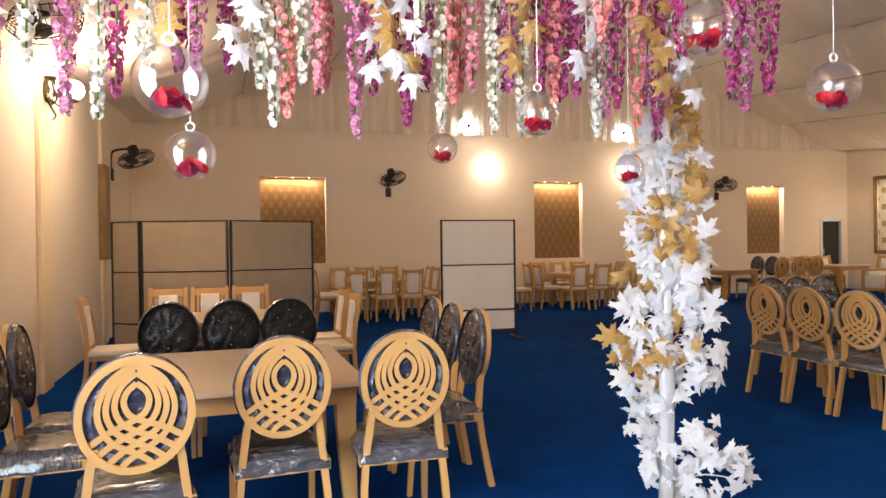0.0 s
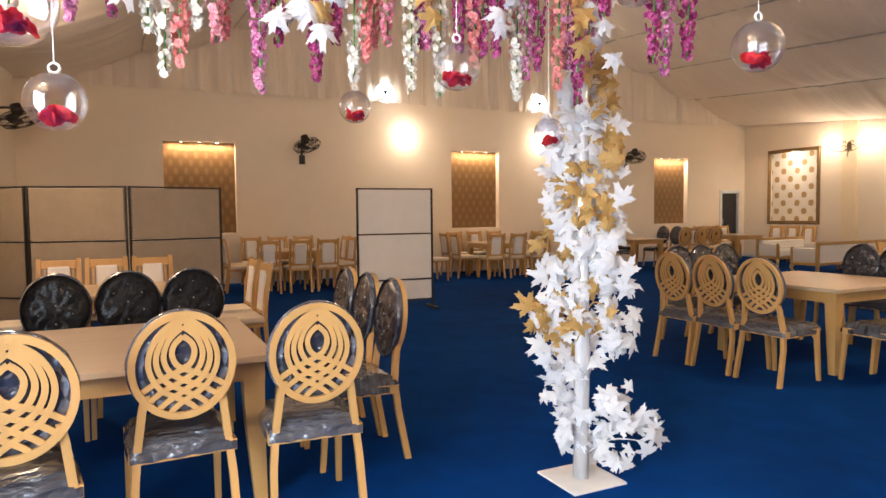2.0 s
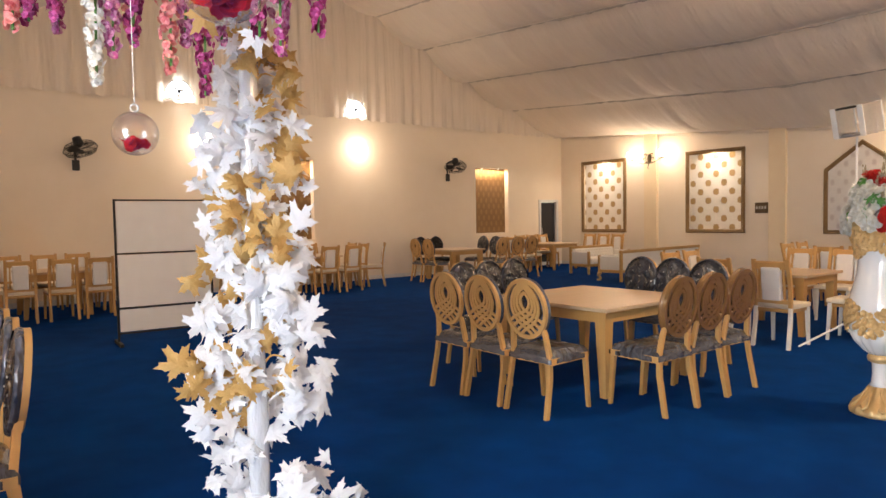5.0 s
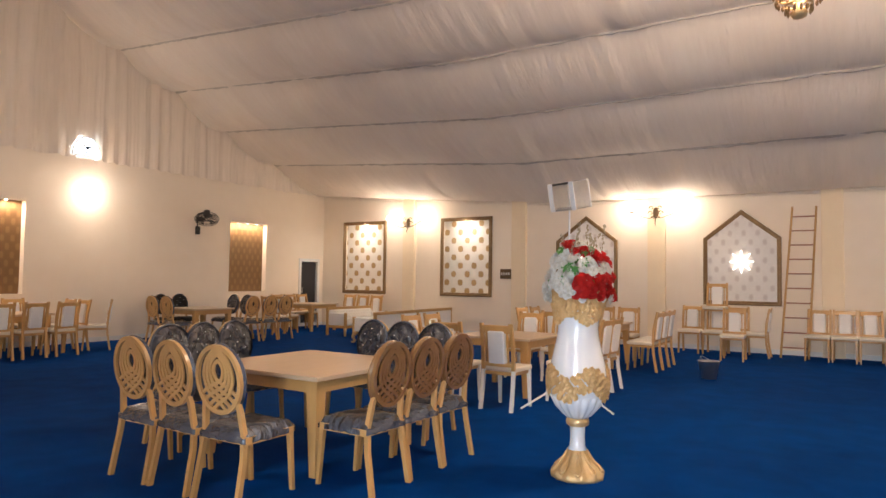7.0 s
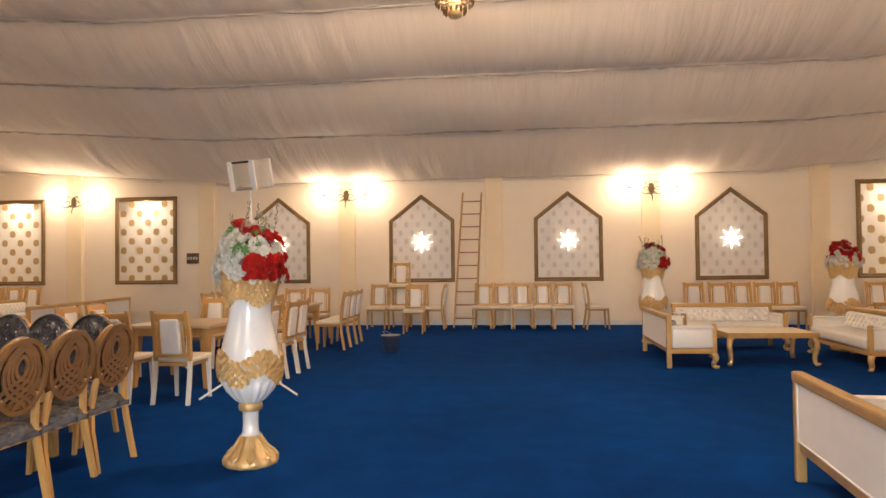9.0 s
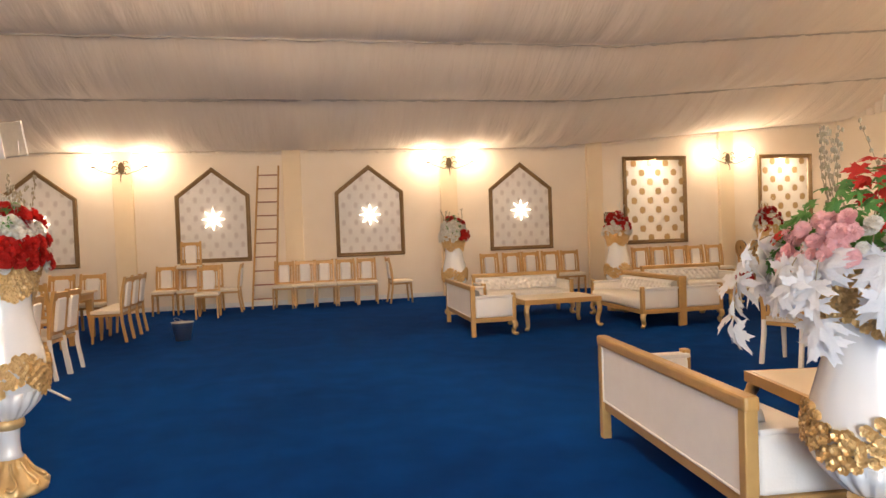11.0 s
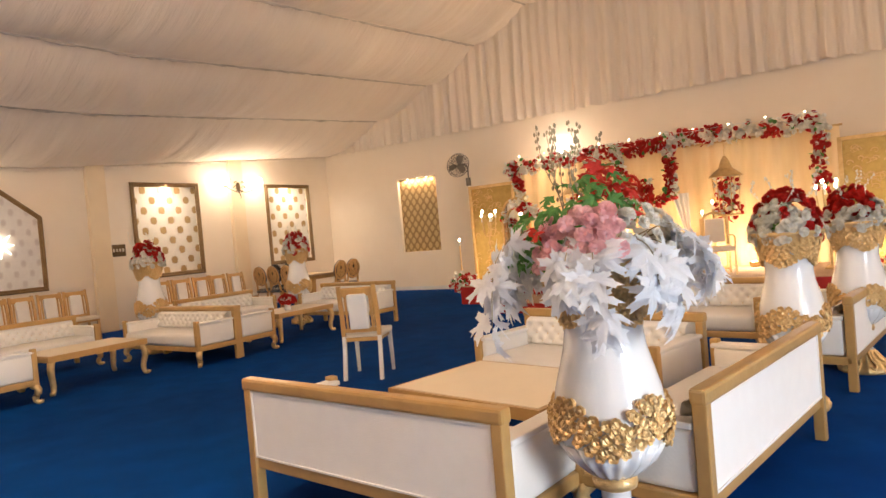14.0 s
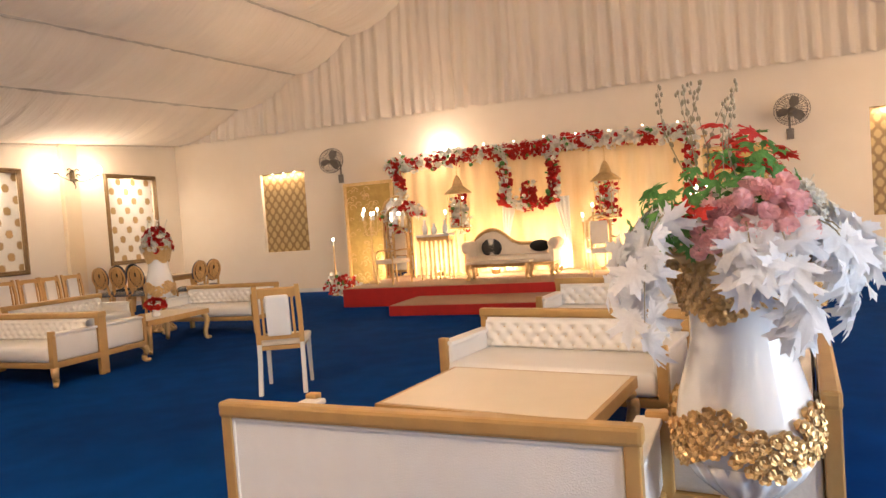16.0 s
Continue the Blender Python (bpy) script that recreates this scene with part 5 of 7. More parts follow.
# lounge by the walker: two sofas seen from behind, one facing, a table between
seat_at(SOFA, 7.07, -1.70, 176)
seat_at(SOFA, 4.62, -2.07, -98)
seat_at(SOFA_B, 5.12, -4.24, -11)
put(CT_L, 6.12, -3.02, -9)
# the next lounge along the hall
seat_at(SOFA, 4.27, -5.02, -97)
seat_at(SOFA_B, 4.95, -6.75, -8)
# two lounges side by side under the pointed panels
seat_at(SOFA, 13.48, -1.88, 180)
seat_at(SOFA_B, 14.25, -4.15, 90)
put(CT, 12.35, -3.33, 92)
seat_at(SOFA, 11.48, -4.99, 0)
seat_at(SOFA, 13.30, -5.03, 180)
seat_at(SOFA_B, 14.25, -7.45, 90)
put(CT, 12.25, -6.62, 92)
seat_at(SOFA, 11.30, -8.22, 0)
# lounge in the far corner
seat_at(SOFA, 17.0, 12.0, 180)
seat_at(SOFA, 14.1, 9.55, 2)
seat_at(SOFA, 15.95, 9.65, 3)


# ---- flowers ----
frng = random.Random(11)


def leaf_shape(bm, m, size, curl=0.25):
    """A five-lobed maple leaf with toothed edges, curled; stem at the origin, tip along +y."""
    lobes = ((0.0, 0.70, 0.36), (1.03, 0.64, 0.36), (-1.03, 0.64, 0.36), (2.03, 0.44, 0.36), (-2.03, 0.44, 0.36))
    n = 40

    def lift(x, y):
        return -curl * (x * x + (y - 0.38) ** 2) * 1.4 + 0.05 * math.sin(7 * x + 5 * y) + 0.05 * abs(x)
    c = bm.verts.new(m @ Vector((0, 0.38 * size, 0)))
    rings = [[], []]
    for i in range(n):
        f = 2 * math.pi * i / n
        g = (f + math.pi) % (2 * math.pi) - math.pi
        r = 0.29 + max(k * math.exp(-((g - a) / w) ** 2) for a, k, w in lobes) * 0.72
        r *= 1 + (0.13 if i % 2 else -0.13)
        for ring, s in ((rings[0], 0.55), (rings[1], 1.0)):
            x, y = r * s * math.sin(f), 0.38 + r * s * math.cos(f)
            ring.append(bm.verts.new(m @ (Vector((x, y, lift(x, y))) * size)))
    for i in range(n):
        k = (i + 1) % n
        bm.faces.new((c, rings[0][i], rings[0][k]))
        bm.faces.new((rings[0][i], rings[1][i], rings[1][k], rings[0][k]))
    return bm


def blossom(bm, m, r, petals=6, cup=0.5):
    """An open silk blossom: two rings of cupped petals round a small heart."""
    for ring, (k, rr, lift) in enumerate(((petals, r, cup * 0.35), (max(4, petals - 1), r * 0.68, cup * 0.8))):
        for i in range(k):
            a = 2 * math.pi * (i + 0.5 * ring) / k
            rot = m @ Matrix.Rotation(a, 4, "Z")
            w = rr * 0.62
            p = [(0.05 * rr, 0, 0), (rr * 0.55, -w, lift * rr * 0.7), (rr, -w * 0.4, lift * rr * 1.2), (rr, w * 0.4, lift * rr * 1.2), (rr * 0.55, w, lift * rr * 0.7)]
            bm.faces.new([bm.verts.new(rot @ Vector(q)) for q in p])
    return bm


def full_blossom():
    """A many-petalled ruffled bloom of unit radius."""
    bm = bmesh.new()
    r = random.Random(8)
    for k, (n, rad, lift) in enumerate(((9, 1.0, 0.15), (8, 0.82, 0.45), (7, 0.60, 0.75), (5, 0.36, 1.0))):
        for i in range(n):
            rot = Matrix.Rotation(2 * math.pi * (i + 0.5 * (k % 2)) / n + r.uniform(-0.15, 0.15), 4, "Z") @ Matrix.Rotation(r.uniform(-0.2, 0.2), 4, "Y")
            w = rad * 0.42
            z = lift * 0.7
            p = [(0.04, 0, z * 0.3), (rad * 0.55, -w, z * 0.8), (rad * 0.95, -w * 0.7, z + 0.12), (rad, 0, z), (rad * 0.95, w * 0.7, z + 0.14), (rad * 0.55, w, z * 0.8)]
            bm.faces.new([bm.verts.new(rot @ Vector(q)) for q in p])
    return bm


BLOSSOMS, LEAVES = {}, {}


def one_blossom(mat, parent, m, r, name="blossom"):
    """A single blossom as a piece of its own, on a shared mesh."""
    if mat not in BLOSSOMS:
        BLOSSOMS[mat] = finish(full_blossom(), "blossom", mat)
    return share(name, BLOSSOMS[mat], parent, m @ Matrix.Scale(r, 4))


def one_leaf(mat, parent, m, size):
    """A single lobed leaf as a piece of its own, on one of three shared meshes."""
    if mat not in LEAVES:
        LEAVES[mat] = [finish(leaf_shape(bmesh.new(), Matrix.Identity(4), 1.0, curl=c), "leaf", mat, True) for c in (0.10, 0.35, 0.7)]
    return share("leaf", frng.choice(LEAVES[mat]), parent, m @ Matrix.Scale(size, 4))


def rand_dir(up=0.0):
    while True:
        v = Vector((frng.uniform(-1, 1), frng.uniform(-1, 1), frng.uniform(-1, 1)))
        if 0.1 < v.length < 1 and v.normalized().z >= up:
            return v.normalized()


def facing(p, d, spin=0.0):
    return Matrix.Translation(p) @ Vector(d).to_track_quat("Z", "Y").to_matrix().to_4x4() @ Matrix.Rotation(spin, 4, "Z")


def dome(mat, parent, centre, radii, n, r, region, jitter=0.12, name="blossom"):
    """Blossoms over a dome; region(direction) says where this kind grows."""
    done = 0
    for _ in range(n * 12):
        d = rand_dir(-0.15)
        if not region(d):
            continue
        p = Vector(centre) + Vector((d.x * radii[0], d.y * radii[1], d.z * radii[2])) * frng.uniform(1 - jitter, 1 + jitter * 0.5)
        one_blossom(mat, parent, facing(p, (d + 0.3 * rand_dir(-1)).normalized(), frng.uniform(0, 6)), r * frng.uniform(0.8, 1.2), name)
        done += 1
        if done >= n:
            break


# ---- pedestal vases ----
def vase():
    t = thing("pedestal_vase", "tall white glazed pedestal vase with gilt rosette bands", "vase", "pedestal vases")
    part("body", lathe(bmesh.new(), [(0.085, 0.45), (0.125, 0.475), (0.19, 0.54), (0.238, 0.62), (0.258, 0.70), (0.258, 0.78), (0.243, 0.87), (0.218, 0.96), (0.193, 1.05), (0.182, 1.13), (0.188, 1.21), (0.21, 1.30)], 40), "ceramic", t, smooth=True)
    part("fluted_cup", lathe(bmesh.new(), [(0.088, 0.447), (0.132, 0.475), (0.199, 0.54), (0.247, 0.625)], 96, None, lambda a, z: 1 + 0.04 * math.cos(18 * a)), "ceramic", t, "fluted white cup", smooth=True)
    part("stem", lathe(bmesh.new(), [(0.09, 0.21), (0.072, 0.235), (0.067, 0.30), (0.07, 0.375), (0.08, 0.395)], 24), "ceramic", t, smooth=True)
    part("collar", lathe(bmesh.new(), [(0.075, 0.385), (0.10, 0.397), (0.106, 0.42), (0.098, 0.445), (0.086, 0.455)], 24), "gold", t, "gilt collar", smooth=True)
    part("foot", lathe(bmesh.new(), [(0.232, 0.0), (0.238, 0.02), (0.228, 0.045), (0.195, 0.075), (0.14, 0.12), (0.102, 0.165), (0.092, 0.21), (0.065, 0.218)], 72, None, lambda a, z: 1 + (0.075 if 0.02 < z < 0.18 else 0.02) * math.cos(12 * a)), "gold", t, "fluted gilt foot", smooth=True)
    for k in range(9):
        a = 2 * math.pi * k / 9
        line = spline([(r * math.cos(a + w), r * math.sin(a + w), z) for r, z, w in ((0.10, 0.19, 0), (0.145, 0.13, 0.08), (0.20, 0.082, 0.18), (0.228, 0.055, 0.05), (0.21, 0.066, -0.10))], 5)
        part("foot_scroll", tube(bmesh.new(), line, 0.010, 0.014, 6), "gold", t, smooth=True)
    rr = random.Random(5)

    def rosettes(name, z_of, rows, radius, r, label):
        bm = bmesh.new()
        for k in range(rows):
            n = int(2 * math.pi * 0.22 / (r * 1.75))
            for i in range(n):
                a = 2 * math.pi * (i + 0.5 * (k % 2)) / n + rr.uniform(-0.04, 0.04)
                z = z_of(a, k / max(1, rows - 1)) + rr.uniform(-0.006, 0.006)
                rad = radius(z) + 0.005
                p = Vector((rad * math.cos(a), rad * math.sin(a), z))
                d = Vector((math.cos(a), math.sin(a), 0.1))
                ball(bm, p, r * rr.uniform(0.85, 1.15), 1, (1, 1, 1))
                blossom(bm, facing(p + d * r * 0.45, d, rr.uniform(0, 6)), r * 1.1, 5, 0.9)
        part(name, bm, "gold", t, label)
    prof = [(0.54, 0.195), (0.62, 0.243), (0.70, 0.259), (0.78, 0.259), (0.87, 0.244), (0.96, 0.219), (1.05, 0.194), (1.13, 0.183), (1.21, 0.190), (1.30, 0.212), (1.42, 0.255)]

    def radius(z):
        for (za, ra), (zb, rb) in zip(prof, prof[1:]):
            if za <= z <= zb:
                return ra + (rb - ra) * (z - za) / (zb - za)
        return 0.2
    rosettes("rosette_band", lambda a, v: 0.725 - 0.045 * math.cos(4 * a) + (v - 0.5) * 0.15, 6, radius, 0.025, "band of gilt roses in swags")
    rosettes("rosette_rim", lambda a, v: 1.30 + 0.035 * math.cos(4 * a) * (1 - v) + (v - 0.5) * 0.17, 7, radius, 0.022, "gilt roses below the rim")
    part("rim", lathe(bmesh.new(), [(0.215, 1.30), (0.248, 1.36), (0.262, 1.41), (0.285, 1.43), (0.288, 1.45), (0.262, 1.455), (0.225, 1.43), (0.02, 1.42)], 48, None, lambda a, z: 1 + 0.02 * math.cos(18 * a)), "gold", t, "gilt rim", smooth=True)
    return t


VASE = vase()
prototypes.append(VASE)


def twigs(bm, c, n, h, lean, spread=0.12):
    for _ in range(n):
        a = frng.uniform(0, 6.28)
        q = Vector(c) + Vector((spread * math.cos(a), spread * math.sin(a), 0))
        e = q + Vector((lean[0] + frng.uniform(-0.12, 0.12), lean[1] + frng.uniform(-0.12, 0.12), h * frng.uniform(0.7, 1.1)))
        mid = (q + e) / 2 + rand_dir(-1) * 0.05
        line = spline([q, mid, e], 5)
        tube(bm, line, 0.003, 0.0012, 5)
        for p in line[3:]:
            for _k in range(2):
                v = rand_dir(-0.2)
                ball(bm, p + v * 0.012, 0.0065, 1, (1, 1, 1.8))
    return bm


def twig_spray(t, mat, label, c, n, *shape):
    for _ in range(n):
        part("twig", twigs(bmesh.new(), c, 1, *shape), mat, t, label)


def bouquet(x, y, kind, s, girth):
    c = (0, 0, 1.42)
    t = thing("flower_arrangement", {"white": "dome of white silk flowers slashed with red roses", "red": "dome of red and white silk roses", "mixed": "lush silk bouquet of pink roses, red and white maple leaves"}[kind], "flower arrangement", "arrangements in the pedestal vases")
    t.location, t.scale = (x, y, 0), (s * girth, s * girth, s)
    if kind == "white":
        slant = lambda d: d.z + 0.30 * (0.4 * d.x - 0.9 * d.y)
        low = lambda d: -0.1 < d.z < 0.32 and 0.5 * d.x + 0.86 * d.y < -0.70
        dome("petal_white", t, c, (0.29, 0.29, 0.36), 330, 0.038, lambda d: not 0.80 < slant(d) < 0.93 and not low(d))
        dome("petal_red", t, c, (0.31, 0.31, 0.38), 95, 0.042, lambda d: 0.79 < slant(d) < 0.93 and d.x < 0.5 or low(d))
        for _ in range(34):
            d = rand_dir(0)
            one_leaf("leaf_green", t, facing(Vector(c) + Vector((d.x * 0.29, d.y * 0.29, d.z * 0.42)), d, frng.uniform(0, 6)), 0.07)
        twig_spray(t, "twig", "", (0, 0, 1.66), 8, 0.26, (0.0, 0.02), 0.2)
    elif kind == "red":
        patch = lambda d: noise.noise((d.x * 2.2 + x, d.y * 2.2 + y, d.z * 2.2)) + 0.60 * d.z - 0.15
        dome("petal_white", t, c, (0.28, 0.28, 0.30), 170, 0.038, lambda d: patch(d) < 0.24)
        dome("petal_red", t, c, (0.27, 0.27, 0.36), 110, 0.042, lambda d: patch(d) > 0.10)
        for _ in range(9):
            d = rand_dir(0)
            one_leaf("leaf_green", t, facing(Vector(c) + Vector((d.x * 0.25, d.y * 0.25, d.z * 0.34)), d, frng.uniform(0, 6)), 0.06)
        twig_spray(t, "petal_white", "pale spray", (0, 0, 1.68), 5, 0.24, (0, 0), 0.16)
    else:
        def leaves(mat, n, size, radii, region, droop, grow=1.0, up=-0.6):
            k = 0
            for _ in range(n * 20):
                d = rand_dir(up)
                if not region(d):
                    continue
                p = Vector(c) + Vector((d.x * radii[0], d.y * radii[1], d.z * radii[2] + 0.05)) * frng.uniform(0.75, 1.08)
                out = (d + Vector((0, 0, -droop))).normalized()
                n_ = (d + Vector((0, 0, 0.15)) + 0.55 * rand_dir(-1)).normalized()
                yv = (out - n_ * out.dot(n_)).normalized()
                xv = yv.cross(n_)
                m = Matrix((xv, yv, n_)).transposed().to_4x4()
                m.translation = p
                one_leaf(mat, t, m, size * frng.uniform(0.75, 1.2))
                k += 1
                if k >= n:
                    break
        # drooping sprays of white maple leaves round the rim
        for k in range(13):
            az = 2 * math.pi * k / 13 + frng.uniform(-0.22, 0.22)
            reach, fall = frng.uniform(0.38, 0.56), frng.uniform(0.04, 0.30)
            o = Vector((math.cos(az), math.sin(az), 0))
            line = spline([Vector((0, 0, 1.46)) + o * 0.10, Vector((0, 0, 1.58 + frng.uniform(-0.05, 0.05))) + o * reach * 0.62, Vector((0, 0, 1.50)) + o * reach * 0.92, Vector((0, 0, 1.48 - fall)) + o * reach], 4)
            part("stem", tube(bmesh.new(), line, 0.004, 0.002, 5), "twig", t)
            for p in line[5:]:
                side_ = o.cross(Vector((0, 0, 1)))
                for q in (-1, 1):
                    way = (o * 0.45 + side_ * q * frng.uniform(0.3, 1.0) + Vector((0, 0, frng.uniform(-1.3, -0.3)))).normalized()
                    n_ = (o + 0.55 * rand_dir(-1) + Vector((0, 0, 0.25))).normalized()
                    yv = (way - n_ * way.dot(n_)).normalized()
                    m = Matrix((yv.cross(n_), yv, n_)).transposed().to_4x4()
                    m.translation = p
                    one_leaf("leaf_white", t, m, frng.uniform(0.095, 0.15))
        bear = lambda d: math.degrees(math.atan2(d.y, d.x)) % 360
        leaves("leaf_red", 26, 0.085, (0.30, 0.30, 0.44), lambda d: d.z > 0.60 and 120 < bear(d) < 300, 0.1)
        leaves("leaf_red", 9, 0.085, (0.36, 0.36, 0.42), lambda d: 0.35 < d.z < 0.7 and (60 < bear(d) < 80 or 185 < bear(d) < 215), 0.1)
        leaves("leaf_green", 70, 0.075, (0.38, 0.38, 0.38), lambda d: 0.05 < d.z < 0.62 and (bear(d) < 68 or bear(d) > 300), 0.4)
        leaves("leaf_green", 50, 0.065, (0.30, 0.30, 0.40), lambda d: d.z > 0.55 and 40 < bear(d) < 170, 0.2)
        dome("rose", t, (0, 0, 1.45), (0.37, 0.37, 0.37), 62, 0.038, lambda d: 66 < bear(d) < 128 and 0.02 < d.z < 0.66, name="rose")
        dome("petal_white", t, (0, 0, 1.44), (0.36, 0.36, 0.36), 30, 0.032, lambda d: 132 < bear(d) < 225 and 0.05 < d.z < 0.72, name="rose")
        dome("petal_white", t, (0, 0, 1.42), (0.30, 0.30, 0.30), 20, 0.042, lambda d: 225 < bear(d) < 300 and d.z > 0.05, name="rose")
        twig_spray(t, "twig", "dry twig with seed heads", (0.02, 0.0, 1.68), 8, 0.42, (0.03, 0.02))
    return t


for x, y, kind, turn, s, girth in ((7.17, 2.14, "white", 0, 1.0, 0.85), (4.94, -1.88, "mixed", 20, 0.885, 1.0), (4.59, -4.53, "red", 40, 0.87, 0.97), (4.24, -5.81, "red", 70, 0.87, 0.97), (14.55, -2.25, "white", 15, 0.98, 0.88), (13.62, -5.03, "red", 50, 0.98, 0.88), (13.45, -7.95, "red", 33, 0.98, 0.88)):
    put(VASE, x, y, turn, s=s, girth=girth)
    bouquet(x, y, kind, s, girth)

# small bowl of red flowers on the lounge table
t = thing("table_flowers", "small white vase of red silk roses on the coffee table", "flower arrangement")
t.location = (12.10, -6.45, 0.454)
part("pot", lathe(bmesh.new(), [(0.05, 0), (0.06, 0.03), (0.045, 0.08), (0.06, 0.13), (0.05, 0.135)], 20), "ceramic", t, smooth=True)
dome("petal_red", t, (0, 0, 0.14), (0.13, 0.13, 0.10), 34, 0.04, lambda d: d.z > -0.1, name="rose")
dome("petal_white", t, (0, 0, 0.15), (0.11, 0.11, 0.10), 12, 0.025, lambda d: d.z > 0)


# ---- flower canopy by the entrance ----
PX, PY = 2.65, 2.95
t = thing("flower_canopy", "overhead flower canopy on a plastic-wrapped post dressed with silk leaves", "flower canopy")
CANOPY = t
bm = bmesh.new()
box(bm, PX - 0.17, PY - 0.17, 0, PX + 0.17, PY + 0.17, 0.012, 0.002, Matrix.Translation((PX, PY, 0)) @ Matrix.Rotation(0.0, 4, "Z") @ Matrix.Translation((-PX, -PY, 0)))
part("base_plate", bm, "white", t, "white square base plate")
bm = bmesh.new()
lathe(bm, [(0.042, 0.012), (0.040, 0.3), (0.044, 0.7), (0.038, 1.1), (0.040, 1.6), (0.040, 2.95)], 20, Matrix.Translation((PX, PY, 0)), lambda a, z: 1 + 0.1 * math.sin(3 * a + 5 * z))
part("post", bm, "pole_wrap", t, "post in crumpled clear film", smooth=True)
CLUSTERS = [
    (0.20, "leaf_white", 0.30, -0.12, 18), (0.36, "leaf_white", 0.20, -0.10, 20), (0.33, "leaf_white", -0.13, 0.05, 16), (0.55, "leaf_white", -0.05, 0.04, 9), (0.72, "leaf_white", -0.15, 0.06, 20), (0.80, "leaf_white", 0.17, -0.10, 22),
    (0.86, "leaf_gold", -0.17, 0.08, 20), (0.95, "leaf_gold", 0.10, -0.06, 8), (1.05, "leaf_white", -0.12, 0.04, 16), (1.08, "leaf_white", 0.15, -0.09, 22), (1.18, "leaf_white", 0.05, -0.12, 12),
    (1.22, "leaf_gold", -0.13, 0.07, 10), (1.32, "leaf_white", 0.13, -0.06, 22), (1.40, "leaf_white", -0.10, 0.05, 16), (1.42, "leaf_gold", 0.02, -0.10, 9), (1.52, "leaf_white", 0.14, -0.08, 16),
    (1.55, "leaf_gold", -0.05, -0.05, 10), (1.64, "leaf_white", -0.12, 0.05, 16), (1.68, "leaf_gold", 0.06, -0.06, 8), (1.78, "leaf_white", 0.11, -0.08, 14), (1.86, "leaf_white", -0.09, 0.03, 14),
    (1.92, "leaf_gold", 0.12, -0.08, 12), (2.02, "leaf_white", 0.05, 0.0, 14), (2.10, "leaf_gold", 0.10, -0.05, 14), (2.18, "leaf_white", -0.08, 0.0, 10), (2.32, "leaf_gold", 0.02, -0.03, 14), (2.45, "leaf_white", 0.05, -0.03, 12)]
for z, mat, dx, dy, n in CLUSTERS:
    bm = bmesh.new()
    a = Vector((PX, PY, z - 0.08))
    b = Vector((PX + dx, PY + dy, z))
    tube(bm, spline([a, (a + b) / 2 + Vector((0, 0, 0.05)), b], 4), 0.006, 0.003, 5)
    placed = []
    for _ in range(int(n * 1.25)):
        v = rand_dir(-1)
        p = a.lerp(b, frng.uniform(0.2, 1.2)) + Vector((v.x * 0.085, v.y * 0.085, v.z * 0.13 + 0.03))
        face = (Vector((-0.45, -0.85, 0.2)) + 0.62 * rand_dir(-1)).normalized()
        m = facing(p, face, frng.uniform(0, 6.28)) @ Matrix.Translation((0, -0.05, 0))
        placed.append(m)
    spray = part("leaf_spray", bm, mat, t, "white silk maple spray" if mat == "leaf_white" else "gold silk maple spray")
    for m in placed:
        one_leaf(mat, spray, m, 0.090 * frng.uniform(0.65, 1.3))

TOP = 2.95
for y in (1.0, 2.1, 2.6, 2.9):
    part("rail", tube(bmesh.new(), [(-1.2, y, TOP), (2.72, y, TOP)], 0.014), "white", CANOPY)
for x in (-1.2, 0.1, 1.4, 2.65):
    part("crosspiece", tube(bmesh.new(), [(x, 1.0, TOP), (x, 2.97, TOP)], 0.012), "white", CANOPY)

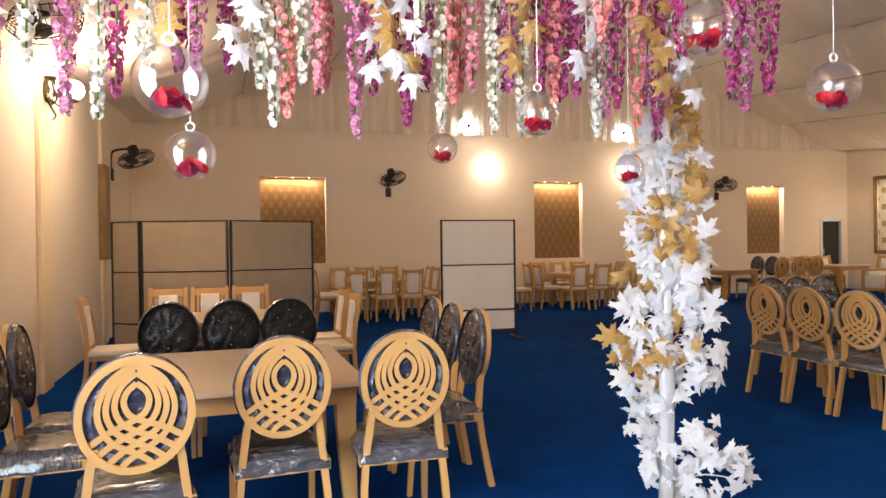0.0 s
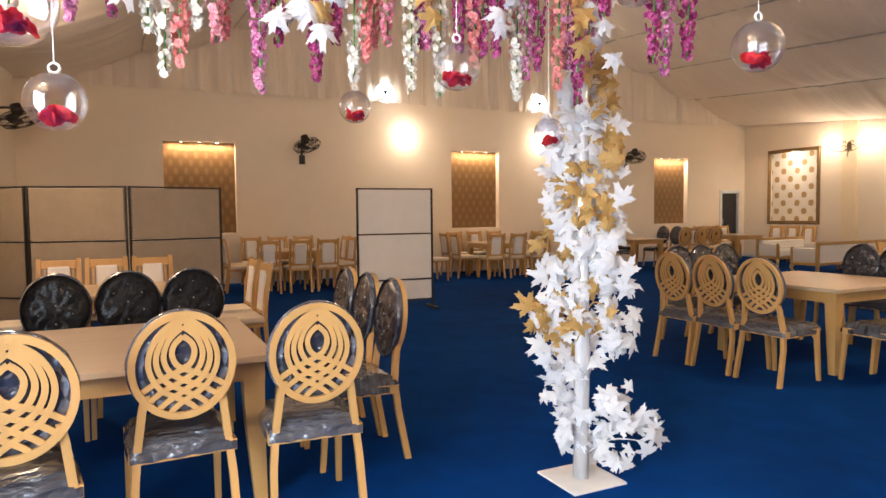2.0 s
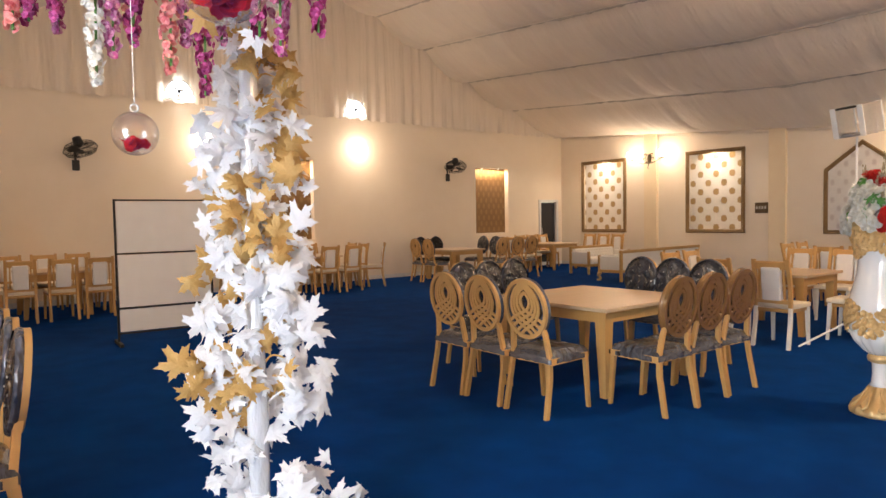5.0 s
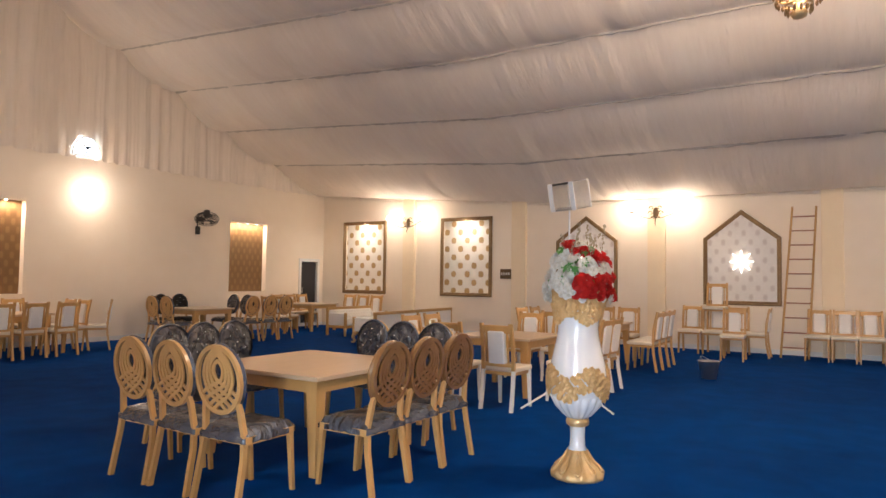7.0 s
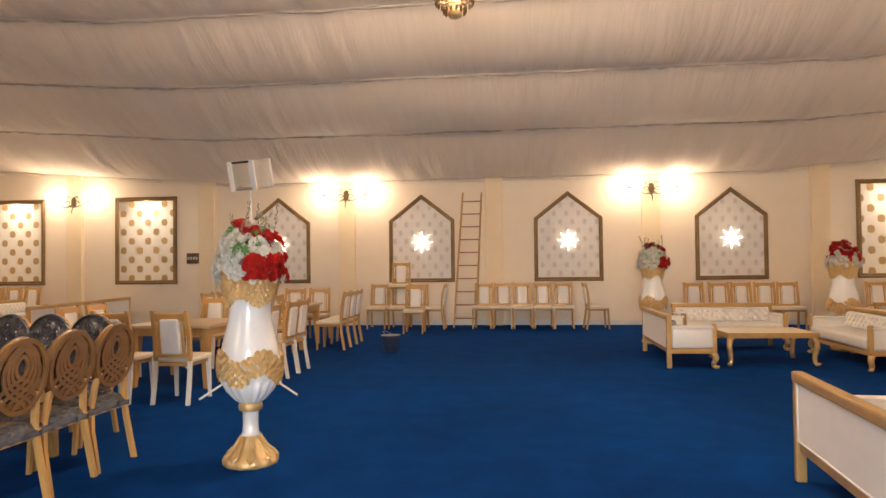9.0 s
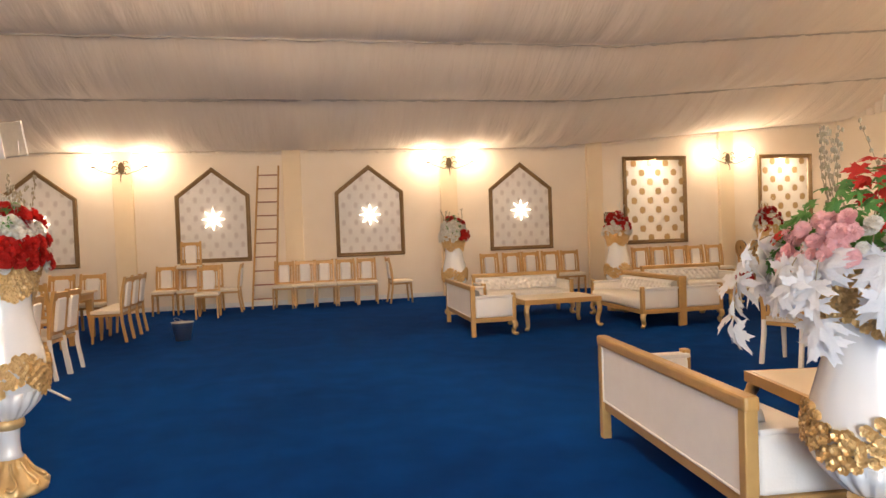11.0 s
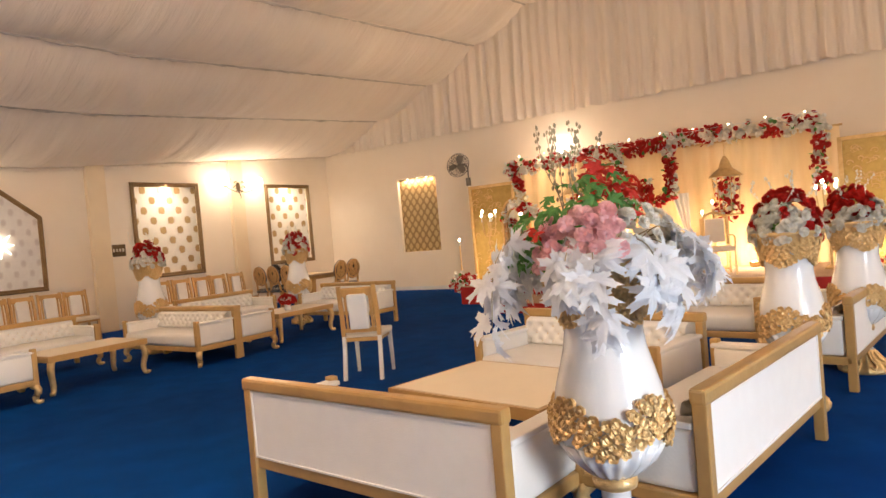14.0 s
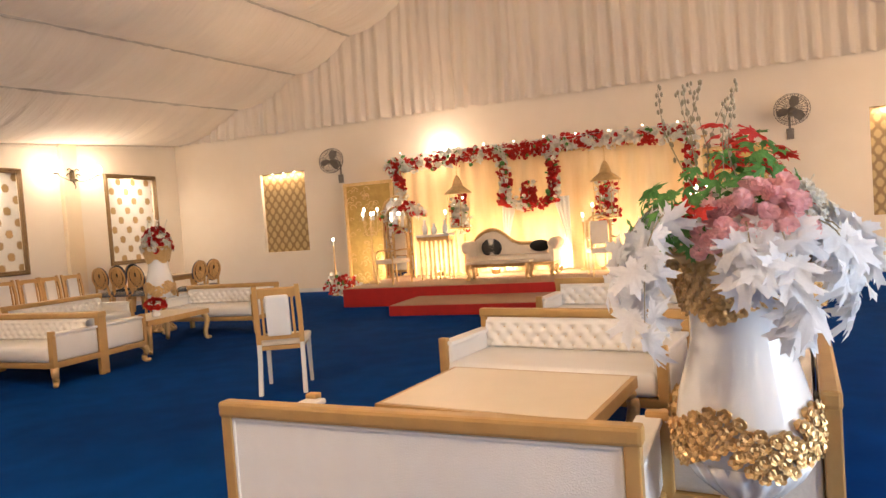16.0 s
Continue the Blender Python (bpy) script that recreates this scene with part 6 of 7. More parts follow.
STRANDS = [(-0.32, 2.6, 2.06, "lilac"), (-0.22, 2.6, 2.12, "petal_white"), (-0.10, 2.5, 1.94, "lilac"), (0.00, 2.6, 1.93, "petal_white"), (0.06, 2.6, 2.02, "magenta"), (0.16, 2.65, 2.04, "petal_white"),
           (0.27, 2.7, 2.12, "magenta"), (0.33, 2.5, 2.09, "lilac"), (0.56, 2.6, 2.07, "petal_white"), (0.61, 2.55, 1.93, "petal_white"), (0.66, 2.6, 1.97, "coral"), (0.72, 2.62, 2.10, "petal_white"), (0.78, 2.7, 2.06, "pink"),
           (0.93, 2.6, 1.90, "lilac"), (1.00, 2.66, 2.08, "magenta"), (1.14, 2.6, 1.96, "magenta"), (1.22, 2.7, 2.10, "magenta"), (1.29, 2.6, 1.96, "petal_white"), (1.34, 2.65, 2.05, "coral"), (1.43, 2.6, 2.12, "pink"), (1.53, 2.6, 1.94, "petal_white"),
           (1.60, 2.75, 2.12, "lilac"), (1.66, 2.6, 1.93, "petal_white"), (1.75, 2.66, 2.12, "magenta"), (1.82, 2.6, 2.07, "coral"), (1.93, 2.7, 2.12, "magenta"), (2.03, 2.6, 1.94, "petal_white"), (2.08, 2.55, 2.03, "lilac"), (2.14, 2.7, 2.08, "magenta"),
           (2.25, 2.6, 2.00, "coral"), (2.36, 2.6, 1.94, "magenta"), (2.42, 2.7, 2.12, "lilac"), (2.34, 2.1, 2.02, "magenta"), (2.40, 2.1, 1.98, "lilac"), (2.52, 2.1, 2.06, "magenta"), (1.05, 2.1, 2.2, "petal_white"), (1.75, 2.1, 2.2, "coral"), (2.1, 2.1, 2.17, "magenta"),
           (-0.55, 2.9, 2.1, "magenta"), (-0.4, 2.9, 2.2, "lilac"), (-0.15, 2.9, 2.2, "pink"), (0.45, 2.9, 2.2, "magenta"), (0.85, 2.9, 2.15, "coral"), (1.1, 2.9, 2.22, "petal_white"), (1.48, 2.9, 2.18, "coral"), (1.7, 2.9, 2.2, "magenta"), (1.98, 2.9, 2.16, "lilac"), (2.2, 2.9, 2.2, "coral"), (2.3, 2.6, 2.1, "lilac"), (1.86, 2.6, 2.1, "magenta")]
LABEL = {"petal_white": "ivory", "lilac": "orchid pink", "magenta": "magenta", "coral": "coral pink", "pink": "rose pink"}
for x, y, z, mat in STRANDS:
    y = min((1.0, 2.1, 2.6, 2.9), key=lambda r: abs(r - y))
    t = thing("flower_garland", f"hanging strand of {LABEL[mat]} silk wisteria", "garland", "hanging flower strands")
    part("stem", tube(bmesh.new(), [(x, y, TOP), (x + 0.01, y, (TOP + z) / 2), (x, y, z)], 0.004, n=5), "leaf_green", t)
    bm = bmesh.new()
    L = TOP - 0.01 - z
    n = int(L * 250)
    for i in range(n):
        u = (i + 0.5) / n
        w = 0.042 * min(1, (1 - u) * 2.2 + 0.30)
        v = Vector((frng.gauss(0, 1), frng.gauss(0, 1), 0)).normalized()
        p = Vector((x, y, TOP - 0.01 - u * L)) + v * w * frng.uniform(0.5, 1.1)
        blossom(bm, facing(p, (v + Vector((0, 0, frng.uniform(-0.6, 0.4)))).normalized(), frng.uniform(0, 6)), frng.uniform(0.010, 0.0165), 5, 0.6)
    tagged(part("blossoms", bm, mat, t), kind="stuff")


# loose maple leaves among the strands
for x, z, mat in ((-0.35, 2.30, "leaf_white"), (0.20, 2.34, "leaf_gold"), (0.52, 2.28, "leaf_white"), (1.02, 2.24, "leaf_white"), (1.16, 2.22, "leaf_white"), (1.10, 2.30, "leaf_gold"), (1.58, 2.32, "leaf_gold"), (1.95, 2.30, "leaf_white"), (2.30, 2.28, "leaf_gold"), (2.45, 2.24, "leaf_white")):
    t = thing("leaf_sprig", ("white" if mat == "leaf_white" else "gold") + " silk maple sprig hanging from the canopy", "leaf sprig", "maple sprigs in the canopy")
    part("stem", tube(bmesh.new(), [(x, 2.6, TOP), (x + 0.01, 2.57, (TOP + z) / 2), (x, 2.54, z)], 0.003, n=5), mat, t)
    for k in range(6):
        d = Vector((frng.uniform(-0.5, 0.5), -1, frng.uniform(-0.2, 0.3))).normalized()
        one_leaf(mat, t, facing((x + frng.uniform(-0.07, 0.07), 2.53, z + 0.07 * k - 0.06), d, frng.uniform(2.2, 4.1)), frng.uniform(0.07, 0.10))


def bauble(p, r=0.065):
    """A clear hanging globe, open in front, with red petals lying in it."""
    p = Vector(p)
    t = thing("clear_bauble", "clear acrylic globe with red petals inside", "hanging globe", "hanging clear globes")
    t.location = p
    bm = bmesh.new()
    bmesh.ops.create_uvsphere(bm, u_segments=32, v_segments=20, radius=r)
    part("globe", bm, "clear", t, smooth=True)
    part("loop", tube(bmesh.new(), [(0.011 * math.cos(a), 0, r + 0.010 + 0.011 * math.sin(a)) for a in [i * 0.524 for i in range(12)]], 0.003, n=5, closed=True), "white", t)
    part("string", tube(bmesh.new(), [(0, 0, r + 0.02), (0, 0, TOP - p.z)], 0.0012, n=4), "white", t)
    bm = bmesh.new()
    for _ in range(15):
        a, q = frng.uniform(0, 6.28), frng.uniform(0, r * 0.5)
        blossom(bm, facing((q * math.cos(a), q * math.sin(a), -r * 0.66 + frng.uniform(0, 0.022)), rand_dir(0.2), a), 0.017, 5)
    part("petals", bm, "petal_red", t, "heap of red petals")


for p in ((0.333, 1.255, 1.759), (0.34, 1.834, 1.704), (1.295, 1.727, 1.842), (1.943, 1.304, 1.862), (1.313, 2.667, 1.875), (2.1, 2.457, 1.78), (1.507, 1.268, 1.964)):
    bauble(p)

# ---- lamp stand, ladder, bucket ----
t = thing("light_stand", "white tripod stand with an open square metal lamp frame on top", "light stand")
t.location = (9.75, 3.22, 0)
for k in range(3):
    a = math.radians((140, 255, 20)[k])
    part("leg", tube(bmesh.new(), [(0, 0, 0.32), (0.62 * math.cos(a), 0.62 * math.sin(a), 0.014)], 0.013), "white", t)
part("pole", tube(bmesh.new(), [(0, 0, 0.12), (0, 0, 2.40)], 0.016, 0.012), "white", t)
part("yoke", tube(bmesh.new(), [(0, -0.2, 2.52), (0, -0.2, 2.38), (0, 0.2, 2.38), (0, 0.2, 2.52)], 0.012), "steel", t)
m = pose(0, 0, 2.53, 0, -12, -20)
for y in (-0.165, 0.165):
    part("side_plate", boxm(-0.14, y - 0.028, -0.165, 0.14, y + 0.028, 0.165, 0.012), "steel", t, "bright crumpled metal side").matrix_basis = m
for z, mat in ((-0.155, "steel"), (0.155, "dark")):
    part("cross_plate", boxm(-0.14, -0.137, z - 0.012, 0.14, 0.137, z + 0.012, 0.004), mat, t).matrix_basis = m
for x in (-0.142, 0.142):
    for y in (-0.165, 0.165):
        part("end_cap", boxm(x - 0.006, y - 0.034, -0.17, x + 0.006, y + 0.034, 0.17, 0.004), "white", t).matrix_basis = m

t = thing("ladder", "tall slim wooden ladder leaning on the long wall", "ladder")
for s in (-1, 1):
    part("rail", tube(bmesh.new(), [(17.30, 1.37 + s * 0.25, 0), (17.83, 1.20 + s * 0.22, 3.12)], 0.024, n=6), "wood", t)
for k in range(10):
    u = (k + 0.7) / 10.4
    x, y = 17.30 + 0.53 * u, 1.37 - 0.17 * u
    part("rung", tube(bmesh.new(), [(x, y - 0.25 + 0.03 * u, 3.12 * u), (x, y + 0.25 - 0.03 * u, 3.12 * u)], 0.016, n=6), "red_paint", t)
t = thing("bucket", "small grey metal bucket on the carpet", "bucket")
t.location = (13.3, 2.28, 0)
part("pail", lathe(bmesh.new(), [(0.11, 0), (0.16, 0.27), (0.17, 0.275), (0.155, 0.27), (0.10, 0.01)], 24), "steel", t, smooth=True)
part("handle", tube(bmesh.new(), spline([(0.16, 0, 0.26), (0.12, 0.09, 0.32), (0, 0.12, 0.34), (-0.12, 0.09, 0.32), (-0.16, 0, 0.26)], 4), 0.004, n=5), "steel", t)

# ---- stage ----
S0, S1, SF = 4.6, 11.35, -10.35
t = thing("stage", "low stage skirted in red cloth with a broad red step", "stage")
part("platform", boxm(S0, YC + 0.05, 0, S1, SF, 0.345, 0.01), "red_cloth", t, "red skirted platform")
part("platform_top", boxm(S0 + 0.02, YC + 0.07, 0.345, S1 - 0.02, SF - 0.02, 0.357), "stage_top", t, "beige carpeted top")
part("step", boxm(6.1, SF, 0, 9.80, SF + 1.25, 0.165, 0.01), "red_cloth", t, "red step")
part("step_top", boxm(6.12, SF, 0.165, 9.78, SF + 1.23, 0.176), "stage_top", t)


def cloth(bm, x0, x1, y, z0, z1, pitch, amp):
    n = int((x1 - x0) / 0.03)
    cols = []
    for i in range(n + 1):
        x = x0 + (x1 - x0) * i / n
        f = amp * (math.sin(2 * math.pi * x / pitch + 2 * noise.noise((x, y, 1))) + 0.5 * noise.noise((x * 7, y, 3)))
        cols.append([bm.verts.new((x, y + f * (1 - 0.4 * k / 5), z0 + (z1 - z0) * k / 5)) for k in range(6)])
    for a, b in zip(cols, cols[1:]):
        for k in range(5):
            bm.faces.new((a[k], b[k], b[k + 1], a[k + 1]))
    return bm


t = thing("stage_backdrop", "golden satin drape stretched behind the stage", "backdrop drape")
part("drape", cloth(bmesh.new(), 4.75, 11.2, -12.85, 0.36, 2.75, 0.32, 0.03), "yellow_cloth", t, smooth=True)
part("rail", tube(bmesh.new(), [(4.7, -12.85, 2.77), (11.25, -12.85, 2.77)], 0.02), "gold", t)
prng = random.Random(3)
for x0, x1 in ((11.30, 12.55), (3.62, 4.80)):
    t = thing("decor_screen", "tall gilt screen with embossed scrolls beside the stage", "decor screen", "gilt screens flanking the stage")
    part("board", boxm(x0, -12.93, 0, x1, -12.87, 2.55, 0.01), "gold_panel", t)
    for _ in range(70):
        bm = bmesh.new()
        a, z = prng.uniform(x0 + 0.12, x1 - 0.12), prng.uniform(0.2, 2.4)
        r = prng.uniform(0.05, 0.11)
        k = prng.choice((-1, 1))
        tube(bm, [(a + k * r * (1 - 0.1 * i) * math.cos(i * 0.7), -12.862, z + r * (1 - 0.1 * i) * math.sin(i * 0.7)) for i in range(9)], 0.012, 0.004, 5)
        part("scroll", bm, "gold", t)
    bm = bmesh.new()
    for v in ((x0, 0, x0 + 0.07, 2.55), (x1 - 0.07, 0, x1, 2.55), (x0 + 0.07, 2.48, x1 - 0.07, 2.55)):
        box(bm, v[0], -12.88, v[1], v[2], -12.83, v[3], 0.008)
    part("frame", bm, "gold", t)


def arch_pts(cx, z0, spring, w, h):
    return [(cx - w, z0)] + [(cx - w * math.cos(a), spring + h * math.sin(a)) for a in [math.pi * i / 14 for i in range(15)]] + [(cx + w, z0)]


# arched mirror frame on the stage edge, before the gilt panel
t = thing("arched_mirror", "gilt arched frame with a mirror standing on the stage", "mirror")
part("frame", tube(bmesh.new(), [(x, -12.2, z) for x, z in arch_pts(10.95, 0.36, 1.75, 0.34, 0.36)], 0.03), "gold", t)
part("inner_arch", tube(bmesh.new(), [(x, -12.17, z) for x, z in arch_pts(10.95, 0.36, 1.62, 0.25, 0.28)], 0.016), "gold", t)
for z in (0.75, 1.10, 1.45):
    part("crossbar", tube(bmesh.new(), [(10.70, -12.17, z), (11.20, -12.17, z)], 0.012, n=6), "gold", t)
bm = bmesh.new()
bm.faces.new([bm.verts.new((x, -12.21, z)) for x, z in arch_pts(10.95, 0.38, 1.75, 0.32, 0.34)])
part("glass", bm, "mirror", t, "mirror glass")


def flower_run(name, label, pts, r, n, mats, group="flower runs on the stage"):
    """Blossoms massed along a line, mixed red and ivory in bunches."""
    t = thing(name, label, "flower garland", group)
    line = spline(pts, 8)
    bms = {m: bmesh.new() for m in mats}
    for i in range(int(n * 1.7)):
        p = line[int(frng.random() * (len(line) - 1))]
        q = p + rand_dir(-1) * r * frng.uniform(0.4, 1.0)
        bunch = noise.noise((q.x * 4.2, q.z * 4.2, q.y))
        m = mats[0] if bunch > -0.04 + 0.2 * frng.gauss(0, 1) else mats[1]
        if len(mats) > 2 and frng.random() < 0.05:
            m = mats[2]
        blossom(bms[m], facing(q, (Vector((0, 0.8, 0.2)) + rand_dir(-1)).normalized(), frng.uniform(0, 6)), frng.uniform(0.032, 0.056), 6, 0.5)
    for m, b in bms.items():
        part({"petal_red": "red_blossom", "petal_white": "ivory_blossom", "leaf_green": "greenery"}[m], b, m, t)["kind"] = "stuff"
    return t


RW = ("petal_red", "petal_white", "leaf_green")
YF = -12.35
flower_run("flower_valance", "long valance of red and ivory silk flowers above the stage", [(11.05, YF, 2.76), (9.7, YF, 2.82), (8.0, YF, 2.84), (6.6, YF, 2.86), (4.95, YF, 2.82)], 0.20, 720, RW)
flower_run("flower_drop", "drop of red and ivory silk flowers beside the stage", [(10.98, YF, 2.62), (10.86, YF, 2.2), (10.9, YF, 1.8), (10.95, YF, 1.45)], 0.15, 130, RW)
flower_run("flower_drop", "drop of red and ivory silk flowers beside the stage", [(4.98, YF, 2.7), (5.05, YF, 2.2), (5.0, YF, 1.7)], 0.15, 110, RW)
flower_run("flower_spray", "branching spray of red silk flowers over the gilt table", [(10.85, -12.0, 1.95), (10.5, -11.9, 1.85), (10.2, -11.8, 1.72)], 0.16, 70, RW)
flower_run("flower_spray", "low spray of red silk flowers on the mirror frame", [(11.27, -12.2, 1.72), (11.05, -12.2, 1.45), (10.70, -12.2, 1.36)], 0.10, 44, RW)
for a, b in ((8.62, 8.50), (7.62, 7.50)):
    flower_run("flower_drop", "drop of red and ivory flowers framing the niche", [(a, YF, 2.7), (b + 0.05, YF, 2.2), (b + 0.08, YF, 1.85)], 0.15, 120, RW)
flower_run("flower_swag", "swag of ivory and red flowers below the niche", [(8.6, YF, 1.82), (8.05, YF, 1.72), (7.55, YF, 1.82)], 0.13, 110, RW)
flower_run("flower_bunch", "standing bunch of ivory and red flowers in the niche", [(8.1, YF, 1.75), (8.08, YF, 2.15)], 0.17, 70, RW)
# small bulbs along the valance
t = thing("fairy_lights", "row of small warm bulbs along the flower valance", "string lights")
for k in range(10):
    part("bulb", ball(bmesh.new(), (5.2 + 0.62 * k, YF + 0.1, 3.02 + 0.015 * math.sin(k * 2.1)), 0.014, 2), "candle", t, smooth=True)
part("cable", tube(bmesh.new(), [(5.0 + 0.31 * k, YF + 0.1, 2.985 + 0.01 * math.sin(k * 1.7)) for k in range(20)], 0.005, n=5), "white", t)
# hanging lantern ring with flowers
for cx in (9.55, 6.55):
    t = thing("hanging_lantern", "pagoda-topped hanging lantern frame", "lantern", "lanterns over the stage")
    part("roof", lathe(bmesh.new(), [(0.30, 2.06), (0.27, 2.10), (0.12, 2.22), (0.07, 2.36), (0.02, 2.44)], 16, Matrix.Translation((cx, -12.25, 0))), "gold", t)
    for k in range(6):
        a = k * 1.047
        part("bar", tube(bmesh.new(), [(cx + 0.24 * math.cos(a), -12.25 + 0.24 * math.sin(a), 2.07), (cx + 0.2 * math.cos(a), -12.25 + 0.2 * math.sin(a), 1.35)], 0.008, n=5), "gold", t)
    part("base", lathe(bmesh.new(), [(0.22, 1.33), (0.24, 1.35), (0.20, 1.37), (0.02, 1.37)], 16, Matrix.Translation((cx, -12.25, 0))), "gold", t)
    part("chain", tube(bmesh.new(), [(cx, -12.25, 2.44), (cx, -12.25, 2.74)], 0.006, n=5), "gold", t)
    flower_run("lantern_flowers", "red and ivory flowers filling the lantern", [(cx, -12.25, 1.42), (cx, -12.25, 1.98)], 0.24, 120, RW)
# niche with sheer curtains
t = thing("sheer_curtain", "sheer ivory curtain tied back in the stage niche", "curtain", "sheer curtains in the stage niche")
for s, x in ((1, 8.72), (-1, 7.32)):
    bm = bmesh.new()
    cols = []
    for i in range(17):
        v = i / 16
        row = []
        for k in range(11):
            u = k / 10
            w = 0.34 * (abs(u - 0.42) * 1.2 + 0.28)
            row.append(bm.verts.new((x - s * v * w, -12.6 + 0.03 * math.sin(v * 22), 0.4 + 1.45 * u)))
        cols.append(row)
    for a, b in zip(cols, cols[1:]):
        for k in range(10):
            bm.faces.new((a[k], b[k], b[k + 1], a[k + 1]))
    part("panel", bm, "leather", t, smooth=True)

# chaise on the stage: carved gilt frame, swept back
t = thing("chaise_longue", "cream chaise longue with a swept gilt back on the stage", "sofa")
t.location = (8.32, -11.75, 0.357)
back = [(0.86, 0.60), (0.80, 0.74), (0.62, 0.86), (0.42, 0.90), (0.22, 0.80), (0.06, 0.66), (-0.12, 0.60), (-0.40, 0.60), (-0.62, 0.58)]
bm = bmesh.new()
f = [(Vector((x, -0.24, z)), Vector((x, -0.24, 0.34))) for x, z in [tuple(p) for p in [(q[0], q[1]) for q in back]]]
a = [bm.verts.new(p) for p, _ in f]
b = [bm.verts.new(q) for _, q in f]
c = [bm.verts.new(p + Vector((0, 0.10, -0.02))) for p, _ in f]
d = [bm.verts.new(q + Vector((0, 0.14, 0))) for _, q in f]
for k in range(len(f) - 1):
    bm.faces.new((a[k], a[k + 1], b[k + 1], b[k]))
    bm.faces.new((c[k], c[k + 1], d[k + 1], d[k]))
    bm.faces.new((a[k], a[k + 1], c[k + 1], c[k]))
part("back", bm, "cream_seat", t)
part("back_rail", tube(bmesh.new(), spline([(x, -0.2, z + 0.02) for x, z in back], 5), 0.035, 0.03), "gold", t, "carved gilt back rail", smooth=True)
part("seat", boxm(-0.82, -0.25, 0.26, 0.88, 0.32, 0.42, 0.045), "cream_seat", t, "cream seat", smooth=True)
part("seat_rail", boxm(-0.84, -0.27, 0.20, 0.90, 0.33, 0.265, 0.015), "gold", t)
for s, x in ((1, 0.88), (-1, -0.84)):
    bm = bmesh.new()
    lathe(bm, [(0.10, -0.27), (0.115, -0.2), (0.115, 0.26), (0.09, 0.32), (0.02, 0.325)], 20, pose(x, 0, 0.60, -90, 0, 0))
    part("rolled_arm", bm, "cream_seat", t, smooth=True)
    part("arm_front", boxm(min(x, x - s * 0.1), -0.24, 0.26, max(x, x - s * 0.1), 0.30, 0.56, 0.02), "cream_seat", t)
    for y in (-0.2, 0.26):
        part("leg", cabriole(bmesh.new(), x - s * 0.07, y, s, 1 if y > 0 else -1, 0.22), "gold", t, smooth=True)
for x, mat, lab in ((0.45, "pillow", "patterned black and ivory cushion on the chaise"), (-0.52, "dark", "dark brown satin cushion on the chaise")):
    p = thing("cushion", lab, "cushion")
    p.matrix_basis = pose(8.32 + x, -11.80, 0.357 + 0.56, 70, 0, 10)
    bm = bmesh.new()
    ball(bm, (0, 0, 0), 0.2, 3, (1, 1 if x > 0 else 0.6, 0.32))
    if mat == "pillow":
        M["pillow"] = patterned("black_ivory_print", (0.03, 0.028, 0.03), (0.7, 0.66, 0.58), 0.13, 0.13, 0.2, 0.7, "x")
    part("cover", bm, mat, p, smooth=True)
t = thing("stage_table", "low gilt table with a cream top before the chaise", "coffee table")
t.location = (8.45, -11.15, 0.357)
part("top", boxm(-0.62, -0.2, 0.30, 0.62, 0.2, 0.345, 0.012), "cream_seat", t)
for x in (-1, 1):
    for y in (-1, 1):
        part("leg", cabriole(bmesh.new(), x * 0.54, y * 0.14, x, y, 0.30), "gold", t, smooth=True)


def gilt_chair(x, y, turn):
    t = thing("gilt_armchair", "open gilt armchair with a cream seat on the stage", "chair", "gilt chairs on the stage")
    for s in (-1, 1):
        part("front_leg", bar(bmesh.new(), (s * 0.24, 0.24, 0), (s * 0.24, 0.22, 0.42), 0.03, 0.03), "gold", t)
        part("back_leg", bar(bmesh.new(), (s * 0.22, -0.26, 0), (s * 0.22, -0.22, 0.98), 0.03, 0.03), "gold", t)
        part("arm", tube(bmesh.new(), spline([(s * 0.24, 0.22, 0.42), (s * 0.25, 0.22, 0.62), (s * 0.24, 0.0, 0.66), (s * 0.22, -0.22, 0.66)], 4), 0.016), "gold", t)
    part("back", tube(bmesh.new(), [(x_, -0.235, z) for x_, z in arch_pts(0, 0.5, 0.9, 0.2, 0.16)], 0.02), "gold", t)
    part("back_pad", boxm(-0.16, -0.25, 0.54, 0.16, -0.21, 0.96, 0.015), "cream_seat", t)
    part("seat", boxm(-0.25, -0.22, 0.40, 0.25, 0.25, 0.48, 0.02), "cream_seat", t)
    t.matrix_basis = pose(x, y, 0.357, 0, 0, turn)


gilt_chair(10.62, -11.15, -25)
gilt_chair(6.55, -11.2, 20)
# pierced gilt console with candles and small vases
t = thing("console_table", "slim gilt console with turned legs on the stage", "console table")
t.location = (9.92, -11.75, 0.357)
part("top", boxm(-0.36, -0.18, 0.86, 0.36, 0.18, 0.91, 0.012), "white", t)
part("rail", boxm(-0.34, -0.16, 0.78, 0.34, 0.16, 0.86, 0.006), "gold", t)
for x in (-0.3, -0.1, 0.1, 0.3):
    for y in (-0.12, 0.12):
        part("leg", lathe(bmesh.new(), [(0.03, 0), (0.02, 0.05), (0.03, 0.2), (0.016, 0.3), (0.028, 0.45), (0.016, 0.6), (0.03, 0.76), (0.03, 0.78)], 10, Matrix.Translation((x, y, 0))), "gold", t, smooth=True)
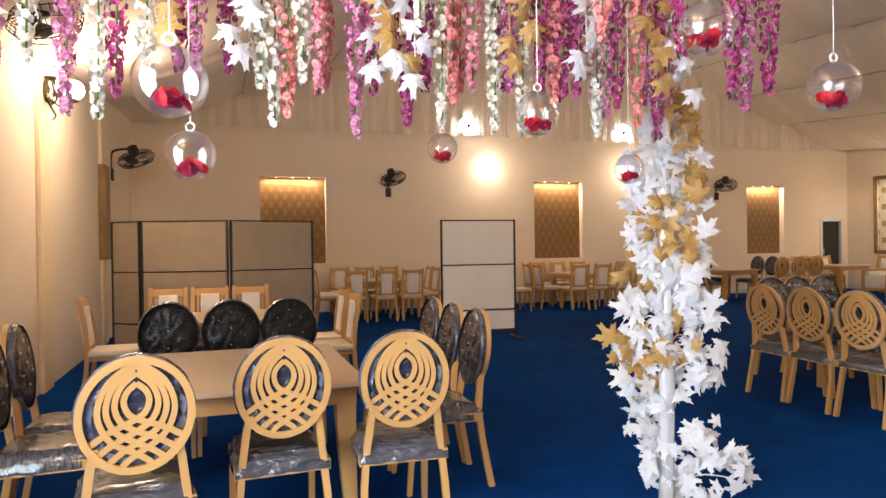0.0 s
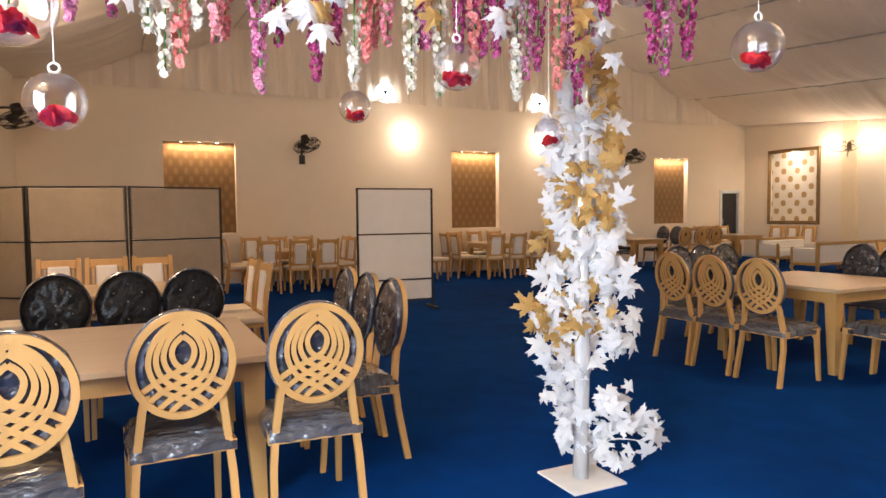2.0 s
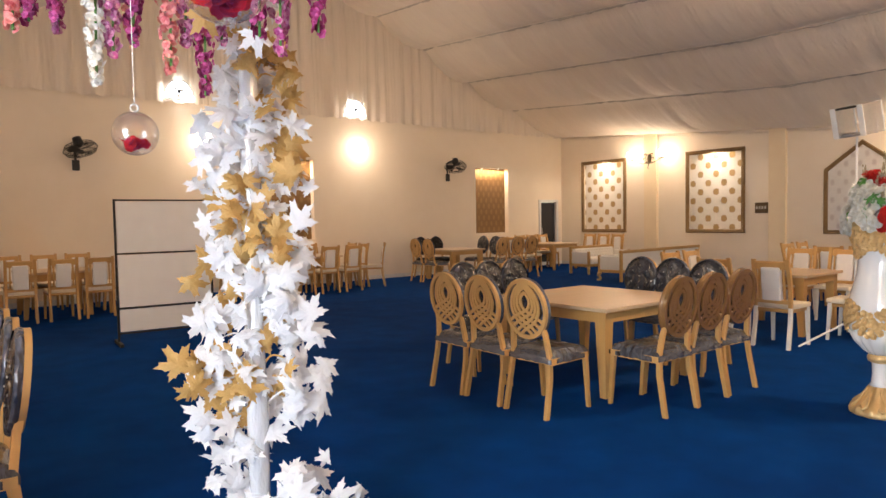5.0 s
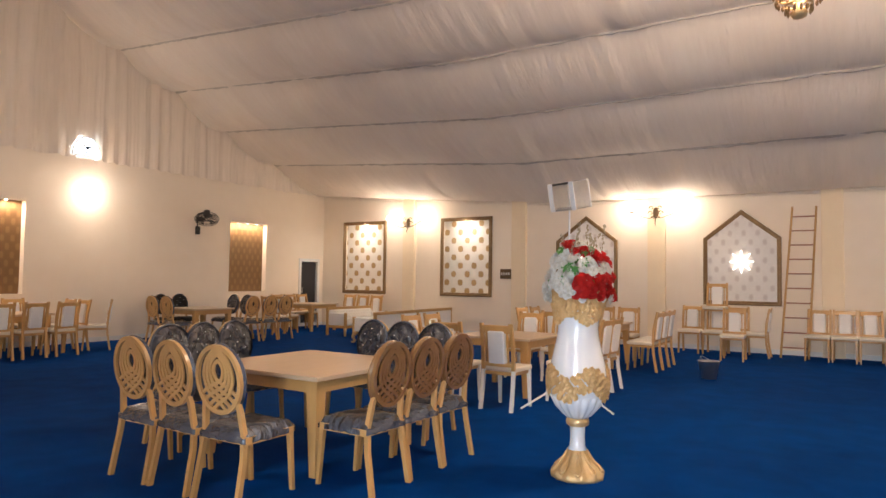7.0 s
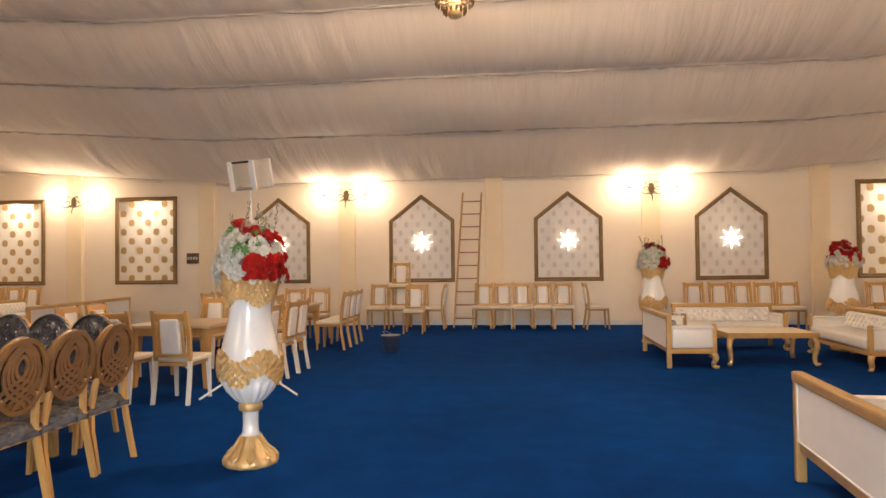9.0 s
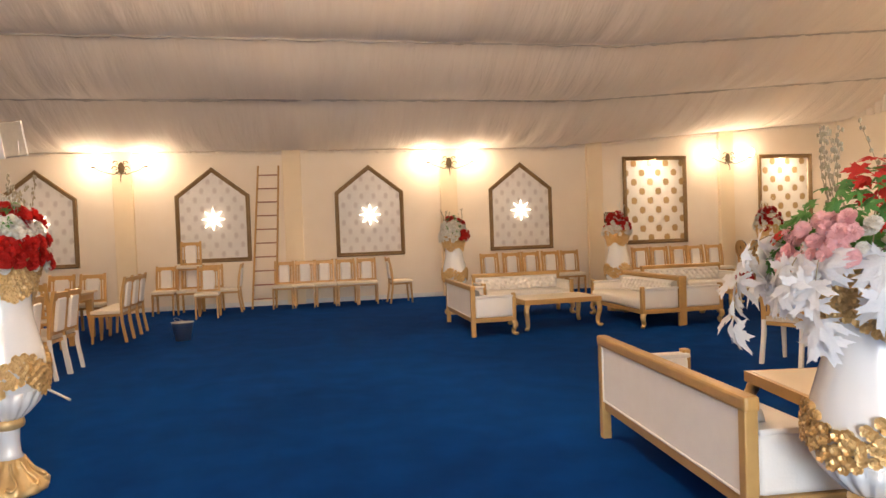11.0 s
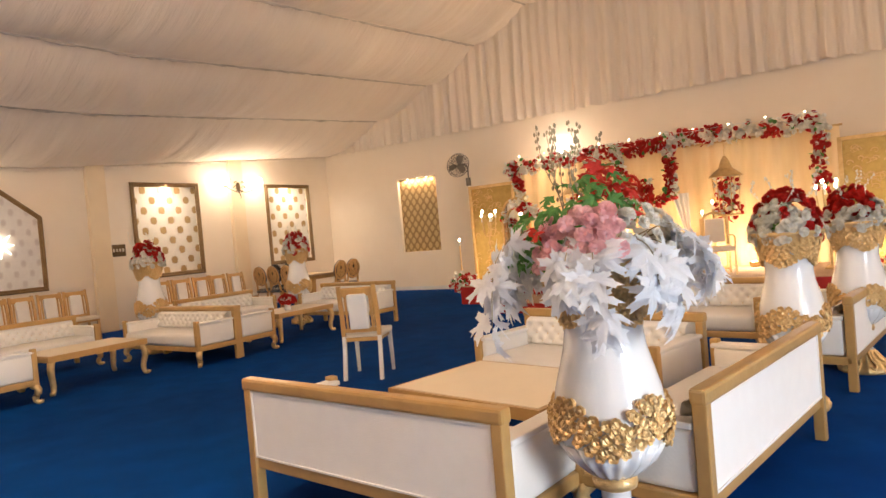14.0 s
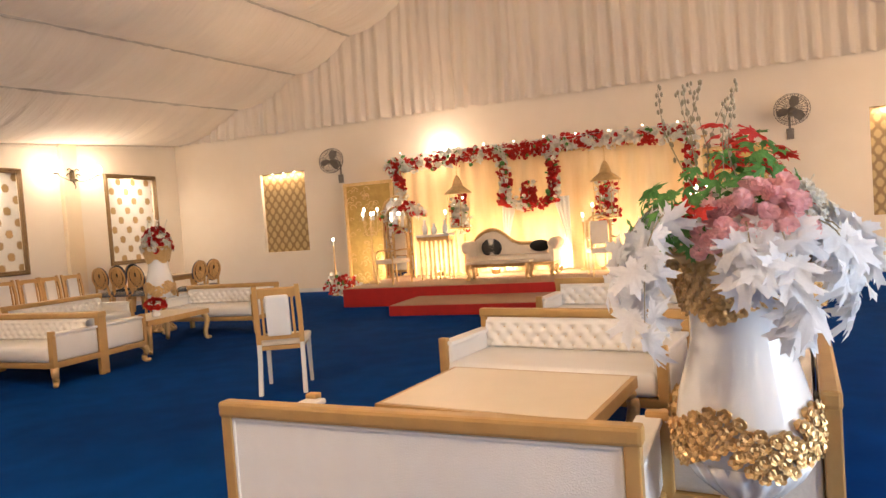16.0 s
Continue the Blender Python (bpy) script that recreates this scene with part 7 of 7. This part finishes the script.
for x, h in ((-0.22, 0.28), (0.02, 0.22), (0.22, 0.30)):
    p = thing("small_vase", "slender white vase on the gilt console", "vase", "vases on the console")
    p.location = (9.92 + x, -11.75, 1.268)
    part("body", lathe(bmesh.new(), [(0.04, 0), (0.06, h * 0.3), (0.05, h * 0.55), (0.02, h * 0.8), (0.035, h), (0.025, h)], 16), "ceramic", p, smooth=True)


def candelabrum(x, y, base, h, arms, lit=True):
    t = thing("candelabrum", "tall gilt candelabrum with lit candles", "candelabrum", "candelabra round the stage")
    t.location = (x, y, base)
    part("shaft", lathe(bmesh.new(), [(0.12, 0), (0.10, 0.03), (0.03, 0.06), (0.018, h * 0.4), (0.03, h * 0.45), (0.014, h * 0.6), (0.02, h), (0.01, h)], 14), "gold", t, smooth=True)
    for k in range(arms):
        a = 2 * math.pi * k / max(1, arms)
        q = Vector((0.16 * math.cos(a), 0.16 * math.sin(a), h + 0.02 * (k % 2) * 4)) if arms > 1 else Vector((0, 0, h))
        if arms > 1:
            part("arm", tube(bmesh.new(), spline([(0, 0, h * 0.78), (q.x * 0.7, q.y * 0.7, h * 0.78), (q.x, q.y, q.z)], 4), 0.01), "gold", t)
        c = part("candle", lathe(bmesh.new(), [(0.018, 0), (0.018, 0.10), (0.002, 0.102)], 10, Matrix.Translation(q)), "white", t)
        part("flame", ball(bmesh.new(), q + Vector((0, 0, 0.135)), 0.026, 2, (1, 1, 1.5)), "candle", c, "glowing flame bulb", smooth=True)


candelabrum(11.16, -11.35, 0.357, 1.28, 5)
candelabrum(12.75, -12.55, 0, 1.15, 1)
for i, x in enumerate((9.95, 9.75, 9.55)):
    candelabrum(x, -12.5, 0.357, 1.22 + 0.13 * i, 1)
for i, x in enumerate((7.05, 6.85, 6.65)):
    candelabrum(x, -12.4, 0.357, 0.95 + 0.18 * i, 1)
candelabrum(4.9, -11.6, 0.357, 1.2, 5)
candelabrum(3.45, -12.5, 0, 1.15, 1)
# red flowers on the floor at the stage corners
flower_run("floor_flowers", "bank of red silk flowers on the floor by the stage", [(12.6, -12.1, 0.28), (12.0, -11.6, 0.34), (11.55, -11.2, 0.22)], 0.26, 150, RW)
flower_run("floor_flowers", "bank of red silk flowers on the floor by the stage", [(3.5, -12.1, 0.3), (3.9, -11.7, 0.34), (4.4, -11.2, 0.22)], 0.26, 150, RW)
# uplights washing the golden drape
for x in (11.75, 10.15, 8.9, 7.6, 6.2, 4.3):
    t = thing("floor_uplight", "small round uplight glowing on the stage", "uplight", "uplights on the stage")
    t.location = (x, -12.45, 0.357 if 4.6 < x < 11.35 else 0.0)
    part("can", lathe(bmesh.new(), [(0.07, 0), (0.09, 0.02), (0.10, 0.10), (0.085, 0.10), (0.07, 0.06), (0.01, 0.06)], 18), "brass", t)
    part("lens", ball(bmesh.new(), (0, 0, 0.075), 0.07, 2, (1, 1, 0.5)), "candle", t, "glowing lens", smooth=True)
    lamp_point("uplight", (x, -12.30, 0.66), 17, (1.0, 0.76, 0.47), 0.08)

for ob in prototypes:
    for o in (*ob.children_recursive, ob):
        bpy.data.objects.remove(o)
